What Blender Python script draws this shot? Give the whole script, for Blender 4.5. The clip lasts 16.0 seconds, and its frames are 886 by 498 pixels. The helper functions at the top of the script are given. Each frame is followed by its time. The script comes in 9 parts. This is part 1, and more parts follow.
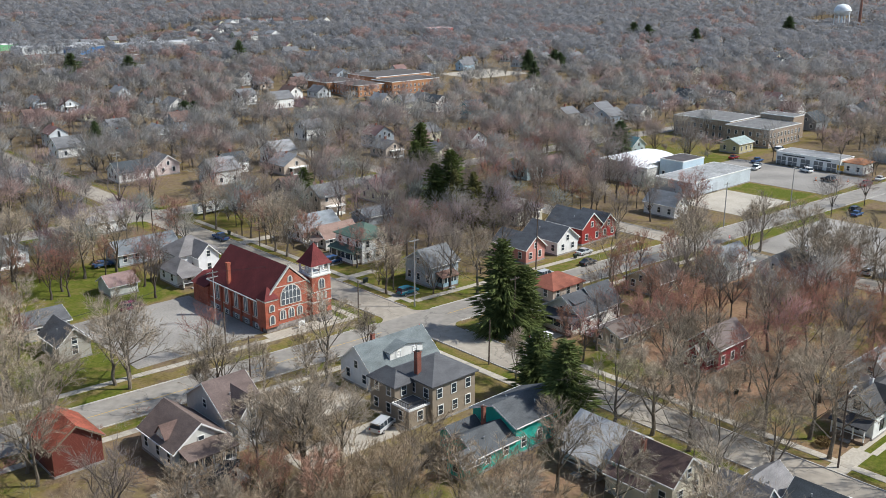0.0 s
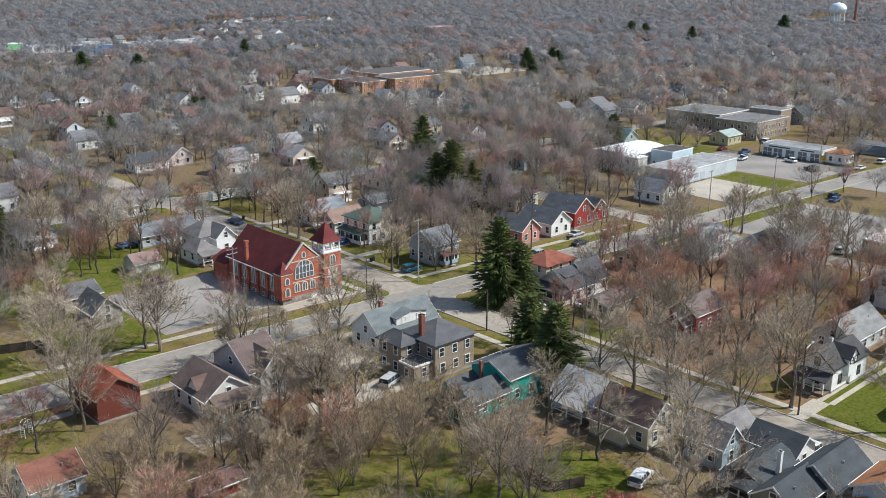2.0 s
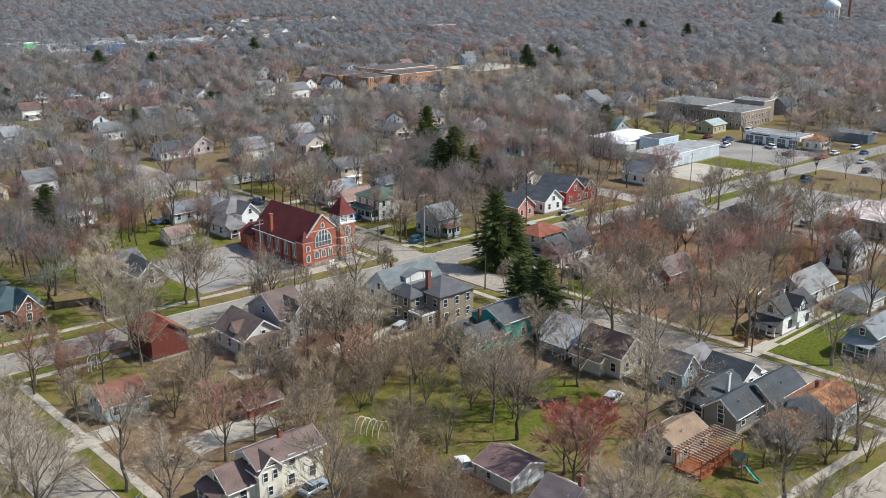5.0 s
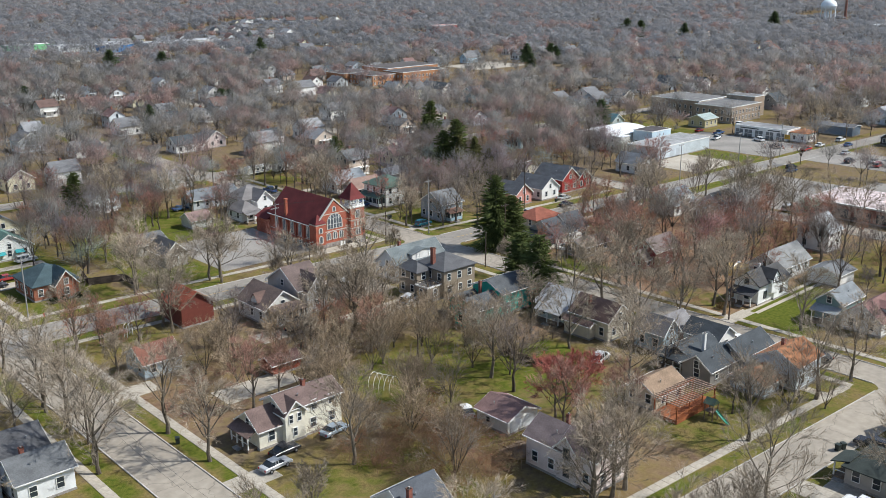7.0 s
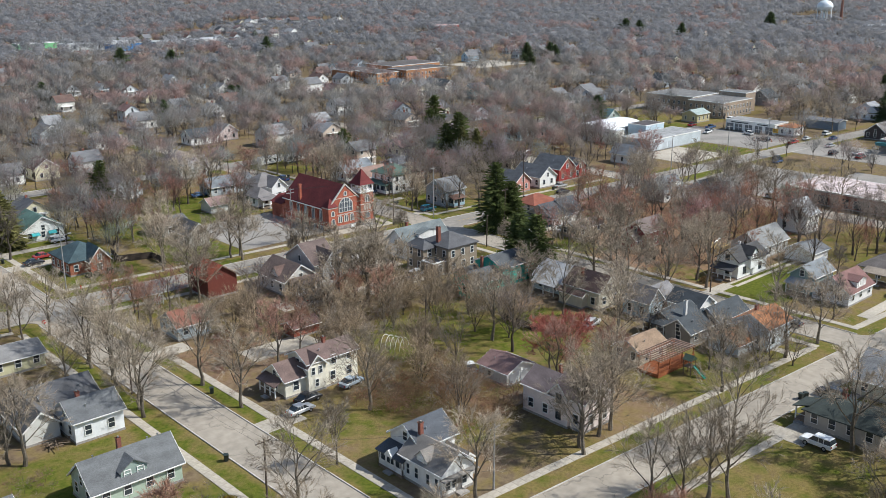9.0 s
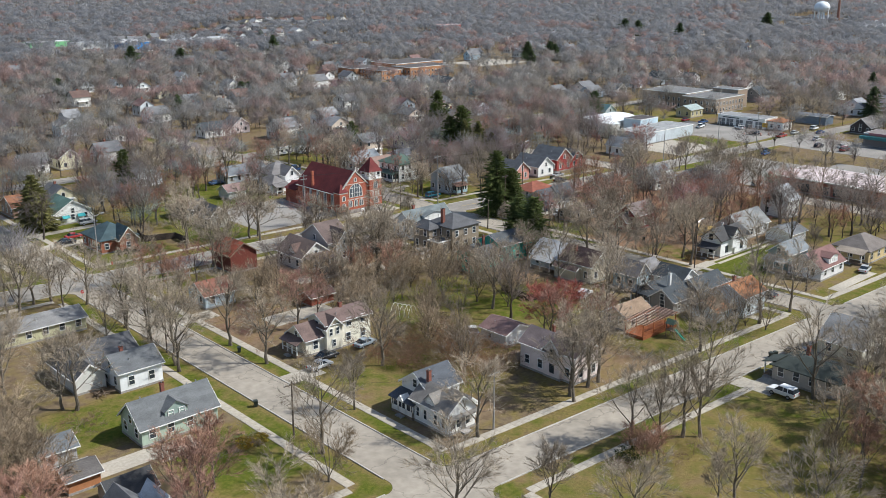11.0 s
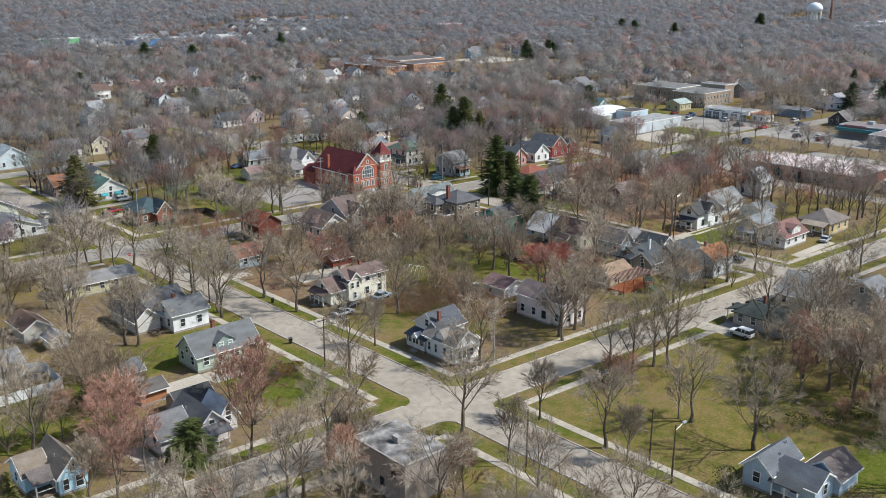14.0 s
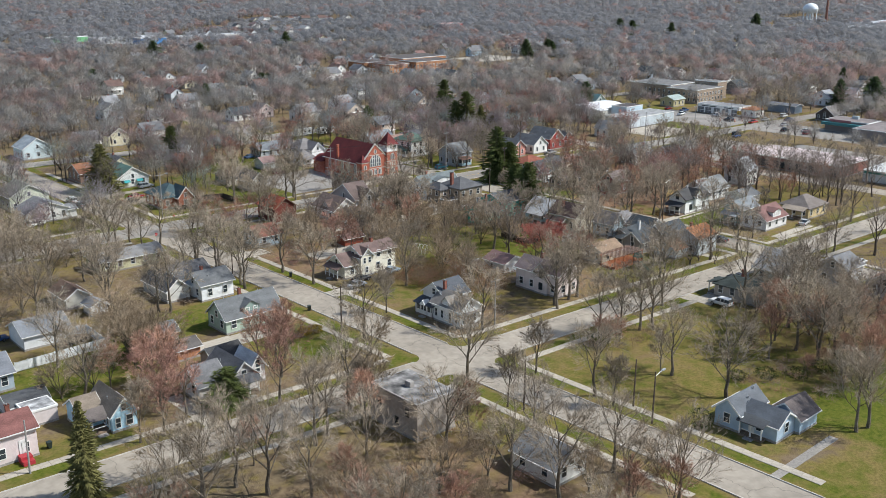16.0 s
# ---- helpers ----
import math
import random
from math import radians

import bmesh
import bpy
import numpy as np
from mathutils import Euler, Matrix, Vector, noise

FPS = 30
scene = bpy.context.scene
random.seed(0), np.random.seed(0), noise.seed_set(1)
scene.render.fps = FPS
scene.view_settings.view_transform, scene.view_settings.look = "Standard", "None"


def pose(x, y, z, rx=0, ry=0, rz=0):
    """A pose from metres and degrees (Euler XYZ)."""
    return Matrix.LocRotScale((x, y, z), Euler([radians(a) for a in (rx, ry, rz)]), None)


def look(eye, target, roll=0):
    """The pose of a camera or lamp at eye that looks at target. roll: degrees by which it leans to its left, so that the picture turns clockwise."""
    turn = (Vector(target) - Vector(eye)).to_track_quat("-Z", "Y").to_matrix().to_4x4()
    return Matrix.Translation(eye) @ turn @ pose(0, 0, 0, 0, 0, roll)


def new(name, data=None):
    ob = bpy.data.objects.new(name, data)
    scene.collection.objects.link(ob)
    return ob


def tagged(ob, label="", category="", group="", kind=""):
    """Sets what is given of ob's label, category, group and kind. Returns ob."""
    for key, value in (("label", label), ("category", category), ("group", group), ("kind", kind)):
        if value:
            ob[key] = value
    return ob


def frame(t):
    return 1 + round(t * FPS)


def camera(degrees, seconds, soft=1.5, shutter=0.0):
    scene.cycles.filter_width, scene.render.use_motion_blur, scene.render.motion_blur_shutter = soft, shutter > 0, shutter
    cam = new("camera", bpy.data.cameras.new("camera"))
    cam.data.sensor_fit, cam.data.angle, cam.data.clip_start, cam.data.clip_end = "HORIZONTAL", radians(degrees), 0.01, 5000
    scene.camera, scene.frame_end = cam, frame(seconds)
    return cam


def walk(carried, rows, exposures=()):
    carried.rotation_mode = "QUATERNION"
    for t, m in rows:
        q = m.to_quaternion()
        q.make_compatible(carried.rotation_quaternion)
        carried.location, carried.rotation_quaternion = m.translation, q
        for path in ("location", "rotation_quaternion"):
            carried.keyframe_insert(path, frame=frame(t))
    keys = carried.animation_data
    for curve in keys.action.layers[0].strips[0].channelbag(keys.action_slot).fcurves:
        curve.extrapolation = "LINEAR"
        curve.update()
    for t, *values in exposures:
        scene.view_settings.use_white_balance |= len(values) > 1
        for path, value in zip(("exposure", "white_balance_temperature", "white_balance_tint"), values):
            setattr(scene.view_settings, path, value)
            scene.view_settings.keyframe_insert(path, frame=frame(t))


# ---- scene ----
cam = camera(49.86, 16.0, soft=0.6)
PATH = [
    (0.0, (-5.953, -22.517, 65.225), (59.064, 47.98, 36.889), -0.04),
    (0.5, (-8.635, -25.388, 65.23), (56.36, 45.121, 36.872), -0.06),
    (1.0, (-11.317, -28.272, 65.266), (53.643, 42.26, 36.884), -0.08),
    (1.5, (-14.063, -31.199, 65.322), (50.881, 39.352, 36.95), -0.10),
    (2.0, (-16.859, -34.182, 65.394), (48.072, 36.379, 37.02), -0.14),
    (2.5, (-19.699, -37.208, 65.49), (45.212, 33.363, 37.093), -0.16),
    (3.0, (-22.58, -40.288, 65.591), (42.304, 30.306, 37.191), -0.18),
    (3.5, (-25.451, -43.359, 65.693), (39.383, 27.274, 37.276), -0.22),
    (4.0, (-28.288, -46.444, 65.806), (36.501, 24.223, 37.37), -0.26),
    (6.5, (-42.426, -61.578, 66.011), (22.143, 9.311, 37.628), -0.61),
    (7.0, (-45.457, -64.657, 66.01), (19.094, 6.269, 37.679), -0.57),
    (7.5, (-48.503, -67.693, 65.991), (16.026, 3.265, 37.69), -0.55),
    (8.0, (-51.565, -70.71, 65.996), (12.966, 0.255, 37.718), -0.52),
    (8.5, (-54.643, -73.702, 66.001), (9.887, -2.728, 37.74), -0.50),
    (9.0, (-57.726, -76.694, 66.009), (6.801, -5.72, 37.745), -0.49),
    (11.5, (-73.036, -92.031, 65.928), (-8.577, -20.958, 37.755), -0.35),
    (12.0, (-76.221, -95.117, 66.01), (-11.729, -24.084, 37.815), -0.30),
    (12.5, (-79.475, -98.231, 66.097), (-14.976, -27.204, 37.902), -0.27),
    (13.0, (-82.737, -101.381, 66.117), (-18.224, -30.372, 37.908), -0.25),
    (13.5, (-85.929, -104.517, 66.111), (-21.393, -33.52, 37.923), -0.21),
    (14.0, (-89.074, -107.589, 66.109), (-24.542, -36.576, 37.952), -0.17),
    (14.5, (-92.205, -110.632, 66.107), (-27.654, -39.628, 37.971), -0.13),
    (15.0, (-95.365, -113.664, 66.092), (-30.806, -42.664, 37.965), -0.10),
    (15.5, (-98.565, -116.705, 66.081), (-34.002, -45.698, 37.979), -0.08),
    (16.0, (-101.78, -119.767, 66.047), (-37.208, -48.772, 37.94), -0.06),
]
walk(cam, [(t, look(eye, target, roll)) for t, eye, target, roll in PATH])


# ---- light ----
SUN_DIR = Vector((0.74, -0.66, 1.02)).normalized()
world = bpy.data.worlds.new("sky")
scene.world = world
world.use_nodes = True
nt = world.node_tree
sky = nt.nodes.new("ShaderNodeTexSky")
sky.sky_type, sky.sun_disc = "NISHITA", False
sky.sun_elevation = math.asin(SUN_DIR.z)
sky.sun_rotation = math.atan2(SUN_DIR.x, SUN_DIR.y)
nt.links.new(sky.outputs[0], nt.nodes["Background"].inputs[0])
nt.nodes["Background"].inputs[1].default_value = 0.10
sun = new("sun", bpy.data.lights.new("sun", "SUN"))
sun.data.energy, sun.data.angle, sun.data.color = 3.6, 0.009, (1, 0.97, 0.93)
sun.matrix_world = look(SUN_DIR * 100, (0, 0, 0))
scene.view_settings.exposure = 0.55
scene.view_settings.use_white_balance = True
scene.view_settings.white_balance_temperature, scene.view_settings.white_balance_tint = 6350, 6.5

rnd = random.Random(7)

# ---- materials ----
MATS = {}


def node_mat(name, key):
    m = bpy.data.materials.new(name)
    m.use_nodes = True
    MATS[key] = m
    return m, m.node_tree, m.node_tree.nodes["Principled BSDF"]


def surface(kind, col, rough=0.8, fine=3.0, coarse=0.25, amount=0.25, bump=0.0, bump_scale=8.0, stretch=(1, 1, 1), metal=0.0,
            by_object=0.0, specular=0.3):
    """Base colour with grain at two scales, optional relief and a little variation from object to object."""
    key = (kind, col)
    if key in MATS:
        return MATS[key]
    m, t, b = node_mat(kind, key)
    b.inputs["Roughness"].default_value, b.inputs["Metallic"].default_value = rough, metal
    b.inputs["Specular IOR Level"].default_value = specular
    co = t.nodes.new("ShaderNodeTexCoord")
    mp = t.nodes.new("ShaderNodeMapping")
    mp.inputs["Scale"].default_value = stretch
    t.links.new(co.outputs["Object"], mp.inputs[0])
    last = None
    for sc, w in ((fine, amount), (coarse, amount)):
        n = t.nodes.new("ShaderNodeTexNoise")
        n.inputs["Scale"].default_value, n.inputs["Detail"].default_value = sc, 3
        t.links.new(mp.outputs[0], n.inputs[0])
        r = t.nodes.new("ShaderNodeMapRange")
        r.inputs[1].default_value, r.inputs[2].default_value = 0.3, 0.7
        r.inputs[3].default_value, r.inputs[4].default_value = 1 - w, 1 + w
        t.links.new(n.outputs[0], r.inputs[0])
        if last is None:
            last = r.outputs[0]
        else:
            mu = t.nodes.new("ShaderNodeMath")
            mu.operation = "MULTIPLY"
            t.links.new(last, mu.inputs[0])
            t.links.new(r.outputs[0], mu.inputs[1])
            last = mu.outputs[0]
    if by_object:
        oi = t.nodes.new("ShaderNodeObjectInfo")
        r = t.nodes.new("ShaderNodeMapRange")
        r.inputs[3].default_value, r.inputs[4].default_value = 1 - by_object, 1 + by_object
        t.links.new(oi.outputs["Random"], r.inputs[0])
        mu = t.nodes.new("ShaderNodeMath")
        mu.operation = "MULTIPLY"
        t.links.new(last, mu.inputs[0])
        t.links.new(r.outputs[0], mu.inputs[1])
        last = mu.outputs[0]
    sc = t.nodes.new("ShaderNodeVectorMath")
    sc.operation = "SCALE"
    sc.inputs[0].default_value = col
    t.links.new(last, sc.inputs[3])
    t.links.new(sc.outputs[0], b.inputs["Base Color"])
    if bump:
        n = t.nodes.new("ShaderNodeTexNoise")
        n.inputs["Scale"].default_value, n.inputs["Detail"].default_value = bump_scale, 4
        t.links.new(mp.outputs[0], n.inputs[0])
        bp = t.nodes.new("ShaderNodeBump")
        bp.inputs["Strength"].default_value, bp.inputs["Distance"].default_value = bump, 0.05
        t.links.new(n.outputs[0], bp.inputs["Height"])
        t.links.new(bp.outputs[0], b.inputs["Normal"])
    return m


def siding(col):
    """Painted clapboard: fine horizontal laps in relief."""
    key = ("siding", col)
    if key in MATS:
        return MATS[key]
    m = surface("siding", col, 0.65, 1.2, 0.2, 0.07)
    t = m.node_tree
    b = t.nodes["Principled BSDF"]
    co = t.nodes.new("ShaderNodeTexCoord")
    w = t.nodes.new("ShaderNodeTexWave")
    w.bands_direction, w.wave_profile = "Z", "SAW"
    w.inputs["Scale"].default_value = 1.7
    t.links.new(co.outputs["Object"], w.inputs[0])
    bp = t.nodes.new("ShaderNodeBump")
    bp.inputs["Strength"].default_value, bp.inputs["Distance"].default_value = 0.5, 0.03
    t.links.new(w.outputs[1], bp.inputs["Height"])
    t.links.new(bp.outputs[0], b.inputs["Normal"])
    MATS[key] = m
    return m


def shingle(col):
    return surface("shingle", col, 0.9, 5.0, 0.35, 0.22, 0.6, 6.0, (1, 1, 3))


def brickwork(col):
    key = ("brickwork", col)
    if key in MATS:
        return MATS[key]
    m, t, b = node_mat("brickwork", key)
    b.inputs["Roughness"].default_value = 0.85
    co = t.nodes.new("ShaderNodeTexCoord")
    sep = t.nodes.new("ShaderNodeSeparateXYZ")
    t.links.new(co.outputs["Object"], sep.inputs[0])
    ad = t.nodes.new("ShaderNodeMath")
    t.links.new(sep.outputs[0], ad.inputs[0])
    t.links.new(sep.outputs[1], ad.inputs[1])
    cm = t.nodes.new("ShaderNodeCombineXYZ")
    t.links.new(ad.outputs[0], cm.inputs[0])
    t.links.new(sep.outputs[2], cm.inputs[1])
    br = t.nodes.new("ShaderNodeTexBrick")
    br.inputs["Color1"].default_value = (*col, 1)
    br.inputs["Color2"].default_value = (col[0] * 0.72, col[1] * 0.7, col[2] * 0.7, 1)
    br.inputs["Mortar"].default_value = (col[0] * 0.85 + 0.03, col[1] + 0.06, col[2] + 0.06, 1)
    br.inputs["Scale"].default_value = 1.0
    br.inputs["Brick Width"].default_value, br.inputs["Row Height"].default_value = 0.215, 0.075
    br.inputs["Mortar Size"].default_value = 0.006
    t.links.new(cm.outputs[0], br.inputs[0])
    n = t.nodes.new("ShaderNodeTexNoise")
    n.inputs["Scale"].default_value, n.inputs["Detail"].default_value = 0.6, 4
    t.links.new(co.outputs["Object"], n.inputs[0])
    r = t.nodes.new("ShaderNodeMapRange")
    r.inputs[1].default_value, r.inputs[2].default_value, r.inputs[3].default_value, r.inputs[4].default_value = 0.3, 0.7, 0.75, 1.25
    t.links.new(n.outputs[0], r.inputs[0])
    sc = t.nodes.new("ShaderNodeVectorMath")
    sc.operation = "SCALE"
    t.links.new(br.outputs[0], sc.inputs[0])
    t.links.new(r.outputs[0], sc.inputs[3])
    t.links.new(sc.outputs[0], b.inputs["Base Color"])
    return m


def plain(name, col, rough=0.5, metal=0.0):
    return surface(name, col, rough, 2.0, 0.3, 0.08, metal=metal, specular=0.5)


GLASS = plain("window_glass", (0.035, 0.045, 0.055), 0.08)
TRIM = plain("white_trim", (0.78, 0.77, 0.74), 0.5)
DARK_TRIM = plain("dark_trim", (0.03, 0.03, 0.032), 0.5)
FOUND = surface("block_foundation", (0.3, 0.28, 0.26), 0.9, 3, 0.4, 0.2)
CONCRETE = surface("concrete", (0.395, 0.352, 0.290), 0.85, 2.2, 0.16, 0.14, 0.2, 20.0, by_object=0.07)
LOT_ASPHALT = surface("parking_asphalt", (0.27, 0.248, 0.222), 0.9, 3.0, 0.09, 0.2, 0.12, 25.0)
WOOD = surface("weathered_wood", (0.19, 0.14, 0.10), 0.85, 6, 0.6, 0.3)
POLE_WOOD = surface("pole_wood", (0.10, 0.075, 0.06), 0.9, 5, 0.6, 0.3)
GREY_POLE = surface("grey_pole", (0.30, 0.29, 0.28), 0.6, 5, 0.6, 0.1)
STEEL = plain("steel", (0.5, 0.5, 0.5), 0.4, 0.8)
RUBBER = plain("rubber", (0.02, 0.02, 0.02), 0.8)
BRICK_CH = brickwork((0.27, 0.085, 0.055))


def tint_mat(name, rough=0.95):
    """Takes its colour from the mesh's own 'tint' attribute: each plant's colour, with haze painted into the far woods.
    """
    m, t, b = node_mat(name, (name, 0))
    b.inputs["Roughness"].default_value = rough
    b.inputs["Specular IOR Level"].default_value = 0.1
    a = t.nodes.new("ShaderNodeAttribute")
    a.attribute_name = "tint"
    t.links.new(a.outputs[0], b.inputs["Base Color"])
    return m


def bark(name, col):
    return surface(name, col, 0.95, 3.0, 0.5, 0.25, by_object=0.28, specular=0.1)


# ---- mesh helpers ----
def finish(name, bm, material):
    me = bpy.data.meshes.new(name)
    bm.to_mesh(me)
    bm.free()
    me.materials.append(material)
    return me


def part(name, bm, material, parent, label=""):
    ob = new(name, finish(name, bm, material) if isinstance(bm, bmesh.types.BMesh) else bm)
    ob.parent = parent
    return tagged(ob, label)


def thing(name, x, y, z, label, category, group="", kind="", turn=0):
    ob = new(name)
    ob.matrix_basis = pose(x, y, z, 0, 0, turn)
    return tagged(ob, label, category, group, kind)


def box_into(bm, x0, x1, y0, y1, z0, z1):
    v = [bm.verts.new(p) for p in ((x0, y0, z0), (x1, y0, z0), (x1, y1, z0), (x0, y1, z0), (x0, y0, z1), (x1, y0, z1), (x1, y1, z1), (x0, y1, z1))]
    for f in ((0, 3, 2, 1), (4, 5, 6, 7), (0, 1, 5, 4), (1, 2, 6, 5), (2, 3, 7, 6), (3, 0, 4, 7)):
        bm.faces.new([v[i] for i in f])
    return bm


def boxes(*bs):
    bm = bmesh.new()
    for b in bs:
        box_into(bm, *b)
    return bm


def extrude_into(bm, outline, a, b, place):
    """A closed outline of (u, v), swept from a to b along a third axis; place(u, v, w) gives the point."""
    lo = [bm.verts.new(place(u, v, a)) for u, v in outline]
    hi = [bm.verts.new(place(u, v, b)) for u, v in outline]
    n = len(outline)
    bm.faces.new(lo[::-1])
    bm.faces.new(hi)
    for k in range(n):
        bm.faces.new((lo[k], lo[(k + 1) % n], hi[(k + 1) % n], hi[k]))
    return bm


def tube_into(bm, p, q, r0, r1, sides=6):
    p, q = Vector(p), Vector(q)
    d = (q - p).normalized()
    a = d.orthogonal().normalized()
    b = d.cross(a)
    lo, hi = [], []
    for k in range(sides):
        c, s_ = math.cos(2 * math.pi * k / sides), math.sin(2 * math.pi * k / sides)
        lo.append(bm.verts.new(p + (a * c + b * s_) * r0))
        hi.append(bm.verts.new(q + (a * c + b * s_) * r1))
    for k in range(sides):
        bm.faces.new((lo[k], lo[(k + 1) % sides], hi[(k + 1) % sides], hi[k]))
    bm.faces.new(lo[::-1])
    bm.faces.new(hi)
    return bm


def tubes(*ts):
    bm = bmesh.new()
    for t_ in ts:
        tube_into(bm, *t_)
    return bm


# ---- plan of the streets ----
def b0_up(x): return -2.0 - 0.055 * x
def b0_lo(x): return -9.7 - 0.055 * x
def b1_up(x): return 117.3 - 0.060 * x
def b1_lo(x): return 107.7 - 0.054 * x
def b2_up(x): return 228.0 - 0.055 * x
def b2_lo(x): return 220.0 - 0.055 * x


A_ROADS = ((1.0, 8.7), (103.0, 110.4), (188.0, 195.5), (-108.0, -100.0))
BLOCKED = []      # rectangles where no tree stands


def blocked(x, y, pad=1.2):
    for x0, y0, x1, y1 in BLOCKED:
        if x0 - pad < x < x1 + pad and y0 - pad < y < y1 + pad:
            return True
    for a, b in A_ROADS:
        if a - pad < x < b + pad:
            return True
    for up, lo in ((b0_up, b0_lo), (b1_up, b1_lo), (b2_up, b2_lo)):
        if lo(x) - pad < y < up(x) + pad:
            return True
    return False


# ---- ground ----
# lawns: x0, y0, x1, y1, how green
LAWNS = ((38, 118, 58, 172, 0.75), (57, 152, 82, 186, 0.85), (112, 12, 143, 27, 1.0), (12, -62, 70, -14, 0.5), (27, -82, 62, -56, 0.9),
         (-60, 24, -34, 46, 0.75), (-30, 36, -8, 52, 0.75), (-6, 38, 0, 52, 0.9), (40, 20, 75, 62, 0.6), (-18, 10, 0, 30, 0.75), (14, 12, 36, 34, 0.55),
         (12, 116, 34, 178, 0.7), (62, -8, 100, 12, 0.55), (112, 108, 135, 150, 0.65), (96, 116, 102, 124, 0.9), (112, 60, 124, 80, 0.7),
         (60, 30, 80, 45, 0.8), (114, 30, 124, 45, 0.6), (130, 100, 180, 116, 0.6), (250, 106, 265, 129, 0.85), (8, -112, 30, -67, 0.55), (300, 165, 312, 200, 0.7), (262, 150, 300, 172, 0.7), (200, 90, 240, 97, 0.8),
         (112, 190, 160, 215, 0.6), (270, 150, 300, 190, 0.7), (-70, 3, -48, 12, 0.6), (10, 90, 30, 112, 0.5), (-12, -34, 1, -10, 0.55),
         (70, -33, 86, -12, 0.6), (98, -20, 103, 0, 0.7), (72, 74, 100, 100, 0.4), (-20, 120, -2, 215, 0.55), (112, -14, 190, 0, 0.5), (150, 10, 186, 60, 0.45))
VERGES = ((9.2, 11.6), (-2.6, 0.6), (99.9, 102.8), (110.8, 113.0))


def greenness(x, y):
    w = noise.noise((x * 0.11, y * 0.11, 1.0))
    v = noise.noise((x * 0.035, y * 0.035, 4.0))
    far = max(0.0, math.hypot(x - 60, y - 60) - 190) / 160
    gsum = 0.07 + 0.30 * v - 0.45 * min(1.0, far)
    if 112 < x < 187 and 28 < y < 82:
        gsum -= 0.25
    jx, jy = x + 1.6 * w, y + 1.6 * noise.noise((x * 0.13, y * 0.13, 9.0))
    for x0, y0, x1, y1, k in LAWNS:
        d = min(jx - x0, x1 - jx, jy - y0, y1 - jy)
        if d > -1.5:
            gsum = max(gsum, k * min(1.0, (d + 1.5) / 3.0) * (0.86 + 0.3 * w))
    for a, b in VERGES:
        if a < x < b:
            gsum = max(gsum, 0.6 + 0.4 * w)
    for e, sg in ((b0_up, 1), (b0_lo, -1), (b1_up, 1), (b1_lo, -1), (b2_up, 1), (b2_lo, -1)):
        d = sg * (y - e(x))
        if 0.2 < d < 3.2:
            gsum = max(gsum, 0.52 + 0.5 * w)
    return min(1.0, max(0.0, gsum))


# beds of fallen leaves: x0, y0, x1, y1, how thick
LEAVES = ((112, 28, 187, 82, 1.0), (14, -16, 34, -8, 0.6), (24, -32, 34, -24, 0.45), (54, -30, 72, -18, 0.4), (68, 44, 86, 62, 0.9), (30, 16, 46, 34, 0.4), (40, 76, 72, 100, 0.6), (-62, -64, -14, -26, 0.6), (10, 56, 30, 78, 0.7), (62, 18, 80, 30, 0.5), (44, -2, 62, 20, 0.6), (12, 4, 30, 30, 0.5), (36, 16, 62, 34, 0.6), (112, 96, 150, 116, 0.4))


def leafiness(x, y):
    w = noise.noise((x * 0.09, y * 0.09, 21.0))
    jx, jy, best = x + 3 * w, y + 3 * noise.noise((x * 0.1, y * 0.1, 33.0)), 0.12 + 0.3 * w
    for x0, y0, x1, y1, k in LEAVES:
        d = min(jx - x0, x1 - jx, jy - y0, y1 - jy)
        if d > -3:
            best = max(best, k * min(1.0, (d + 3) / 5.0) * (0.8 + 0.45 * w))
    return min(1.0, max(0.0, best))


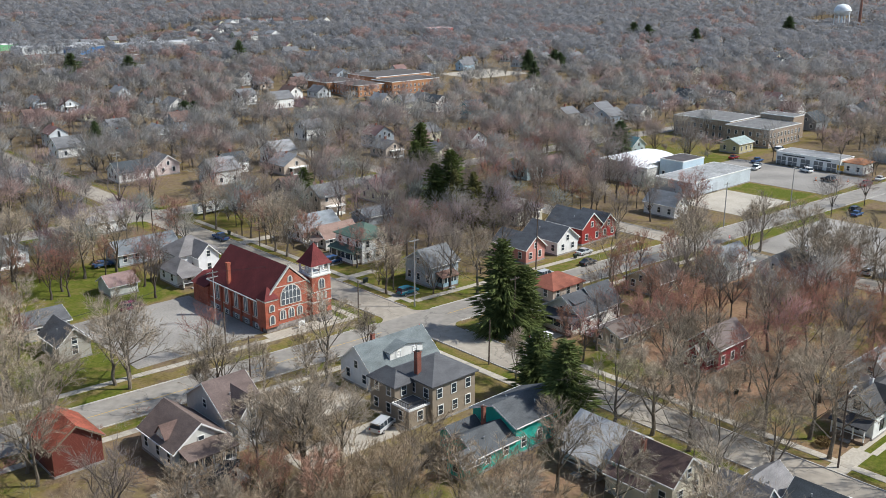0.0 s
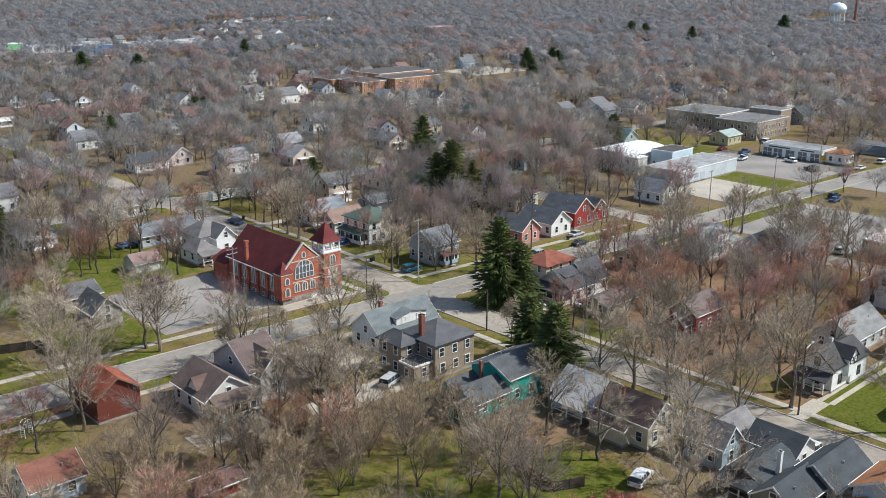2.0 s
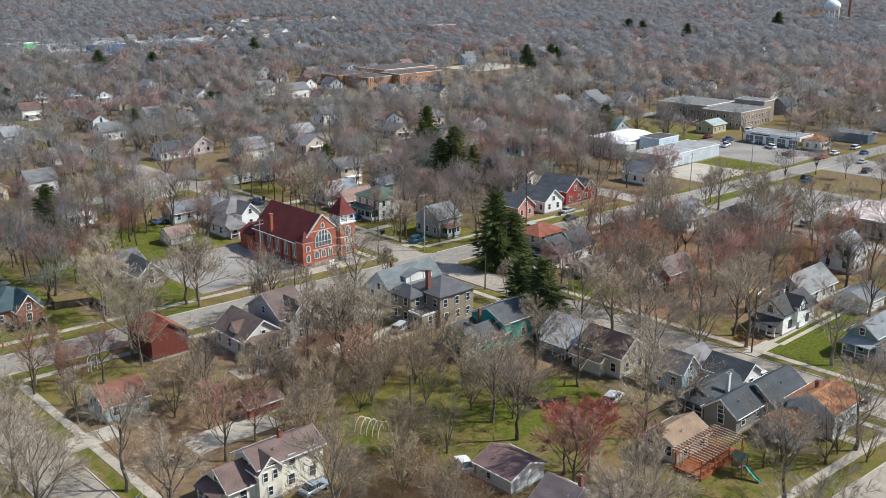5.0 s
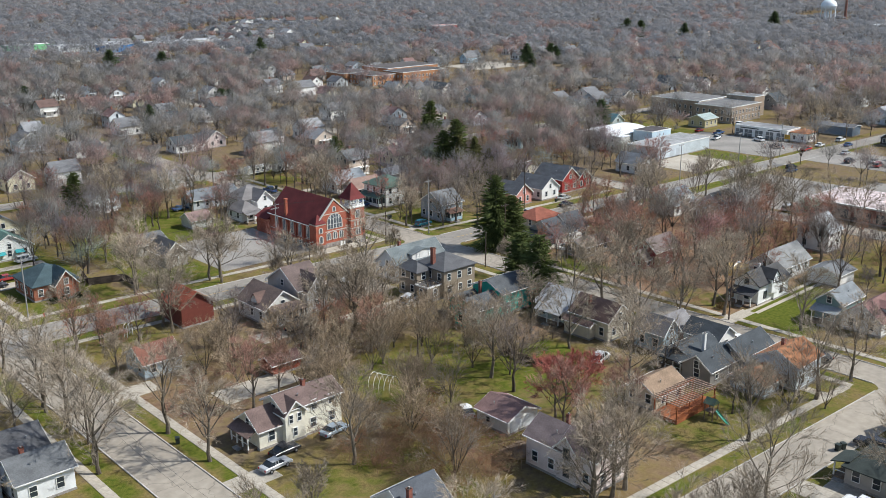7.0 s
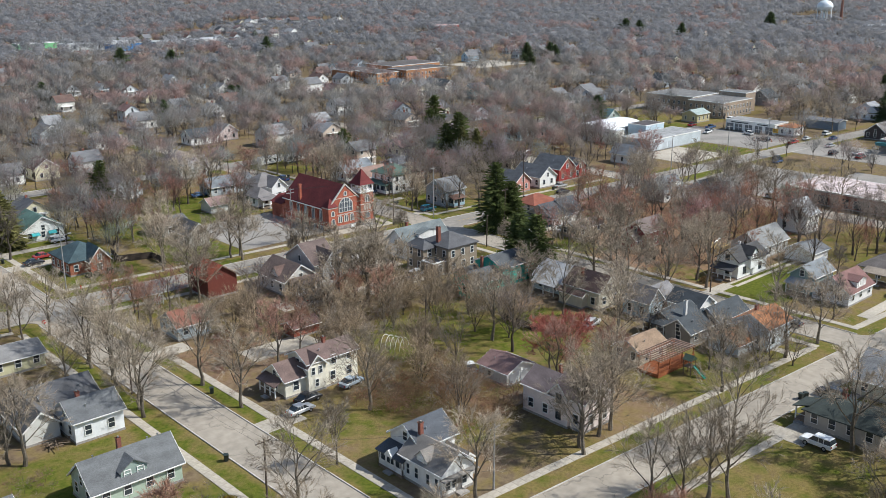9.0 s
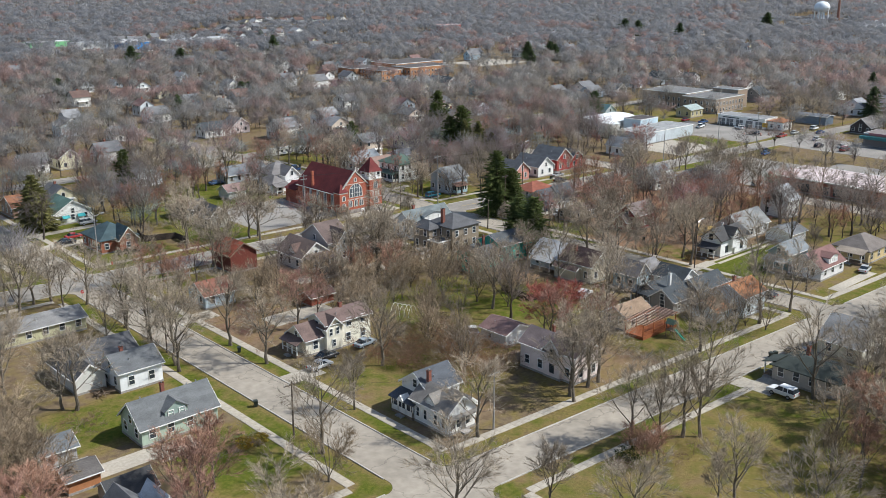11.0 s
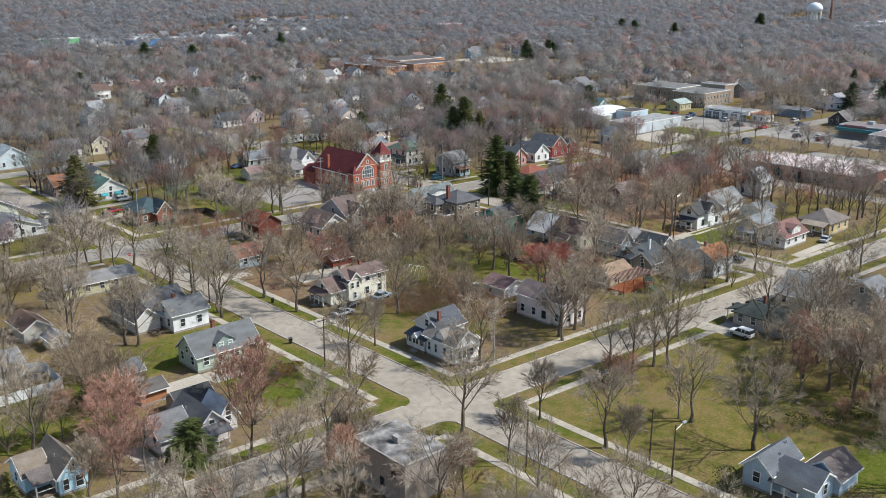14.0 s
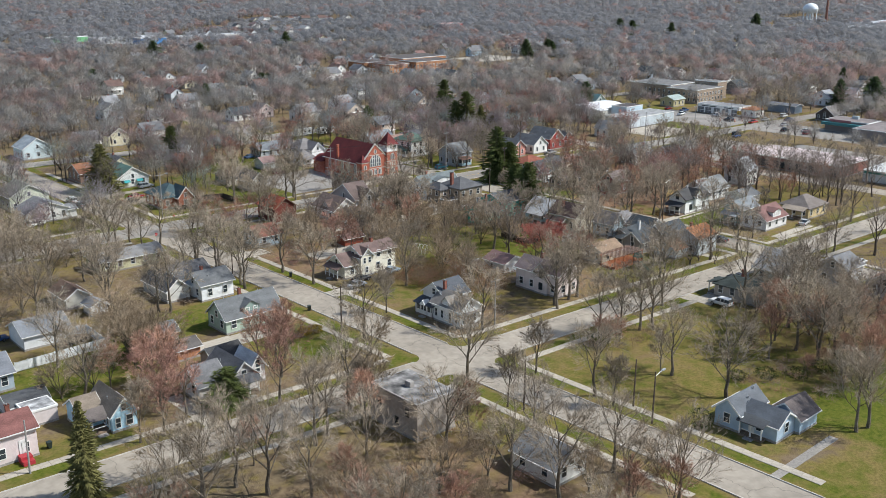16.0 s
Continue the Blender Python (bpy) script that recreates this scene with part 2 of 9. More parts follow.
def build_ground():
    xs = [-3000, -1200, -400] + [-140 + 1.5 * k for k in range(294)] + [420, 700, 1300, 2400, 4600]
    ys = [-3000, -1200, -400] + [-110 + 1.5 * k for k in range(254)] + [380, 600, 1100, 2200, 4600]
    nx, ny = len(xs), len(ys)
    verts = [(x, y, 0.0) for y in ys for x in xs]
    faces = [(j * nx + i, j * nx + i + 1, (j + 1) * nx + i + 1, (j + 1) * nx + i) for j in range(ny - 1) for i in range(nx - 1)]
    me = bpy.data.meshes.new("ground")
    me.from_pydata(verts, [], faces)
    at = me.attributes.new("green", "FLOAT", "POINT")
    at.data.foreach_set("value", [greenness(x, y) for x, y, _ in verts])
    at = me.attributes.new("leaves", "FLOAT", "POINT")
    at.data.foreach_set("value", [leafiness(x, y) for x, y, _ in verts])
    m, t, b = node_mat("turf_and_leaf_litter", "ground")
    b.inputs["Roughness"].default_value = 1.0
    b.inputs["Specular IOR Level"].default_value = 0.05
    co = t.nodes.new("ShaderNodeTexCoord")

    def fuzz(scale, detail, lo, hi):
        n = t.nodes.new("ShaderNodeTexNoise")
        n.inputs["Scale"].default_value, n.inputs["Detail"].default_value = scale, detail
        t.links.new(co.outputs["Object"], n.inputs[0])
        r = t.nodes.new("ShaderNodeMapRange")
        r.inputs[1].default_value, r.inputs[2].default_value = lo, hi
        t.links.new(n.outputs[0], r.inputs[0])
        return r.outputs[0]

    def mix(fac, c1, c2):
        mx = t.nodes.new("ShaderNodeMix")
        mx.data_type = "RGBA"
        t.links.new(fac, mx.inputs[0])
        for k, c in ((6, c1), (7, c2)):
            if isinstance(c, tuple):
                mx.inputs[k].default_value = (*c, 1)
            else:
                t.links.new(c, mx.inputs[k])
        return mx.outputs[2]

    litter = mix(fuzz(0.9, 5, 0.35, 0.68), (0.122, 0.091, 0.058), (0.206, 0.160, 0.100))
    lv = t.nodes.new("ShaderNodeAttribute")
    lv.attribute_name = "leaves"
    litter = mix(lv.outputs["Fac"], litter, mix(fuzz(1.7, 5, 0.32, 0.66), (0.192, 0.110, 0.068), (0.315, 0.198, 0.128)))
    dry = mix(fuzz(2.2, 4, 0.35, 0.65), (0.146, 0.112, 0.036), (0.222, 0.172, 0.062))
    green = mix(fuzz(1.6, 4, 0.3, 0.7), (0.062, 0.088, 0.012), (0.134, 0.136, 0.026))
    a = t.nodes.new("ShaderNodeAttribute")
    a.attribute_name = "green"
    ad = t.nodes.new("ShaderNodeMath")
    ad.operation = "MULTIPLY_ADD"
    t.links.new(fuzz(0.45, 7, 0.25, 0.75), ad.inputs[0])
    ad.inputs[1].default_value = 0.6
    t.links.new(a.outputs["Fac"], ad.inputs[2])

    def ramp(lo, hi):
        r = t.nodes.new("ShaderNodeMapRange")
        r.inputs[1].default_value, r.inputs[2].default_value = lo, hi
        t.links.new(ad.outputs[0], r.inputs[0])
        return r.outputs[0]

    cover = t.nodes.new("ShaderNodeMath")
    cover.operation = "MULTIPLY_ADD"
    cover.inputs[1].default_value, cover.inputs[2].default_value = -0.85, 1.0
    t.links.new(lv.outputs["Fac"], cover.inputs[0])
    thin = t.nodes.new("ShaderNodeMath")
    thin.operation = "MULTIPLY"
    t.links.new(ramp(0.28, 0.60), thin.inputs[0])
    t.links.new(cover.outputs[0], thin.inputs[1])
    c = mix(ramp(0.62, 1.02), mix(thin.outputs[0], litter, dry), green)
    t.links.new(c, b.inputs["Base Color"])
    bp = t.nodes.new("ShaderNodeBump")
    bp.inputs["Strength"].default_value, bp.inputs["Distance"].default_value = 0.7, 0.08
    t.links.new(fuzz(5.0, 4, 0.2, 0.8), bp.inputs["Height"])
    t.links.new(bp.outputs[0], b.inputs["Normal"])
    me.materials.append(m)
    return tagged(new("ground", me), "patchy spring turf with dry leaf litter", "ground", kind="structure")


build_ground()


def strip(name, pts_a, pts_b, z0, z1, material, label, category="road"):
    """A flat slab between two edge lines of equally many points."""
    bm = bmesh.new()
    rows = []
    for (xa, ya), (xb, yb) in zip(pts_a, pts_b):
        rows.append([bm.verts.new(p) for p in ((xa, ya, z0), (xb, yb, z0), (xb, yb, z1), (xa, ya, z1))])
    for r, q in zip(rows, rows[1:]):
        for k in range(4):
            bm.faces.new((r[k], r[(k + 1) % 4], q[(k + 1) % 4], q[k]))
    bm.faces.new(rows[0][::-1])
    bm.faces.new(rows[-1])
    bmesh.ops.recalc_face_normals(bm, faces=bm.faces)
    return tagged(new(name, finish(name, bm, material)), label, category, kind="structure")


def road_mat(name, col, joint):
    """Paving with transverse joints, cracks, oil-dark wheel tracks and stains of its own."""
    m = surface(name, col, 0.85, 0.7, 0.07, 0.14, 0.05, 30)
    t = m.node_tree
    b = t.nodes["Principled BSDF"]
    src = b.inputs["Base Color"].links[0].from_socket
    co = t.nodes.new("ShaderNodeTexCoord")
    v = t.nodes.new("ShaderNodeTexVoronoi")
    v.feature = "DISTANCE_TO_EDGE"
    v.inputs["Scale"].default_value = joint
    n = t.nodes.new("ShaderNodeTexNoise")
    n.inputs["Scale"].default_value, n.inputs["Detail"].default_value = 0.5, 3
    t.links.new(co.outputs["Object"], n.inputs[0])
    ad = t.nodes.new("ShaderNodeVectorMath")
    ad.operation = "MULTIPLY_ADD"
    ad.inputs[1].default_value = (3, 3, 0)
    t.links.new(n.outputs[1], ad.inputs[0])
    t.links.new(co.outputs["Object"], ad.inputs[2])
    t.links.new(ad.outputs[0], v.inputs[0])
    r = t.nodes.new("ShaderNodeMapRange")
    r.inputs[1].default_value, r.inputs[2].default_value, r.inputs[3].default_value, r.inputs[4].default_value = 0.0, 0.011, 0.66, 1.0
    t.links.new(v.outputs[0], r.inputs[0])
    sc = t.nodes.new("ShaderNodeVectorMath")
    sc.operation = "SCALE"
    t.links.new(src, sc.inputs[0])
    t.links.new(r.outputs[0], sc.inputs[3])
    t.links.new(sc.outputs[0], b.inputs["Base Color"])
    return m


ROAD_C = road_mat("concrete_paving", (0.325, 0.284, 0.232), 0.11)
ROAD_A = road_mat("worn_asphalt", (0.262, 0.238, 0.208), 0.09)


def line(fn, x0, x1, off=0.0, n=2):
    return [(x0 + (x1 - x0) * k / (n - 1), fn(x0 + (x1 - x0) * k / (n - 1)) + off) for k in range(n)]


def a_road(name, x0, x1, y0, y1, z, material, label):
    strip(name, [(x0, y0), (x0, y1)], [(x1, y0), (x1, y1)], z - 0.5, z, material, label)


a_road("road", *A_ROADS[0], -300, 480, 0.030, ROAD_C, "pale cracked concrete residential street")
a_road("road", *A_ROADS[1], -300, 480, 0.030, ROAD_C, "pale cracked concrete side street by the church")
a_road("road", *A_ROADS[2], -200, 420, 0.030, ROAD_C, "pale worn side street beside the car park")
a_road("road", *A_ROADS[3], -200, 300, 0.030, ROAD_C, "pale concrete residential street")
for up, lo, z, m_, lab in ((b0_up, b0_lo, 0.036, ROAD_C, "pale worn concrete residential street"), (b1_up, b1_lo, 0.036, ROAD_A, "worn grey asphalt street past the church"),
                           (b2_up, b2_lo, 0.036, ROAD_A, "worn grey residential street")):
    strip("road", line(lo, -260, 560), line(up, -260, 560), z - 0.5, z, m_, lab)

# corner fillets of the kerbs, as small paved wedges
def fillet(cx, cy, sx, sy, r, z, material):
    bm = bmesh.new()
    pts = [(cx, cy)] + [(cx + sx * (r - r * math.sin(a)), cy + sy * (r - r * math.cos(a))) for a in [math.pi / 2 * k / 6 for k in range(7)]]
    if sx * sy < 0:
        pts = pts[::-1]
    extrude_into(bm, pts, z - 0.3, z, lambda u, v, w: (u, v, w))
    bmesh.ops.recalc_face_normals(bm, faces=bm.faces)
    tagged(new("road_corner", finish("road_corner", bm, material)), "rounded paved street corner", "road", kind="structure")


KERB = surface("kerb_concrete", (0.46, 0.43, 0.39), 0.85, 3, 0.3, 0.15)


def kerb(p, q):
    p, q = Vector((*p, 0)), Vector((*q, 0))
    n = (q - p).normalized().cross(Vector((0, 0, 1))) * 0.09
    strip("kerb", [(p - n).xy, (q - n).xy], [(p + n).xy, (q + n).xy], -0.1, 0.15, KERB, "worn low concrete kerb", "kerb")


WALK_Z = 0.075
SLABS = {}


def slab_mesh(length, width):
    key = (length, width)
    if key not in SLABS:
        bm = bmesh.new()
        a, b, c = length / 2 - 0.012, width / 2, 0.02
        lo = [bm.verts.new((x, y, -0.1)) for x, y in ((-a, -b), (a, -b), (a, b), (-a, b))]
        mid = [bm.verts.new((x, y, WALK_Z - c)) for x, y in ((-a, -b), (a, -b), (a, b), (-a, b))]
        hi = [bm.verts.new((x, y, WALK_Z)) for x, y in ((-a + c, -b + c), (a - c, -b + c), (a - c, b - c), (-a + c, b - c))]
        for r, q in ((lo, mid), (mid, hi)):
            for k in range(4):
                bm.faces.new((r[k], r[(k + 1) % 4], q[(k + 1) % 4], q[k]))
        bm.faces.new(hi)
        SLABS[key] = finish("slab", bm, CONCRETE)
    return SLABS[key]


WALKS = []


def plain_walk(p, q, width):
    d = (Vector((*q, 0)) - Vector((*p, 0))).normalized().cross(Vector((0, 0, 1))) * width / 2
    a, b = Vector((*p, 0)), Vector((*q, 0))
    strip("pavement", [(a - d).xy, (b - d).xy], [(a + d).xy, (b + d).xy], -0.1, 0.07, CONCRETE, "pale worn concrete pavement strip", "pavement")


def walkway(p, q, width=1.5, label="pale concrete pavement of worn square slabs"):
    if max(p[0], q[0]) > 125 or max(p[1], q[1]) > 126 or min(p[0], q[0]) < -85:
        plain_walk(p, q, width)
    else:
        WALKS.append((p, q, width, label))


def lay_walk(p, q, width, label):
    p, q = Vector((*p, 0)), Vector((*q, 0))
    d = q - p
    n = max(1, round(d.length / 1.5))
    ob = tagged(new("pavement"), label, "pavement", kind="structure")
    ob.matrix_basis = Matrix.Translation(p) @ pose(0, 0, 0, 0, 0, math.degrees(math.atan2(d.y, d.x)))
    sl = round(d.length / n, 3)
    for k in range(n):
        s_ = new("slab", slab_mesh(sl, width))
        s_.parent = ob
        s_.matrix_basis = pose(sl * (k + 0.5), 0, rnd.uniform(-0.012, 0.012), rnd.uniform(-0.4, 0.4), rnd.uniform(-0.4, 0.4), 0)


def pad(x0, y0, x1, y1, material, label, z=0.05, name="driveway"):
    BLOCKED.append((x0, y0, x1, y1))
    ob = new(name, finish(name, boxes((x0, x1, y0, y1, -0.1, z)), material))
    return tagged(ob, label, name, kind="structure")


# kerbs and pavements along the streets, broken at the crossings
for xk, ys_ in ((0.9, ((-110, -11.5), (1.4, 104.5), (120.5, 213))), (8.8, ((-110, -12), (0.6, 104), (120, 213))),
                (102.9, ((-60, -17), (-6, 98), (115, 208))), (110.5, ((-60, -17), (-6, 97.5), (114.5, 208))), (195.6, ((30, 93), (110, 200))), (187.9, ((30, 93), (110, 200)))):
    for y0, y1 in ys_:
        kerb((xk, y0), (xk, y1))
for fn in (b0_up, b0_lo, b1_up, b1_lo, b2_up, b2_lo):
    for x0, x1 in ((-98, -1.5), (11.5, 100.2), (113.2, 185.5), (198, 300)):
        kerb((x0, fn(x0)), (x1, fn(x1)))
for ax0, ax1 in A_ROADS[:3]:
    for up, lo in ((b0_up, b0_lo), (b1_up, b1_lo), (b2_up, b2_lo)):
        for cx, sx in ((ax0, -1), (ax1, 1)):
            fillet(cx + 0.02 * -sx, up(cx) - 0.02, sx, 1, 2.6, 0.042, ROAD_C)
            fillet(cx + 0.02 * -sx, lo(cx) + 0.02, sx, -1, 2.6, 0.042, ROAD_C)
for xw, spans in ((-3.4, ((-60, -13), (3, 102), (124, 205))), (12.3, ((-70, -14.3), (1.6, 101), (121, 205))), (99.4, ((-30, -18), (-4, 96), (116.5, 200))), (113.4, ((-40, -18.5), (-5, 95), (116, 205)))):
    for y0, y1 in spans:
        walkway((xw, y0), (xw, y1))
for fn, off in ((b0_up, 3.9), (b0_lo, -3.6), (b1_up, 5.6), (b1_lo, -3.9)):
    for x0, x1 in ((-80, -4.2), (13.1, 98.6), (114.2, 184)):
        walkway((x0, fn(x0) + off), (x1, fn(x1) + off))
# drives, paths and lots
DRIVE = "pale concrete driveway between lawns"
for r in ((110.5, 24.6, 119, 27.4), (119, 24.0, 146, 24.9), (119, 25.9, 146, 26.8), (62.5, -20.5, 69, -15.8), (62.0, -15.8, 66.0, -13.4), (8.8, 35.6, 16, 39.6), (-27.3, 27.6, -18.9, 31.4), (-40.6, -1.0, -37.8, 14),
          (-19, 26.0, -12, 31.0), (8.8, 73, 17, 77.5), (81, 118.3, 97, 120.8), (92, -4, 94, 1), (112.6, 83.2, 122, 86.6), (110.5, 119, 118, 121.4), (110.5, 136.5, 121, 138.8),
          (110.5, 147, 119, 150), (118, 150, 142, 156), (9, 143.5, 21, 148), (10, 157.5, 30, 160.5), (120, -4, 138, -1.5), (102, -30, 112, -26), (110.5, 176, 120, 179),
          (22, 60, 36, 66), (40, 78, 52, 83), (66, 86, 78, 96), (58, 74, 79, 80)):
    pad(min(r[0], r[2]), min(r[1], r[3]), max(r[0], r[2]), max(r[1], r[3]), CONCRETE, DRIVE)
pad(222.4, 15.0, 252.0, 60.0, LOT_ASPHALT, "worn asphalt yard behind the shops", 0.04)
pad(9, -65.4, 26, -64.0, LOT_ASPHALT, "narrow worn asphalt drive through grass", 0.04)
pad(57, 122.0, 81.9, 150.5, LOT_ASPHALT, "worn grey asphalt car park beside the church", 0.048, "parking_lot")
pad(225, 107.0, 250.4, 128.3, CONCRETE, "pale concrete yard before the low white block", 0.048, "parking_lot")
pad(198.5, 57.5, 240, 91, LOT_ASPHALT, "wide grey asphalt car park", 0.048, "parking_lot")
pad(266, 104, 297, 152, LOT_ASPHALT, "grey asphalt forecourt of the garage", 0.048, "parking_lot")
pad(270, 30, 296, 96, LOT_ASPHALT, "grey asphalt car park before the long store", 0.048, "parking_lot")
pad(408, 395, 455, 432, CONCRETE, "pale gravel lot beside the school", 0.05, "parking_lot")
strip("road_marking", line(b1_lo, 14, 98, 4.6), line(b1_lo, 14, 98, 4.72), 0.03, 0.041, plain("yellow_paint", (0.55, 0.36, 0.06), 0.7), "faded yellow centre line", "road marking")
strip("road_marking", line(b1_lo, 114, 184, 4.6), line(b1_lo, 114, 184, 4.72), 0.03, 0.041, plain("yellow_paint", (0.55, 0.36, 0.06), 0.7), "faded yellow centre line", "road marking")

# ---- houses ----
WIN = {}


def window_mesh(w, h, trim):
    key = (w, h, trim.name)
    if key not in WIN:
        f = 0.1
        bm = boxes((-w / 2 - f, w / 2 + f, -0.06, 0.03, -f, 0), (-w / 2 - f, w / 2 + f, -0.06, 0.03, h, h + f), (-w / 2 - f, -w / 2, -0.06, 0.03, 0, h),
                   (w / 2, w / 2 + f, -0.06, 0.03, 0, h), (-w / 2, w / 2, -0.045, 0.03, h / 2 - 0.03, h / 2 + 0.03))
        WIN[key] = (finish("window", bm, trim), finish("pane", boxes((-w / 2, w / 2, -0.02, 0.02, 0, h)), GLASS))
    return WIN[key]


ORIGIN = {}
FACE = {"-y": 0, "+x": 90, "+y": 180, "-x": 270}


def whole_window(w, h, trim):
    """Frame and pane in one mesh, for houses too far off to tell them apart."""
    key = (w, h, trim.name, "whole")
    if key not in WIN:
        me = finish("window", boxes((-w / 2 - 0.1, w / 2 + 0.1, -0.05, 0.03, -0.1, h + 0.1), (-w / 2, w / 2, -0.06, 0.0, 0, h)), trim)
        me.materials.append(GLASS)
        for f in me.polygons[6:]:
            f.material_index = 1
        WIN[key] = me
    return WIN[key]


def add_window(parent, face, u, base, z, w=0.95, h=1.45, trim=None, whole=False):
    """face: the wall's outward side; u: place along the wall; base: the wall's own coordinate."""
    if not whole:
        fm, pm = window_mesh(w, h, trim or TRIM)
    ob = part("window", whole_window(w, h, trim or TRIM) if whole else fm, None, parent)
    x, y = (u, base) if face in ("-y", "+y") else (base, u)
    ob.matrix_basis = pose(x, y, z, 0, 0, FACE[face])
    if not whole:
        part("pane", pm, None, ob)
    return ob


def add_door(parent, face, u, base, z=0.4, col=(0.5, 0.5, 0.48)):
    ob = part("door", boxes((-0.48, 0.48, -0.05, 0.03, 0, 2.05)), plain("door_paint", col), parent)
    x, y = (u, base) if face in ("-y", "+y") else (base, u)
    ob.matrix_basis = pose(x, y, z, 0, 0, FACE[face])
    part("door_handle", boxes((0.33, 0.38, -0.1, -0.05, 0.95, 1.05)), STEEL, ob, "small metal door handle")


def gable_roof(bm, u0, u1, a, b, eave, ridge, place, over=0.4, thick=0.16):
    """u: across the ridge; a..b: along it."""
    c, half = (u0 + u1) / 2, (u1 - u0) / 2
    k = (ridge - eave) / half
    lo = eave - k * over
    outline = [(u0 - over, lo), (c, ridge), (u1 + over, lo), (u1 + over, lo + thick), (c, ridge + thick * 1.15), (u0 - over, lo + thick)]
    extrude_into(bm, outline, a - over, b + over, place)


def rake_trim(bm, u0, u1, w, eave, ridge, place, over=0.4, out=1):
    c, half = (u0 + u1) / 2, (u1 - u0) / 2
    k = (ridge - eave) / half
    lo = eave - k * over
    outline = [(u0 - over, lo - 0.14), (c, ridge - 0.14), (u1 + over, lo - 0.14), (u1 + over, lo + 0.13), (c, ridge + 0.15), (u0 - over, lo + 0.13)]
    extrude_into(bm, outline, w, w + 0.05 * out, place)


def block(house, x0, y0, x1, y1, eave, ridge, axis, wall, roof, trim, windows=True, storeys=1, hip=False, flat=False, base=0.35, faces=("-x", "-y"), roof_label="", plain_windows=False, rakes=True):
    """One volume of a house: footing, walls, roof, rake boards and windows."""
    part("foundation", boxes((x0 - 0.06, x1 + 0.06, y0 - 0.06, y1 + 0.06, -0.2, base)), FOUND, house)
    bm = bmesh.new()
    if axis == "x":
        place = lambda u, v, w: (w, u, v)
        u0, u1, a, b = y0, y1, x0, x1
    else:
        place = lambda u, v, w: (u, w, v)
        u0, u1, a, b = x0, x1, y0, y1
    top = [(u0, base), (u1, base), (u1, eave), (u0, eave)] if hip or flat else [(u0, base), (u1, base), (u1, eave), ((u0 + u1) / 2, ridge), (u0, eave)]
    extrude_into(bm, top, a, b, place)
    bmesh.ops.recalc_face_normals(bm, faces=bm.faces)
    part("wall", bm, wall, house)
    bm = bmesh.new()
    if flat:
        box_into(bm, x0 - 0.12, x1 + 0.12, y0 - 0.12, y1 + 0.12, eave, eave + 0.3)
        part("parapet", bm, trim, house)
        part("roof", boxes((x0 + 0.15, x1 - 0.15, y0 + 0.15, y1 - 0.15, eave + 0.2, eave + 0.31)), roof, house, roof_label)
    elif hip:
        o = 0.45
        half = min(u1 - u0, b - a) / 2
        long_u = (u1 - u0) > (b - a)
        inset = half
        lo = eave - 0.12
        ring = [(u0 - o, a - o), (u1 + o, a - o), (u1 + o, b + o), (u0 - o, b + o)]
        bot = [bm.verts.new(place(u, lo, w)) for u, w in ring]
        mid = [bm.verts.new(place(u, lo + 0.16, w)) for u, w in ring]
        if long_u:
            r0 = bm.verts.new(place(u0 + inset, ridge, (a + b) / 2))
            r1 = bm.verts.new(place(u1 - inset + 0.01, ridge, (a + b) / 2))
            tops = ((mid[0], mid[1], r1, r0), (mid[1], mid[2], r1), (mid[2], mid[3], r0, r1), (mid[3], mid[0], r0))
        else:
            r0 = bm.verts.new(place((u0 + u1) / 2, ridge, a + inset))
            r1 = bm.verts.new(place((u0 + u1) / 2, ridge, b - inset + 0.01))
            tops = ((mid[0], mid[1], r0), (mid[1], mid[2], r1, r0), (mid[2], mid[3], r1), (mid[3], mid[0], r0, r1))
        for f in tops:
            bm.faces.new(f)
        bm.faces.new(bot[::-1])
        for k in range(4):
            bm.faces.new((bot[k], bot[(k + 1) % 4], mid[(k + 1) % 4], mid[k]))
        bmesh.ops.recalc_face_normals(bm, faces=bm.faces)
        part("roof", bm, roof, house, roof_label)
    else:
        gable_roof(bm, u0, u1, a, b, eave, ridge, place)
        bmesh.ops.recalc_face_normals(bm, faces=bm.faces)
        part("roof", bm, roof, house, roof_label)
        if rakes and not plain_windows:
            lo = eave - 0.4 * (ridge - eave) / ((u1 - u0) / 2)
            for p0, p1 in ((u0 - 0.53, u0 - 0.41), (u1 + 0.41, u1 + 0.53)):
                bm = bmesh.new()
                extrude_into(bm, [(p0, lo), (p1, lo), (p1, lo + 0.13), (p0, lo + 0.13)], a - 0.38, b + 0.38, place)
                bmesh.ops.recalc_face_normals(bm, faces=bm.faces)
                part("gutter", bm, trim, house)
            if b - a > 6:
                u, w = u0 + (u1 - u0) * 0.24, a + (b - a) * rnd.uniform(0.3, 0.75)
                vent(house, *place(u, 0, w)[:2], eave + (ridge - eave) * 0.48 + 0.15)
        for w, out in ((a - 0.4, -1), (b + 0.4, 1)) if rakes else ():
            bm = bmesh.new()
            rake_trim(bm, u0, u1, w, eave, ridge, place, out=out)
            bmesh.ops.recalc_face_normals(bm, faces=bm.faces)
            part("rake_board", bm, trim, house)
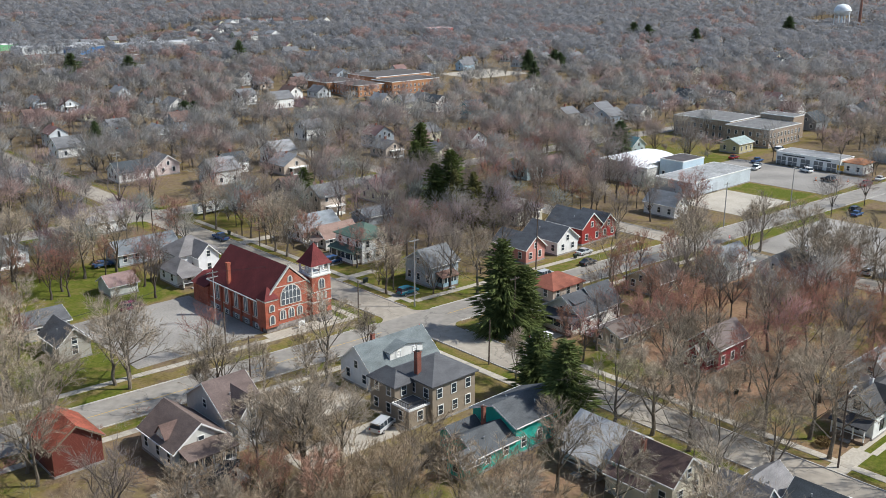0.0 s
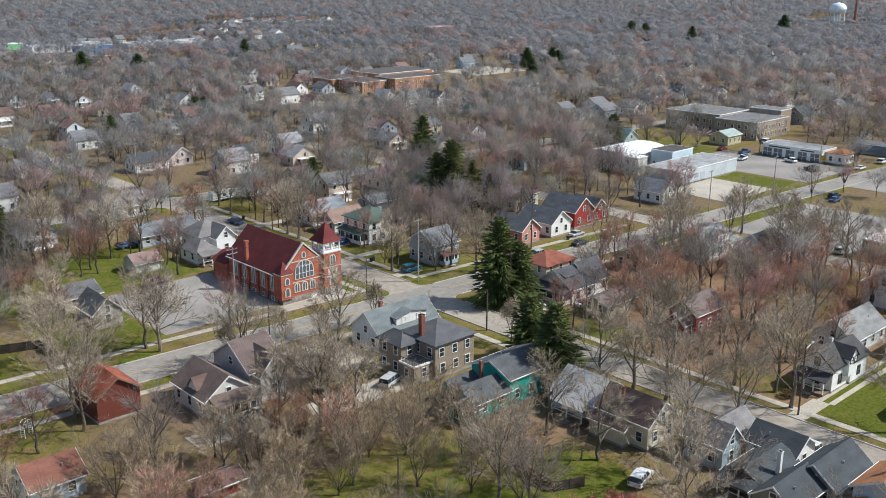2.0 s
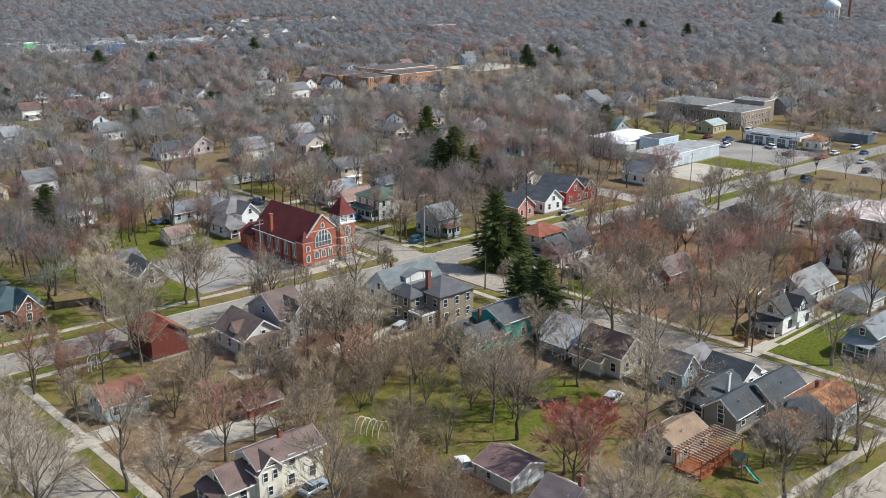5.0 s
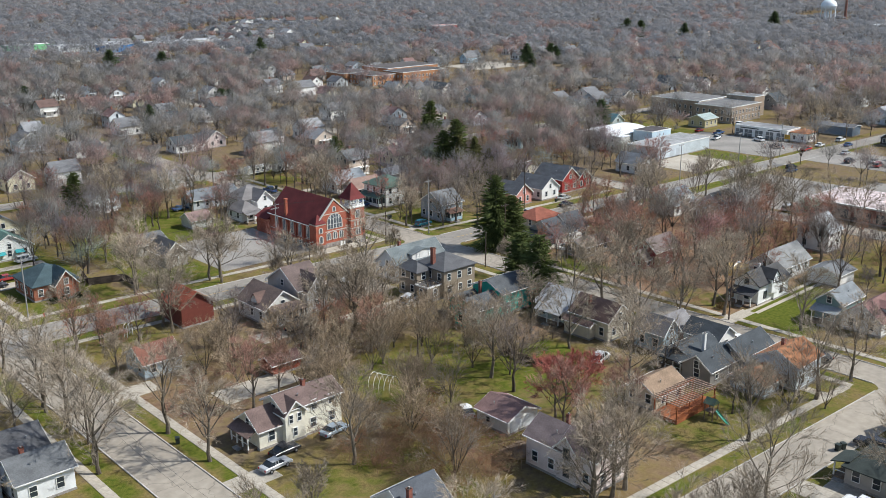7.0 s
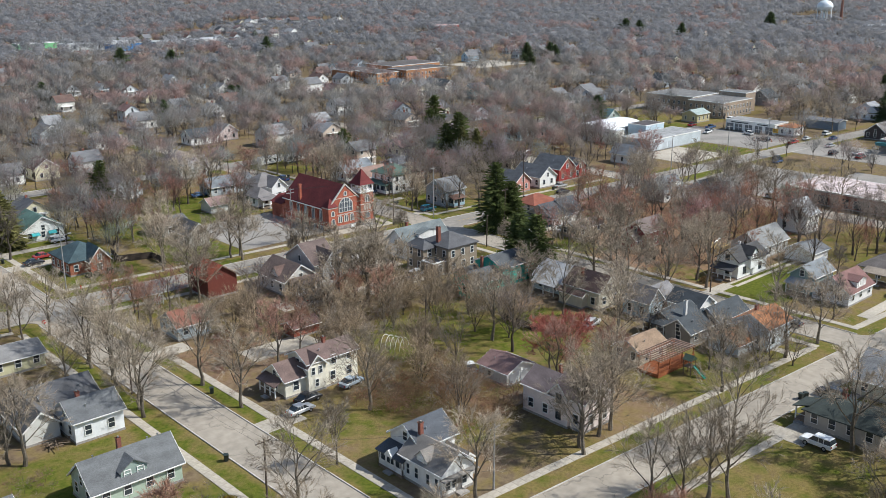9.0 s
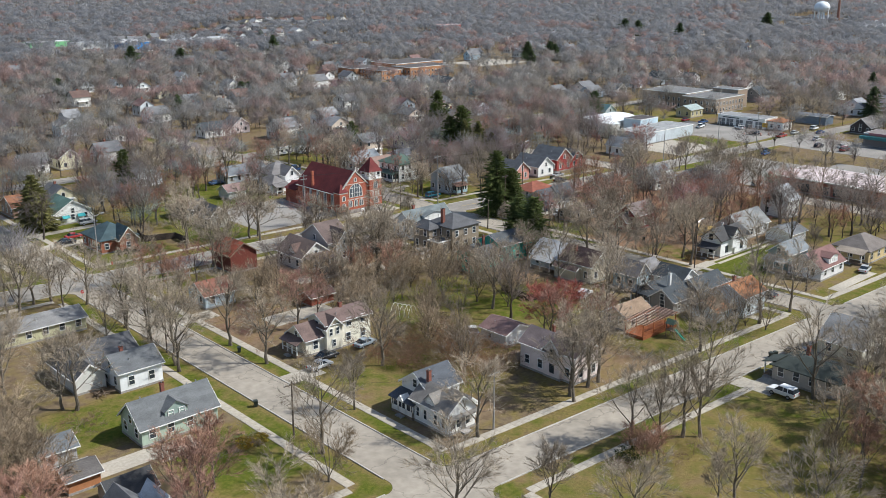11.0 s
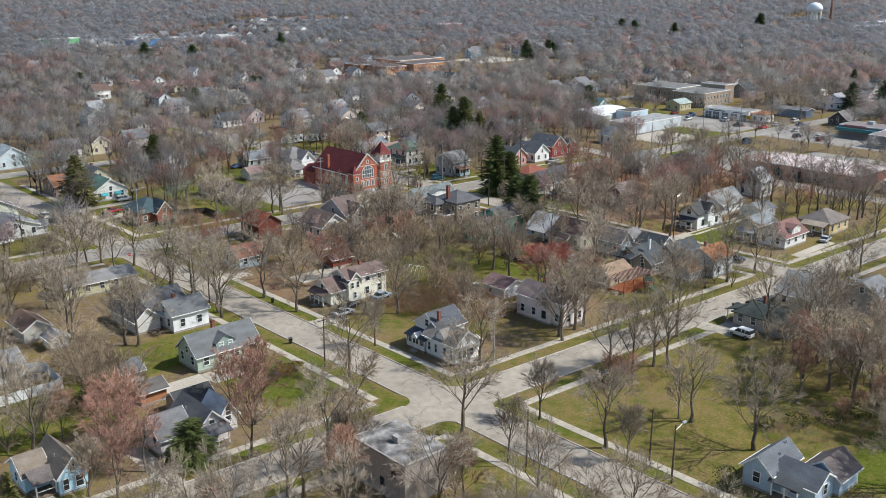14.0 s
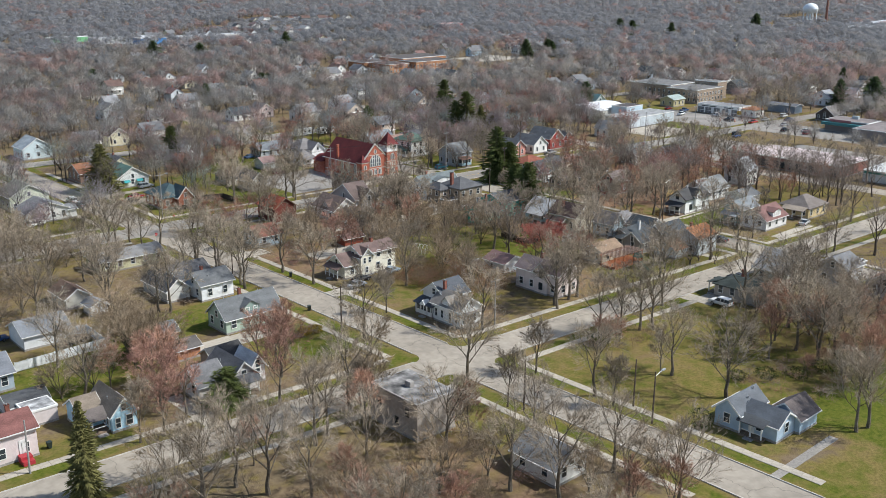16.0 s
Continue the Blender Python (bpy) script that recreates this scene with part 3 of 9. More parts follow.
    if windows:
        for face in faces:
            lo_, hi_ = (x0, x1) if face in ("-y", "+y") else (y0, y1)
            at = {"-y": y0 - 0.03, "+y": y1 + 0.03, "-x": x0 - 0.03, "+x": x1 + 0.03}[face]
            n = max(1, int((hi_ - lo_ - 0.6) / (3.6 if plain_windows else 2.6)))
            for s_ in range(storeys):
                z = base + 0.75 + 2.75 * s_
                if z + 1.5 > eave + 0.3:
                    continue
                for k in range(n):
                    u = lo_ + (hi_ - lo_) * (k + 0.5) / n + rnd.uniform(-0.15, 0.15)
                    add_window(house, face, u, at, z, trim=trim, whole=plain_windows)
            gable_end = (axis == "x") == (face in ("-x", "+x"))
            if gable_end and not hip and not flat and ridge - eave > 1.9 and face in ("-x", "-y"):
                add_window(house, face, (lo_ + hi_) / 2, at, eave - 0.25, 0.85, 1.25, trim, plain_windows)
    return house


def chimney(house, x, y, top, base=2.5, w=0.55, material=None):
    c = part("chimney", boxes((x - w / 2, x + w / 2, y - w / 2, y + w / 2, base, top), (x - w / 2 - 0.06, x + w / 2 + 0.06, y - w / 2 - 0.06, y + w / 2 + 0.06, top - 0.15, top)), material or BRICK_CH, house, "red brick chimney")
    part("flue", tubes(((x, y, top - 0.05), (x, y, top + 0.2), 0.13, 0.13, 8)), FOUND, c)


def vent(house, x, y, z):
    part("roof_vent", tubes(((x, y, z - 0.4), (x, y, z + 0.35), 0.07, 0.07, 6), ((x, y, z + 0.35), (x, y, z + 0.45), 0.13, 0.13, 6)), STEEL, house, "small metal roof vent")


def porch(house, x0, y0, x1, y1, face, height, roof, floor=0.45, posts=3, enclosed=None, trim=None):
    trim = trim or TRIM
    part("porch_floor", boxes((x0, x1, y0, y1, -0.2, floor)), WOOD, house)
    part("porch_roof", porch_roof(x0, y0, x1, y1, face, height), roof, house)
    inset = 0.14
    for k in range(posts):
        f = k / max(1, posts - 1)
        if face in ("-y", "+y"):
            px_ = x0 + inset + (x1 - x0 - 2 * inset) * f
            py_ = y0 + inset if face == "-y" else y1 - inset
        else:
            py_ = y0 + inset + (y1 - y0 - 2 * inset) * f
            px_ = x0 + inset if face == "-x" else x1 - inset
        part("porch_post", boxes((px_ - 0.09, px_ + 0.09, py_ - 0.09, py_ + 0.09, floor, height + 0.05)), trim, house)
    if enclosed:
        part("porch_wall", boxes((x0 + 0.05, x1 - 0.05, y0 + 0.05, y1 - 0.05, floor, floor + 0.85)), enclosed, house)
        part("porch_glazing", boxes((x0 + 0.07, x1 - 0.07, y0 + 0.07, y1 - 0.07, floor + 0.85, height)), GLASS, house)
        n = 5
        for k in range(n):
            f = (k + 0.5) / n
            if face in ("-y", "+y"):
                b_ = (x0 + (x1 - x0) * f - 0.06, x0 + (x1 - x0) * f + 0.06, y0 + 0.03, y1 - 0.03)
            else:
                b_ = (x0 + 0.03, x1 - 0.03, y0 + (y1 - y0) * f - 0.06, y0 + (y1 - y0) * f + 0.06)
            part("mullion", boxes((*b_, floor + 0.85, height)), trim, house)
    else:
        rail = ((x0 + 0.05, x1 - 0.05, y0 + 0.1, y0 + 0.18, floor + 0.75, floor + 0.85),) if face == "-y" else ((x0 + 0.1, x0 + 0.18, y0 + 0.05, y1 - 0.05, floor + 0.75, floor + 0.85),)
        part("porch_rail", boxes(*rail), trim, house)
    st = ((x0 + x1) / 2 - 0.7, (x0 + x1) / 2 + 0.7, y0 - 0.8, y0) if face == "-y" else (x0 - 0.8, x0, (y0 + y1) / 2 - 0.7, (y0 + y1) / 2 + 0.7)
    part("steps", boxes((*st, -0.1, floor * 0.5)), FOUND, house, "low concrete entrance steps")


def porch_roof(x0, y0, x1, y1, face, h):
    o, up = 0.3, 0.75
    bm = bmesh.new()
    lo = {"-y": lambda x, y: y < (y0 + y1) / 2, "+y": lambda x, y: y > (y0 + y1) / 2, "-x": lambda x, y: x < (x0 + x1) / 2, "+x": lambda x, y: x > (x0 + x1) / 2}[face]
    pts = [(x0 - o, y0 - o), (x1 + o, y0 - o), (x1 + o, y1 + o), (x0 - o, y1 + o)]
    if face == "-y":
        pts = [(x0 - o, y0 - o), (x1 + o, y0 - o), (x1 + o, y1), (x0 - o, y1)]
    if face == "-x":
        pts = [(x0 - o, y0 - o), (x1, y0 - o), (x1, y1 + o), (x0 - o, y1 + o)]
    zs = [h if lo(x, y) else h + up for x, y in pts]
    bot = [bm.verts.new((x, y, z)) for (x, y), z in zip(pts, zs)]
    top = [bm.verts.new((x, y, z + 0.15)) for (x, y), z in zip(pts, zs)]
    bm.faces.new(bot[::-1])
    bm.faces.new(top)
    for k in range(4):
        bm.faces.new((bot[k], bot[(k + 1) % 4], top[(k + 1) % 4], top[k]))
    return bm


def dormer(house, x0, y0, x1, y1, z0, eave, ridge, face, wall, roof, trim):
    """A small gabled dormer on a slope; its front is at face."""
    axis = "y" if face in ("-y", "+y") else "x"
    bm = bmesh.new()
    if axis == "x":
        place = lambda u, v, w: (w, u, v)
        u0, u1, a, b = y0, y1, x0, x1
    else:
        place = lambda u, v, w: (u, w, v)
        u0, u1, a, b = x0, x1, y0, y1
    extrude_into(bm, [(u0, z0), (u1, z0), (u1, eave), ((u0 + u1) / 2, ridge), (u0, eave)], a, b, place)
    bmesh.ops.recalc_face_normals(bm, faces=bm.faces)
    d = part("dormer", bm, wall, house)
    bm = bmesh.new()
    gable_roof(bm, u0, u1, a, b, eave, ridge, place, 0.25, 0.12)
    bmesh.ops.recalc_face_normals(bm, faces=bm.faces)
    part("dormer_roof", bm, roof, d)
    at = {"-y": y0 - 0.03, "-x": x0 - 0.03, "+y": y1 + 0.03, "+x": x1 + 0.03}[face]
    n = 2 if (u1 - u0) > 2.2 else 1
    for k in range(n):
        fm, pm = window_mesh(0.8, 0.9, trim)
        u = u0 + (u1 - u0) * (k + 0.5) / n
        ob = part("window", fm, None, d)
        ob.matrix_basis = pose(*((u, at) if axis == "y" else (at, u)), eave - 1.0, 0, 0, FACE[face])


WHITE, OFFWHITE, CREAM, GREY = (0.76, 0.75, 0.72), (0.62, 0.61, 0.57), (0.62, 0.58, 0.42), (0.36, 0.36, 0.36)
R_GREY, R_DARK, R_BROWN, R_ORANGE, R_GREEN, R_PINK = (0.16, 0.16, 0.165), (0.060, 0.068, 0.075), (0.135, 0.088, 0.075), (0.34, 0.15, 0.07), (0.085, 0.13, 0.105), (0.20, 0.125, 0.115)


def house(label, blocks, wall=WHITE, roof=R_GREY, trim=None, category="house", name="house"):
    """blocks: rows of x0, y0, x1, y1, eave, ridge, axis and keyword options. The first one gives the origin."""
    ox, oy = blocks[0][0], blocks[0][1]
    h = thing(name, ox, oy, 0, label, category)
    ORIGIN[h.name] = (ox, oy)
    w = wall if not isinstance(wall, tuple) else siding(wall)
    r = roof if not isinstance(roof, tuple) else shingle(roof)
    t = trim or TRIM
    for bl in blocks:
        x0, y0, x1, y1, e, rd, ax = bl[:7]
        kw = bl[7] if len(bl) > 7 else {}
        BLOCKED.append((x0 - 0.3, y0 - 0.3, x1 + 0.3, y1 + 0.3))
        block(h, x0 - ox, y0 - oy, x1 - ox, y1 - oy, e, rd, ax, kw.get("wall", w), kw.get("roof", r), t,
              **{k: v for k, v in kw.items() if k not in ("wall", "roof")})
    return h


def rel(h, *xy):
    """World plan coordinates, in pairs, to those of the house."""
    o = ORIGIN[h.name]
    return [v - o[k % 2] for k, v in enumerate(xy)]


# -- the corner lots and the block between the two streets
FADED, SLATE = shingle((0.235, 0.215, 0.195)), shingle((0.085, 0.092, 0.105))
h = house("white clapboard farmhouse with patched grey roofs on a street corner", [(15.4, 4.4, 21.0, 12.4, 3.7, 5.7, "y", {"roof": FADED, "windows": False}), (17.3, 10.6, 23.6, 17.0, 4.5, 6.7, "x", {"storeys": 2, "roof": SLATE}), (20.8, 6.4, 23.2, 10.6, 2.6, 3.6, "y", {"roof": FADED, "windows": False})], WHITE, R_DARK)
porch(h, *rel(h, 15.0, 11.8, 17.3, 17.0), "-x", 2.5, SLATE, enclosed=siding(WHITE), posts=4)
gable = bmesh.new()
extrude_into(gable, [(-0.9, 2.5), (0.9, 2.5), (0, 3.5)], 0, 1.6, lambda u, v, w: (w - 0.75, 10.0 + u, v))
part("porch_gable", gable, siding(WHITE), h, "small gable over the porch door")
dormer(h, *rel(h, 15.42, 7.3, 18.0, 9.3), 3.3, 4.5, 5.5, "-x", siding(WHITE), FADED, TRIM)
for k in (0.9, 2.6, 4.9, 6.6):
    add_window(h, "-x", k, -0.03, 1.1, 0.62, 1.5)
for k in (1.1, 2.2, 4.0):
    add_window(h, "-y", k, -0.03, 0.9, 0.8, 1.4)
add_door(h, "-y", 3.1, -0.03, 0.35, (0.16, 0.15, 0.14))
part("entrance_roof", boxes((-0.3, 5.9, -1.0, 0.05, 2.75, 2.9)), FADED, h)
part("step", boxes((2.3, 3.9, -1.2, -0.06, -0.1, 0.25)), FOUND, h, "low concrete doorstep")
chimney(h, *rel(h, 18.2, 11.6), 7.5, 4.6)

CREAM_ROOF = (0.16, 0.112, 0.10)
h = house("cream clapboard farmhouse with a red-brown shingle roof", [(21.4, 43.0, 31.4, 48.6, 5.2, 6.6, "x", {"storeys": 2}), (21.3, 42.7, 24.7, 45.8, 4.7, 6.4, "y", {"storeys": 2, "windows": False}), (17.4, 43.6, 21.4, 49.4, 3.2, 5.2, "x", {"storeys": 1})], (0.78, 0.74, 0.62), CREAM_ROOF)
for k, z in ((0.85, 3.1), (2.3, 3.1), (1.5, 0.95)):
    add_window(h, "-y", k, -0.33, z, 0.62, 1.2)
chimney(h, *rel(h, 26.6, 45.8), 7.6, 5.8)
porch(h, *rel(h, 15.8, 44.2, 17.4, 49.0), "-x", 2.4, shingle(CREAM_ROOF), posts=4)
vent(h, *rel(h, 29.0, 44.4), 5.6)

PINK_ROOF = shingle((0.185, 0.145, 0.14))
h = house("pale pink-white two-storey house with a faded brown roof", [(42.8, 3.4, 48.9, 9.4, 5.0, 7.1, "y", {"storeys": 2}), (42.4, 9.0, 48.4, 15.2, 4.6, 6.6, "y", {"storeys": 2, "roof": PINK_ROOF}), (42.25, 6.2, 50.6, 9.6, 5.1, 6.9, "x", {"storeys": 2, "windows": False})], (0.75, 0.65, 0.61), (0.225, 0.165, 0.155))
for z in (1.1, 3.7):
    add_window(h, "-x", 4.5, -0.60, z, 0.85, 1.4, DARK_TRIM)
chimney(h, *rel(h, 46.4, 11.2), 7.6, 5.6, 0.45)
part("deck", boxes((*[rel(h, 41.5, 0)[0], rel(h, 46.0, 0)[0]], rel(h, 0, 15.9)[1], rel(h, 0, 19.6)[1], 0.5, 0.65)), WOOD, h, "weathered wooden deck")
x, y = rel(h, 41.5, 15.9)
part("deck_rail", boxes((x, x + 0.06, y, y + 3.7, 1.5, 1.6), (x, x + 4.5, y + 3.64, y + 3.7, 1.5, 1.6), *[(x, x + 0.08, y + k * 0.9, y + k * 0.9 + 0.08, -0.1, 1.6) for k in range(5)], *[(x + k * 1.1, x + k * 1.1 + 0.08, y + 3.62, y + 3.7, -0.1, 1.6) for k in range(5)]), WOOD, h, "weathered deck railing")
h = house("white gabled garage with a brown-pink shingle roof", [(46.2, 22.4, 52.6, 28.8, 2.5, 3.8, "y", {"windows": False})], WHITE, R_PINK, category="garage", name="garage")
for k in (0.28, 0.72):
    part("garage_door", boxes((6.1 * k - 1.15, 6.1 * k + 1.15, -0.05, 0.02, 0.1, 2.2)), plain("garage_door", (0.66, 0.67, 0.68)), h, "panelled white garage door")
add_window(h, "-x", 4, -0.03, 1.0, 0.7, 0.8)

h = house("small tan-roofed cottage beside a cedar deck", [(68.4, 12.2, 76.0, 18.0, 2.7, 4.4, "x")], (0.62, 0.55, 0.42), (0.27, 0.19, 0.13))
h = house("slate-grey clapboard house with dark shingle roofs", [(82.2, 11.5, 90.0, 16.9, 2.9, 4.9, "x"), (90.0, 10.0, 99.6, 16.2, 3.0, 5.4, "x"), (85.0, 16.9, 93.8, 22.6, 2.6, 4.2, "x")], (0.25, 0.235, 0.215), R_DARK)
porch(h, *rel(h, 82.6, 17.4, 85.0, 22.2), "-x", 2.4, shingle(R_DARK), posts=4)
chimney(h, *rel(h, 88.6, 17.0), 6.2, 3.0, material=siding(WHITE))
h = house("white clapboard house with a dark gabled roof", [(94.0, 17.6, 99.6, 24.6, 3.1, 5.0, "y")], WHITE, R_DARK)
h = house("blue-grey gabled cottage with pale trim", [(88.2, 24.8, 92.6, 31.0, 3.8, 6.1, "y", {"storeys": 2}), (92.6, 26.0, 99.0, 31.0, 2.9, 4.9, "x", {"wall": siding((0.5, 0.3, 0.28))})], (0.33, 0.42, 0.46), (0.21, 0.20, 0.20))
h = house("cream gabled house with a brown shingle roof", [(85.6, 35.0, 92.5, 44.0, 4.0, 6.6, "y", {"storeys": 2}), (84.0, 38.0, 85.6, 44.0, 2.8, 3.3, "y", {"windows": False})], (0.64, 0.58, 0.45), R_BROWN)
chimney(h, *rel(h, 87.6, 41.0), 7.3, 5)
h = house("white-roofed bungalow with pale blue gable", [(86.6, 45.2, 95.0, 53.5, 3.2, 5.8, "y")], (0.55, 0.60, 0.63), (0.42, 0.42, 0.42))
porch(h, *rel(h, 84.6, 46.0, 86.6, 52.0), "-x", 2.5, shingle((0.3, 0.3, 0.3)), posts=3)
h = house("white house with an orange-brown shingle roof", [(90.5, 1.0, 98.3, 8.2, 4.4, 6.3, "x", {"storeys": 2}), (98.3, 2.6, 99.9, 6.6, 2.5, 3.2, "x", {"windows": False})], (0.60, 0.64, 0.66), R_ORANGE)
chimney(h, *rel(h, 94.0, 5.6), 7.0, 5.0)
h = house("white gabled garage with an orange shingle roof", [(84.5, 3.2, 89.3, 9.2, 2.3, 3.8, "x")], (0.55, 0.60, 0.63), R_ORANGE, category="garage", name="garage")

TEAL = (0.04, 0.42, 0.33)
h = house("bright teal clapboard house with dark grey shingle roofs", [(82.0, 58.0, 92.0, 66.5, 4.6, 6.4, "x", {"storeys": 2}), (74.5, 58.0, 82.0, 64.0, 2.9, 4.6, "x"), (71.8, 57.6, 75.0, 61.0, 2.4, 3.6, "x"), (76.0, 64.0, 81.0, 67.0, 2.8, 3.9, "x", {"windows": False})], TEAL, (0.09, 0.095, 0.10))
chimney(h, *rel(h, 80.6, 63.0), 6.4, 3, 0.5)
vent(h, *rel(h, 84.5, 62.4), 6.6)
TAN = (0.30, 0.245, 0.185)
h = house("tan two-storey foursquare house with grey hip roof", [(80.2, 73.2, 89.0, 82.0, 6.1, 8.6, "x", {"storeys": 2, "hip": True}), (76.6, 77.6, 80.2, 83.4, 5.6, 7.4, "y", {"storeys": 2, "hip": True}), (76.2, 73.9, 80.2, 77.6, 3.0, 3.2, "x", {"flat": True, "faces": ("-x", "-y")})], TAN, (0.105, 0.105, 0.11))
chimney(h, *rel(h, 81.0, 77.4), 10.2, 6, 0.8)
x, y = rel(h, 76.2, 73.9)
part("balcony_rail", boxes((x, x + 0.06, y, y + 3.7, 4.1, 4.2), (x, x + 4.0, y, y + 0.06, 4.1, 4.2), *[(x, x + 0.05, y + k * 0.37, y + k * 0.37 + 0.05, 3.3, 4.1) for k in range(11)], *[(x + k * 0.4, x + k * 0.4 + 0.05, y, y + 0.05, 3.3, 4.1) for k in range(11)]), DARK_TRIM, h, "dark balcony railing")
h = house("white storey-and-a-half house with a pale grey roof", [(80.2, 87.4, 94.0, 95.8, 3.4, 6.9, "x")], (0.66, 0.67, 0.68), (0.15, 0.17, 0.172))
dormer(h, *rel(h, 84.5, 88.2, 91.5, 91.2), 4.0, 5.5, 6.3, "-y", siding(WHITE), shingle((0.15, 0.17, 0.172)), TRIM)
chimney(h, *rel(h, 84.0, 92.0), 7.9, 6)

h = house("weathered red barn-like house with a rust-red roof", [(32.6, 95.4, 39.4, 104.0, 4.3, 6.7, "y", {"storeys": 1, "windows": False, "roof": surface("rust_roof", (0.27, 0.075, 0.045), 0.8, 3, 0.4, 0.35)})], (0.15, 0.042, 0.03), R_BROWN, WOOD)
h = house("white cottage with an enclosed glazed porch and brown roof", [(45.0, 85.5, 53.0, 95.5, 3.4, 6.3, "y")], OFFWHITE, (0.15, 0.11, 0.095))
porch(h, *rel(h, 45.6, 82.4, 52.6, 85.5), "-y", 2.9, shingle((0.15, 0.11, 0.095)), enclosed=siding(WHITE), posts=5)
dormer(h, *rel(h, 45.3, 88.5, 47.6, 91.0), 3.4, 4.2, 5.6, "-x", siding(WHITE), shingle(R_BROWN), TRIM)
h = house("tall grey gabled house with a brown shingle roof", [(53.6, 87.0, 60.0, 98.0, 4.9, 8.4, "x", {"storeys": 2}), (54.6, 85.4, 59.6, 91.0, 4.7, 7.6, "y", {"storeys": 2})], (0.44, 0.42, 0.40), (0.135, 0.10, 0.09))
h = house("pale blue-grey cottage with a rusty orange roof", [(16.6, 78.0, 23.4, 85.0, 2.9, 4.9, "x")], (0.42, 0.50, 0.54), (0.20, 0.088, 0.062))
h = house("long red shed with a rusty metal roof", [(33.0, 64.4, 38.6, 68.0, 2.1, 3.0, "x", {"windows": False})], (0.24, 0.065, 0.04), (0.13, 0.075, 0.065), category="shed", name="shed")

# -- across the concrete street
h = house("pale green house with a grey shingle roof", [(-19.0, 31.8, -6.8, 38.6, 3.0, 5.9, "x")], (0.40, 0.49, 0.40), (0.135, 0.14, 0.143))
dormer(h, *rel(h, -15.0, 32.2, -11.4, 35.0), 3.4, 4.3, 5.5, "-y", siding((0.30, 0.38, 0.34)), shingle((0.135, 0.14, 0.143)), TRIM)
chimney(h, *rel(h, -13.0, 36.8), 6.8, 4.5)
for vx in (-17, -9.5, -8):
    vent(h, *rel(h, vx, 35.8), 5.6)
h = house("white clapboard cottage with a worn grey roof", [(-13.3, 51.6, -5.9, 58.6, 3.6, 5.6, "x")], (0.78, 0.79, 0.80), (0.13, 0.135, 0.14))
chimney(h, *rel(h, -11.0, 55.4), 6.5, 4.5)
h = house("derelict white shed with a sagging dark roof", [(-19.0, 55.6, -14.0, 66.5, 2.8, 4.9, "y", {"windows": False}), (-14.0, 60.0, -6.0, 69.0, 3.0, 5.2, "x", {"windows": False})], OFFWHITE, (0.10, 0.10, 0.105))
h = house("old cream garage with a rusty roof", [(-36.0, 65.6, -31.0, 73.6, 2.5, 4.1, "y", {"windows": False})], (0.56, 0.53, 0.46), (0.20, 0.13, 0.095), category="garage", name="garage")
h = house("small white garden shed with a grey roof", [(-33.8, 58.6, -30.4, 62.4, 2.1, 3.0, "y", {"windows": False})], WHITE, (0.22, 0.22, 0.225), category="shed", name="shed")
h = house("white garage with a grey shingle roof", [(-50.0, 49.3, -41.6, 57.0, 2.8, 4.6, "x", {"windows": False})], (0.7, 0.72, 0.74), (0.19, 0.20, 0.215), category="garage", name="garage")
h = house("blue-grey house with a grey roof", [(-66.0, 34.0, -57.0, 41.5, 3.2, 5.4, "x")], (0.36, 0.42, 0.48), (0.17, 0.18, 0.20))
h = house("small grey-roofed house with pale walls", [(-66.0, 44.5, -56.0, 51.5, 3.0, 5.0, "x")], (0.5, 0.53, 0.56), (0.17, 0.18, 0.20))
h = house("long low shed with pale yellow walls", [(-21.0, 84.0, -5.5, 91.6, 2.7, 4.0, "x")], (0.52, 0.50, 0.32), (0.21, 0.205, 0.20), category="shed", name="shed")
h = house("light blue gabled cottage with a tan-brown roof", [(-51.8, 8.0, -47.9, 16.0, 3.0, 5.2, "y", {"windows": False}), (-55.0, 11.4, -51.8, 17.0, 2.7, 4.5, "x", {"windows": False})], (0.44, 0.66, 0.80), (0.20, 0.165, 0.13))
porch(h, *rel(h, -54.6, 8.6, -51.8, 11.4), "-y", 2.5, shingle((0.14, 0.12, 0.11)), posts=2)
for x, z, w_, hh in ((-50.9, 0.7, 0.7, 1.5), (-49.1, 0.7, 0.95, 1.6), (-49.9, 3.2, 0.62, 1.05)):
    add_window(h, "-y", rel(h, x, 0)[0], rel(h, 0, 8.0)[1] - 0.03, z, w_, hh)
for y, z in ((9.4, 0.9), (10.6, 0.9)):
    add_window(h, "-x", rel(h, 0, y)[1], rel(h, -51.8, 0)[0] - 0.03, z, 0.6, 1.3)
add_window(h, "-x", rel(h, 0, 14.4)[1], rel(h, -55.0, 0)[0] - 0.03, 0.9, 0.8, 1.3)
h = house("pink-white raised house with a red-brown roof", [(-72.0, 8.9, -62.3, 15.8, 4.5, 6.1, "x", {"storeys": 2})], (0.66, 0.57, 0.56), (0.19, 0.085, 0.075))
chimney(h, *rel(h, -64.6, 12.9), 7.1, 5.5)
part("steps", boxes((rel(h, -65.2, 0)[0], rel(h, -63.6, 0)[0], -2.2, -0.02, -0.1, 0.6), (rel(h, -65.2, 0)[0], rel(h, -63.6, 0)[0], -1.4, -0.02, 0.6, 1.0)), plain("red_paint", (0.35, 0.03, 0.04)), h, "red painted entrance steps")
add_door(h, "-y", rel(h, -64.4, 0)[0], -0.04, 1.0, (0.7, 0.7, 0.68))
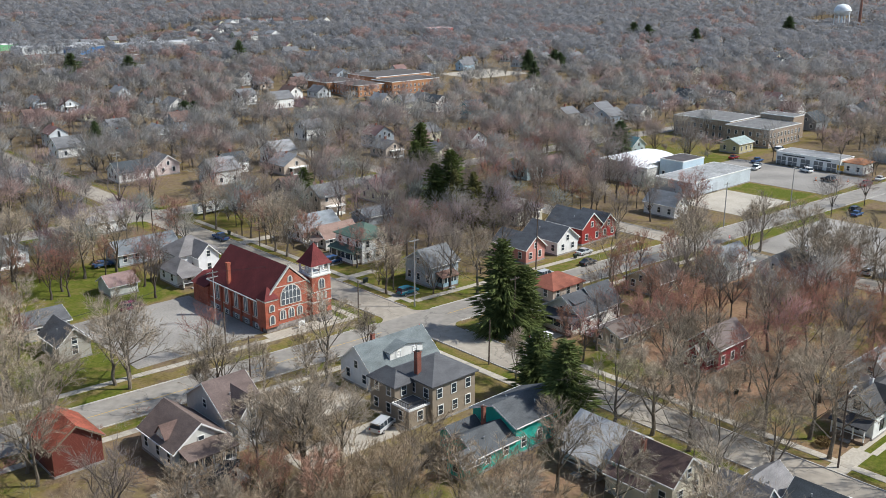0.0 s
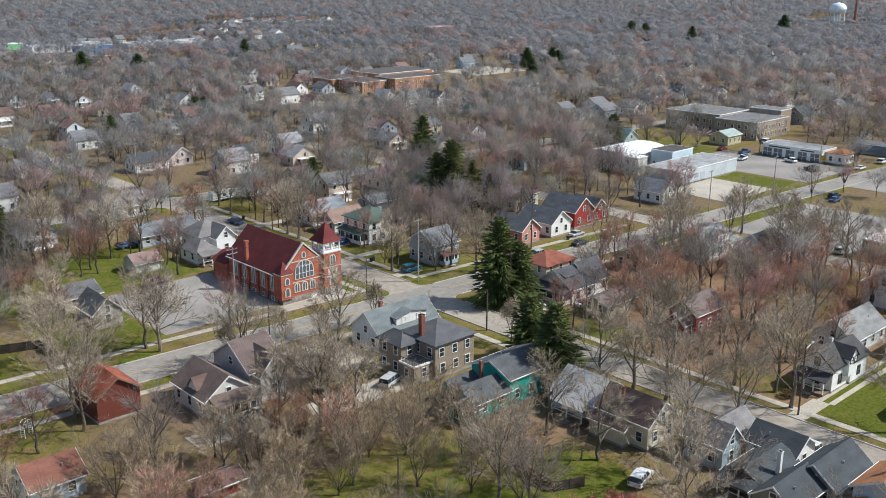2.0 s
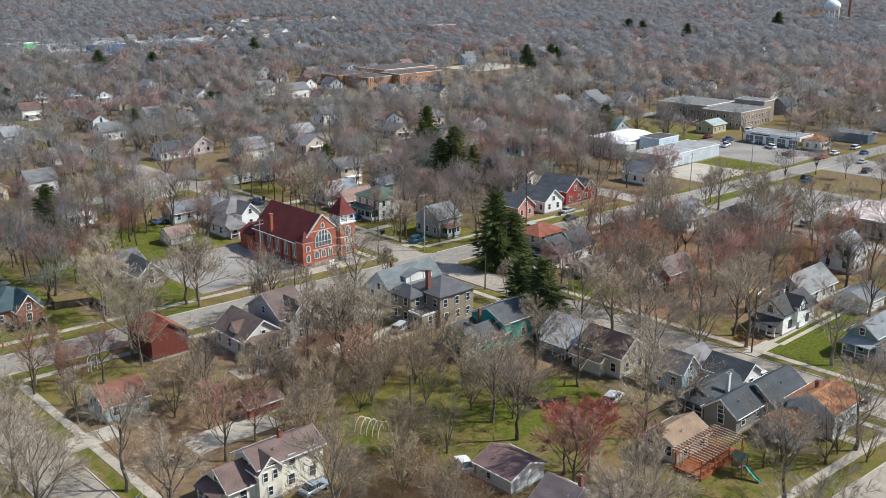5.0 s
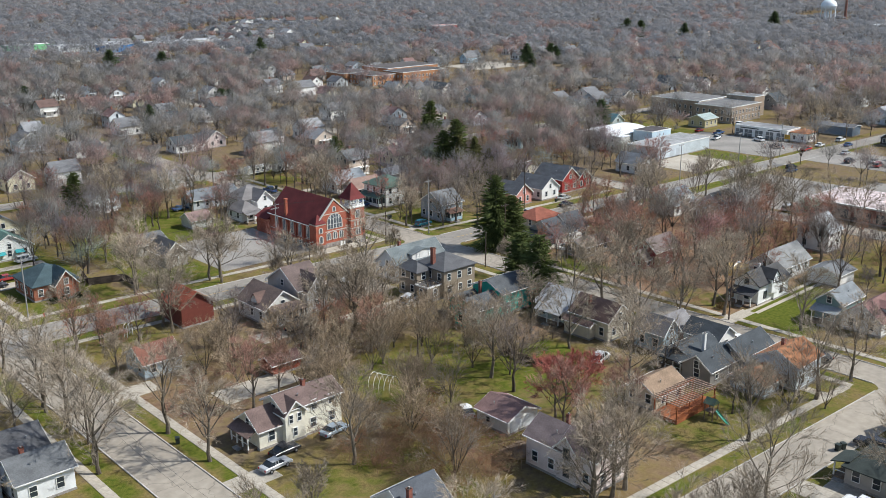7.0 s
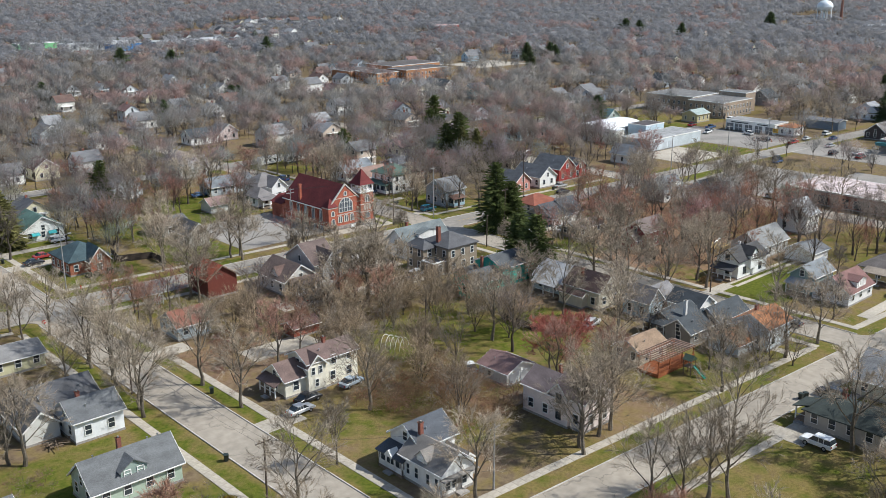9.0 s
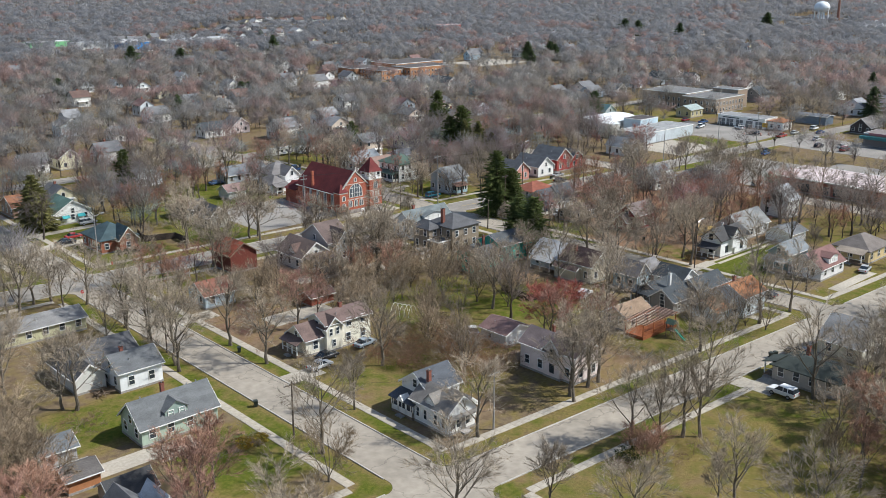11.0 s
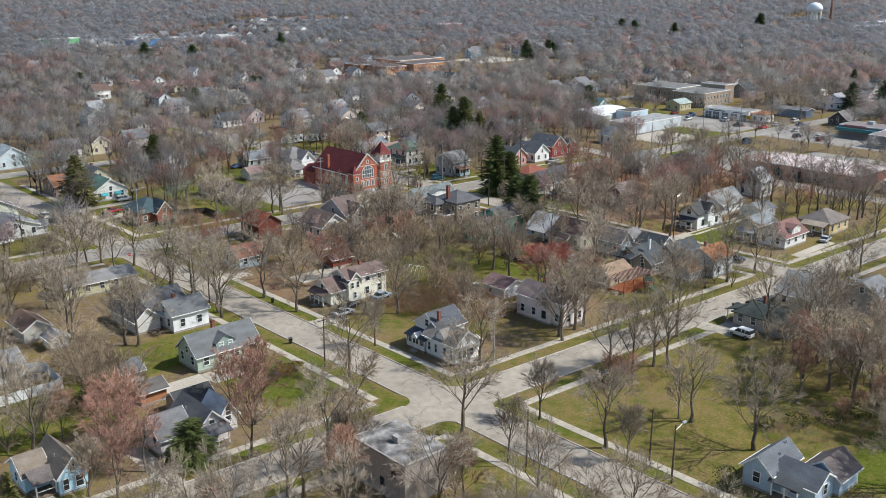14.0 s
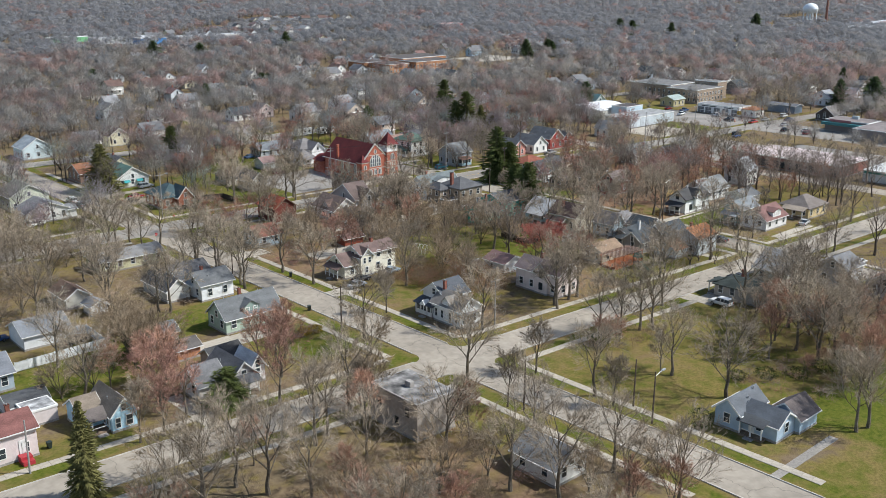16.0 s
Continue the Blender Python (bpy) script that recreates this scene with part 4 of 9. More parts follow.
h = house("pale pink flat-roofed garage behind a dark shed roof", [(-60.6, 18.0, -56.0, 22.2, 2.35, 2.45, "x", {"flat": True, "windows": False}), (-61.6, 22.3, -55.8, 27.2, 2.3, 3.4, "x", {"windows": False, "roof": shingle((0.085, 0.088, 0.092))})], (0.66, 0.59, 0.57), surface("weathered_roof", (0.36, 0.36, 0.36), 0.85, 1.0, 0.5, 0.4), category="garage", name="garage")
h = house("grey cross-gabled house with white and pink gables", [(-32.4, 7.2, -27.4, 15.4, 3.0, 5.5, "y"), (-37.2, 8.6, -32.4, 15.0, 2.8, 5.2, "x"), (-27.4, 9.4, -24.6, 14.4, 3.0, 5.0, "y", {"roof": shingle((0.5, 0.51, 0.52))})], (0.66, 0.62, 0.60), (0.145, 0.145, 0.15))
porch(h, *rel(h, -31.8, 5.4, -28.0, 7.2), "-y", 2.4, shingle((0.145, 0.145, 0.15)), posts=3)
h = house("small garage with a black shingle roof", [(-29.6, 17.4, -23.8, 22.2, 2.3, 3.8, "x", {"windows": False})], (0.45, 0.36, 0.3), (0.06, 0.06, 0.062), category="garage", name="garage")
h = house("low shed with orange-brown plank walls", [(-32.0, 26.0, -27.6, 30.4, 2.2, 3.2, "x", {"windows": False})], (0.42, 0.19, 0.09), (0.11, 0.10, 0.095), category="shed", name="shed")
h = house("low grey shed with a grey shingle roof", [(-32.4, 35.0, -27.2, 39.6, 2.3, 3.6, "x", {"windows": False})], (0.42, 0.42, 0.42), (0.13, 0.14, 0.15), category="shed", name="shed")
h = house("grey two-storey flat-roofed block with a peeling white roof", [(-20.3, -24.6, -12.8, -13.8, 5.7, 5.8, "x", {"flat": True, "storeys": 2, "windows": False})], surface("grey_stucco", (0.37, 0.33, 0.295), 0.9, 2, 0.3, 0.12), surface("peeling_roof", (0.185, 0.178, 0.172), 0.85, 0.7, 0.5, 0.6), FOUND)
for yy, zz in ((2.2, 3.4), (4.6, 1.4), (8.6, 3.4)):
    add_window(h, "-x", yy, -0.03, zz, 0.7, 1.1, DARK_TRIM)
part("roof_hatch", boxes((3.0, 3.8, 5.0, 6.2, 5.9, 6.9)), FOUND, h)
h = house("white gabled house with a grey roof among bare trees", [(-15.2, -46.6, -8.8, -38.8, 2.7, 4.8, "y")], WHITE, (0.24, 0.245, 0.25))

# -- the big lawn
BLUE = (0.40, 0.50, 0.60)
h = house("light blue clapboard farmhouse with grey shingle roofs", [(16.8, -54.5, 24.0, -50.4, 3.1, 4.9, "x", {"storeys": 2}), (17.8, -60.0, 22.8, -54.5, 2.7, 4.3, "y")], BLUE, (0.125, 0.135, 0.15))
porch(h, *rel(h, 16.4, -58.4, 17.8, -54.6), "-x", 2.3, shingle((0.09, 0.095, 0.10)), posts=3, floor=0.3)
add_door(h, "-x", rel(h, 0, -56.0)[1], rel(h, 17.75, 0)[0], 0.3, (0.7, 0.7, 0.7))
vent(h, *rel(h, 23.0, -52.9), 4.8)
h = house("outbuilding with a brown weathered roof", [(22.9, -60.8, 28.2, -55.8, 2.5, 4.3, "x", {"windows": False})], BLUE, (0.14, 0.115, 0.11), category="outbuilding", name="outbuilding")
h = house("beige house with a dark low hip roof", [(68.6, -28.6, 76.6, -17.4, 2.8, 4.1, "y", {"hip": True})], (0.44, 0.40, 0.35), (0.045, 0.055, 0.05))
chimney(h, *rel(h, 74.6, -20.4), 5.2, 3.3)
porch(h, *rel(h, 69.4, -17.4, 73.0, -15.4), "+y", 2.4, shingle((0.045, 0.055, 0.05)), posts=2)
h = house("grey gabled house with white eaves", [(84.8, -25.0, 95.4, -17.0, 3.0, 6.3, "y")], (0.60, 0.57, 0.47), (0.25, 0.245, 0.24))
h = house("tall grey stucco house with a grey roof", [(93.0, -34.4, 100.0, -27.4, 4.4, 6.4, "x", {"storeys": 2})], (0.38, 0.365, 0.35), (0.17, 0.17, 0.175))
h = house("small white shed with an orange roof", [(70.2, -39.4, 74.6, -35.0, 2.4, 3.9, "y", {"windows": False})], WHITE, (0.3, 0.15, 0.09), category="shed", name="shed")
h = house("grey house with a rusty orange roof", [(92.6, -46.5, 102.0, -38.5, 3.2, 5.4, "x")], (0.5, 0.47, 0.44), (0.30, 0.16, 0.10))

# -- beyond the side street
h = house("white clapboard house with black trim and a dark roof", [(122.8, 26.4, 128.4, 31.8, 4.4, 6.5, "x", {"storeys": 2}), (128.4, 26.0, 134.0, 32.0, 4.2, 6.2, "x", {"storeys": 2})], (0.82, 0.82, 0.80), (0.07, 0.068, 0.068), DARK_TRIM)
porch(h, *rel(h, 120.4, 26.6, 122.8, 31.6), "-x", 2.5, shingle((0.06, 0.06, 0.065)), posts=4)
dormer(h, *rel(h, 126.6, 25.6, 129.4, 29.0), 2.0, 5.2, 6.7, "-y", siding((0.82, 0.82, 0.80)), shingle((0.07, 0.068, 0.068)), DARK_TRIM)
chimney(h, *rel(h, 128.0, 29.6), 7.2, 5.6, 0.45, plain("white_flue", (0.7, 0.7, 0.7)))
h = house("white barn-like garage with a grey roof", [(139.0, 30.6, 152.0, 38.0, 3.2, 6.2, "x")], (0.6, 0.6, 0.58), (0.22, 0.22, 0.215), category="garage", name="garage")
h = house("white garage with double doors", [(145.0, 20.6, 152.5, 27.4, 2.6, 4.0, "x", {"windows": False})], WHITE, (0.16, 0.165, 0.17), category="garage", name="garage")
for k in (1.9, 5.0):
    g_ = part("garage_door", boxes((-0.04, 0.02, k - 1.3, k + 1.3, 0.1, 2.2)), plain("garage_door", (0.66, 0.67, 0.68)), h)
h = house("grey-green gabled house with a pale metal roof", [(124.0, 9.8, 132.5, 15.0, 4.3, 6.3, "x", {"storeys": 2})], (0.20, 0.29, 0.29), (0.20, 0.215, 0.225))
porch(h, *rel(h, 121.9, 10.0, 124.0, 14.8), "-x", 2.6, shingle((0.3, 0.32, 0.33)), posts=3)
h = house("white bungalow with a red-brown roof and dormer", [(123.2, 1.8, 133.8, 9.4, 2.9, 5.6, "x")], (0.7, 0.69, 0.68), (0.19, 0.105, 0.095))
dormer(h, *rel(h, 126.8, 2.0, 130.8, 5.0), 3.2, 4.6, 5.3, "-y", siding(WHITE), shingle((0.19, 0.105, 0.095)), TRIM)
h = house("yellow-beige bungalow with a grey-brown hip roof", [(143.0, 0.4, 153.5, 9.0, 3.1, 5.8, "x", {"hip": True})], (0.60, 0.47, 0.26), (0.18, 0.155, 0.14))
porch(h, *rel(h, 140.8, 1.0, 143.0, 7.0), "-x", 2.5, shingle((0.3, 0.25, 0.2)), posts=3)
h = house("white house with tall steep gables", [(167.6, 34.0, 174.0, 42.0, 5.2, 8.4, "x", {"storeys": 2})], WHITE, (0.30, 0.31, 0.32))
h = house("dark red house with a grey metal roof", [(128.0, 54.8, 137.0, 60.6, 4.2, 6.6, "x", {"storeys": 2}), (126.0, 56.0, 128.0, 60.0, 2.6, 4.4, "x")], (0.24, 0.04, 0.045), (0.17, 0.135, 0.125))
h = house("long brown shed with a tan wall", [(123.4, 71.6, 132.8, 77.4, 2.6, 3.8, "x")], (0.42, 0.35, 0.25), (0.15, 0.12, 0.105), category="shed", name="shed")
h = house("white bungalow with glazed porch and dark roof", [(124.4, 81.2, 131.5, 90.6, 3.4, 6.3, "x"), (130.5, 82.0, 137.0, 89.0, 3.6, 6.8, "x")], (0.68, 0.66, 0.62), (0.075, 0.078, 0.085))
porch(h, *rel(h, 121.9, 81.4, 124.4, 90.4), "-x", 2.7, shingle((0.075, 0.078, 0.085)), enclosed=siding((0.62, 0.58, 0.5)), posts=5)
dormer(h, *rel(h, 125.0, 83.5, 128.0, 88.0), 4.0, 5.3, 6.1, "-x", siding(GREY), shingle((0.075, 0.078, 0.085)), TRIM)
h = house("low building with a brick-red hip roof", [(133.5, 96.0, 143.0, 103.6, 2.8, 4.9, "x", {"hip": True})], (0.5, 0.42, 0.35), (0.25, 0.088, 0.058))
h = house("grey-blue two-storey house with an awning", [(121.8, 119.4, 129.4, 128.0, 4.9, 7.6, "x", {"storeys": 2})], (0.37, 0.42, 0.46), (0.16, 0.165, 0.17))
porch(h, *rel(h, 123.0, 117.4, 127.6, 119.4), "-y", 2.5, shingle((0.22, 0.13, 0.10)), enclosed=siding((0.3, 0.42, 0.48)), posts=3)
h = house("white foursquare house with a green hip roof", [(121.6, 143.0, 130.6, 153.0, 5.8, 8.4, "x", {"storeys": 2, "hip": True})], (0.8, 0.8, 0.78), R_GREEN)
porch(h, *rel(h, 119.2, 143.4, 121.6, 152.4), "-x", 2.8, shingle(R_GREEN), enclosed=siding(WHITE), posts=4)
h = house("rusty-roofed white bungalow with a porch", [(122.0, 157.6, 132.0, 164.0, 3.0, 5.4, "x")], OFFWHITE, (0.25, 0.17, 0.14))
porch(h, *rel(h, 119.8, 158.0, 122.0, 163.6), "-x", 2.5, shingle((0.2, 0.15, 0.13)), posts=3)
h = house("white house with a pale grey roof", [(121.6, 166.4, 133.0, 174.6, 3.2, 6.0, "x")], WHITE, (0.24, 0.26, 0.275))
h = house("grey-roofed shed in a back yard", [(143.0, 168.0, 152.0, 175.0, 2.6, 4.0, "x", {"windows": False})], (0.3, 0.33, 0.36), (0.16, 0.18, 0.2), category="shed", name="shed")
h = house("salmon-pink gabled house with a dark roof", [(149.0, 117.6, 155.4, 128.0, 3.6, 6.2, "y")], (0.52, 0.24, 0.20), (0.12, 0.125, 0.135))
h = house("white gabled cottage with a dark roof", [(159.2, 117.0, 166.6, 128.0, 3.6, 6.4, "y")], WHITE, (0.11, 0.115, 0.125))
h = house("dark red gabled house with a dark roof", [(170.4, 118.8, 178.0, 130.0, 4.4, 7.6, "y", {"storeys": 2}), (178.0, 119.0, 184.0, 127.0, 3.6, 6.2, "y")], (0.30, 0.04, 0.035), (0.12, 0.125, 0.135))
h = house("cream house with a pale brown hip roof", [(172.0, 141.5, 181.5, 149.0, 4.4, 6.2, "x", {"storeys": 2, "hip": True})], (0.60, 0.56, 0.45), (0.26, 0.24, 0.22))
h = house("grey bungalow with a wide dormer", [(170.6, 79.0, 181.0, 87.0, 3.4, 6.6, "x")], (0.62, 0.61, 0.58), (0.20, 0.21, 0.22))
dormer(h, *rel(h, 174, 79.2, 179, 82.0), 3.8, 5.4, 6.2, "-y", siding(WHITE), shingle((0.2, 0.21, 0.22)), TRIM)
h = house("white gabled house with a black roof", [(175.0, 67.0, 184.0, 75.0, 4.4, 7.2, "x", {"storeys": 2}), (179.0, 65.6, 184.0, 70.0, 4.2, 6.8, "y")], WHITE, (0.06, 0.06, 0.062))
h = house("tan-walled garage with a brown roof", [(152.0, 84.0, 162.0, 92.0, 2.8, 5.0, "x")], (0.5, 0.42, 0.3), (0.18, 0.14, 0.12), category="garage", name="garage")
h = house("white gabled house with a pale grey roof", [(208.4, 118.0, 214.6, 128.0, 3.6, 6.4, "y")], WHITE, (0.23, 0.24, 0.25))

# -- left of and behind the church
h = house("white gabled house with a grey patched roof beside the church", [(87.0, 163.6, 96.5, 172.0, 4.4, 7.6, "x", {"storeys": 2, "hip": True}), (90.0, 160.6, 95.0, 166.0, 4.4, 6.8, "y", {"storeys": 2}), (82.6, 156.6, 88.0, 164.4, 2.9, 5.4, "y", {"hip": True})], (0.74, 0.74, 0.74), (0.185, 0.172, 0.168))
porch(h, *rel(h, 82.9, 154.4, 87.6, 156.6), "-y", 2.5, shingle((0.185, 0.172, 0.168)), posts=3)
h = house("long pale blue-grey ranch house with a grey roof", [(79.8, 178.4, 94.6, 185.6, 3.0, 5.2, "x")], (0.46, 0.50, 0.53), (0.17, 0.185, 0.2))
h = house("small white shed with a pink-brown roof", [(69.4, 160.0, 75.4, 165.8, 2.4, 4.0, "x", {"windows": False})], OFFWHITE, (0.25, 0.17, 0.155), category="shed", name="shed")
h = house("white gabled cottage with a grey-brown roof", [(85.4, 208.0, 95.4, 214.6, 3.6, 6.6, "x")], WHITE, (0.25, 0.235, 0.225))
h = house("weathered grey gabled house beside the car park", [(48.4, 133.4, 54.0, 141.6, 3.2, 5.8, "y"), (48.0, 146.4, 55.6, 155.0, 2.7, 4.3, "x")], (0.40, 0.375, 0.33), (0.115, 0.115, 0.12))
h = house("brick cottage with a dark teal roof", [(17.6, 130.6, 27.0, 141.6, 3.4, 6.4, "y", {"hip": True}), (21.5, 128.6, 26.0, 134.0, 3.5, 6.2, "y", {})], brickwork((0.33, 0.105, 0.055)), (0.055, 0.085, 0.095))
h = house("white cottage with a green roof and teal awnings", [(19.4, 165.2, 30.0, 176.0, 3.2, 6.4, "y")], (0.78, 0.78, 0.75), (0.10, 0.17, 0.145))
for k in (2.2, 6.4):
    bm = bmesh.new()
    extrude_into(bm, [(0, 2.5), (-0.9, 1.85), (-0.85, 1.8), (0, 2.35)], k, k + 2.0, lambda u, v, w: (w, u - 0.05, v))
    part("awning", bm, plain("teal_awning", (0.03, 0.30, 0.32)), h, "teal window awning")
h = house("brown-roofed brick cottage beside the street", [(14.2, 181.0, 21.6, 191.0, 3.2, 5.6, "x")], (0.34, 0.22, 0.16), (0.32, 0.15, 0.085))
h = house("white bungalow with a grey shingle roof", [(-17.4, 139.6, -6.0, 148.4, 3.2, 5.6, "y"), (-6.0, 139.6, -3.8, 144.0, 2.6, 3.6, "x", {"windows": False})], WHITE, (0.20, 0.205, 0.21))
h = house("pale green-white house with a brown roof", [(-16.0, 156.4, -5.0, 167.0, 4.4, 7.4, "y", {"storeys": 2})], (0.62, 0.64, 0.52), (0.20, 0.18, 0.16))
h = house("pale blue farmhouse with a light metal roof", [(14.6, 233.0, 25.2, 243.0, 4.2, 7.6, "y", {"storeys": 2})], (0.55, 0.64, 0.67), (0.32, 0.35, 0.37))
for lab, x, y, w, d, e, r, ax, wc, rc in (
        ("white clapboard cottage", 37, 238, 9, 8, 3.8, 6.6, "x", WHITE, R_GREY), ("cream gabled cottage", 49.5, 239, 8, 9, 4.2, 7, "y", CREAM, R_BROWN),
        ("grey-roofed white cottage", 87, 279, 10, 8, 3.4, 6, "x", WHITE, R_GREY), ("grey house with a white gable", 76, 305, 9, 10, 4.8, 7.5, "y", (0.5, 0.55, 0.58), R_GREY),
        ("white bungalow", 117.9, 262, 12, 8, 3.4, 6.0, "x", WHITE, R_DARK), ("pinkish gabled cottage", 132, 264, 8, 9, 3.6, 6.5, "y", (0.6, 0.5, 0.47), R_GREY),
        ("white two-storey house", 205.4, 285, 9, 9, 5, 7.6, "x", WHITE, R_GREY), ("white two-storey house with grey roof", 197, 381, 9, 9, 5, 8, "y", WHITE, R_GREY),
        ("white gabled house", 292.6, 306, 8, 10, 5, 7.8, "y", (0.7, 0.66, 0.6), R_DARK), ("teal-grey gabled house", 291, 282, 10, 8, 5, 7.8, "x", (0.12, 0.24, 0.27), R_DARK),
        ("blue-grey gabled house", 214.9, 177.5, 8, 9, 4.4, 7.0, "x", (0.42, 0.56, 0.60), R_GREY), ("red-roofed cottage", 226, 178, 9, 8, 3.2, 5.5, "x", (0.5, 0.3, 0.26), R_PINK),
        ("blue-roofed gabled cottage", 273, 180, 8, 9, 3.6, 6.4, "y", (0.6, 0.68, 0.68), (0.1, 0.2, 0.22)), ("grey-blue cottage", 325, 230, 10, 9, 3.6, 6.2, "x", (0.3, 0.36, 0.42), R_GREY),
        ("white cottage", 341, 226, 9, 9, 3.8, 6.6, "y", WHITE, R_GREY), ("dark gabled house", 373, 161, 10, 9, 4.2, 7.4, "x", (0.2, 0.21, 0.22), R_DARK), ("white gabled house with brown roof", 394, 181, 9, 9, 4.6, 7.4, "y", WHITE, R_BROWN),
        ("white house with a pale roof", 120, 315, 10, 9, 4, 7, "x", WHITE, R_GREY), ("white house among trees", 282, 459, 9, 9, 5, 8, "y", WHITE, R_DARK), ("white house with dark roof", 308, 426, 9, 9, 5, 8, "x", WHITE, R_DARK),
        ("white house with grey roof", 244, 367, 11, 9, 5, 8, "x", WHITE, R_GREY), ("pale blue house by a gravel lot", 432, 433, 11, 7, 4, 7, "x", (0.4, 0.55, 0.66), R_GREY), ("white garage by the woods", 314, 235, 8, 6, 3, 5, "x", WHITE, R_DARK)):
    house(lab + " with plain sash windows", [(x, y, x + w, y + d, e, r, ax, {"storeys": 2 if e > 4.3 else 1, "plain_windows": True})], wc, rc)

# -- far houses, seen in pieces between the trees
FAR_W = (WHITE, WHITE, OFFWHITE, (0.55, 0.58, 0.6), CREAM, (0.5, 0.42, 0.35), (0.35, 0.4, 0.45))
FAR_R = (R_GREY, R_GREY, R_DARK, R_BROWN, (0.26, 0.26, 0.265), R_PINK)
FAR_HOUSE = {}
FAR_STOOD = []


def far_house(x, y, w, d, eave, ridge, axis, wall, roof, turn):
    """A whole house in one mesh, for those a kilometre off: walls, overhanging roof, windows and a chimney."""
    key = (w, d, eave, ridge, axis, wall, roof)
    if key not in FAR_HOUSE:
        bm = bmesh.new()
        place = (lambda u, v, q: (q, u, v)) if axis == "x" else (lambda u, v, q: (u, q, v))
        u1, b1 = (d, w) if axis == "x" else (w, d)
        extrude_into(bm, [(0, -0.2), (u1, -0.2), (u1, eave), (u1 / 2, ridge), (0, eave)], 0, b1, place)
        box_into(bm, w * 0.15, w * 0.5, -1.8, 0.0, -0.2, 2.4)
        n_wall = len(bm.faces)
        gable_roof(bm, 0, u1, 0, b1, eave, ridge, place, 0.45, 0.2)
        box_into(bm, w * 0.12, w * 0.53, -2.1, 0.1, 2.4, 2.6)
        n_roof = len(bm.faces)
        for s_ in range(2 if eave > 4 else 1):
            for k in (0.22, 0.55, 0.82):
                z = 1.0 + 2.7 * s_
                box_into(bm, w * k - 0.5, w * k + 0.5, -0.05, 0.02, z + (1.7 if k < 0.5 and not s_ else 0), z + 1.5)
                box_into(bm, -0.05, 0.02, d * k - 0.5, d * k + 0.5, z, z + 1.5)
        n_win = len(bm.faces)
        box_into(bm, w * 0.6, w * 0.6 + 0.7, d * 0.45, d * 0.45 + 0.7, eave, ridge + 0.9)
        bmesh.ops.recalc_face_normals(bm, faces=bm.faces)
        me = finish("house", bm, siding(wall))
        for m_ in (shingle(roof), GLASS, BRICK_CH):
            me.materials.append(m_)
        for k, f in enumerate(me.polygons):
            f.material_index = 0 if k < n_wall else 1 if k < n_roof else 2 if k < n_win else 3
        FAR_HOUSE[key] = me
    FAR_STOOD.append((x + y, FAR_HOUSE[key], pose(x, y, 0, 0, 0, turn)))
    BLOCKED.append((x - 0.5, y - 0.5, x + w + 0.5, y + d + 0.5))


def settle_far_houses(singles):
    """The nearer ones stand as houses of their own, the rest become one town on the skyline."""
    FAR_STOOD.sort(key=lambda q: q[0])
    for _, me, m in FAR_STOOD[:singles]:
        h_ = tagged(new("house", me), "small gabled house among bare trees, far off", "house")
        h_.matrix_basis = m
    vs, fs, mats, idx = [], [], [], []
    for _, me, m in FAR_STOOD[singles:]:
        base = len(vs)
        vs += [m @ v.co for v in me.vertices]
        slots = []
        for q in me.materials:
            if q not in mats:
                mats.append(q)
            slots.append(mats.index(q))
        for f in me.polygons:
            fs.append([base + k for k in f.vertices])
            idx.append(slots[f.material_index])
    town = bpy.data.meshes.new("far_town")
    town.from_pydata(vs, [], fs)
    for q in mats:
        town.materials.append(q)
    town.polygons.foreach_set("material_index", idx)
    tagged(new("far_town", town), "gabled houses of the far town among woods", "houses", kind="stuff")


def in_sight(x, y):
    return 19 < math.degrees(math.atan2(y + 22, x + 6)) < 75 or 19 < math.degrees(math.atan2(y + 120, x + 102)) < 75


spots = []
for fx, x0, x1 in ((262, 110, 420), (330, 60, 520), (345, 60, 520), (398, 80, 420), (438, 60, 420), (455, 60, 420)):
    x = x0
    while x < x1:
        if rnd.random() < 0.66:
            spots.append((x + rnd.uniform(-2, 2), fx - 0.05 * x + rnd.uniform(-3, 3)))
        x += rnd.uniform(16, 27)
for x in (215, 240, 305, 330, 410, 430):
    y = 40
    while y < 250:
        if rnd.random() < 0.55 and not (200 < x < 345 and y < 200):
            spots.append((x, y + rnd.uniform(-3, 3)))
        y += rnd.uniform(17, 26)
for x in (-30, -60, 30, 60, 140, 165, 210):
    for y in (186, 198, 236, 250):
        if rnd.random() < 0.75:
            spots.append((x + rnd.uniform(-4, 4), y + rnd.uniform(-2, 2)))
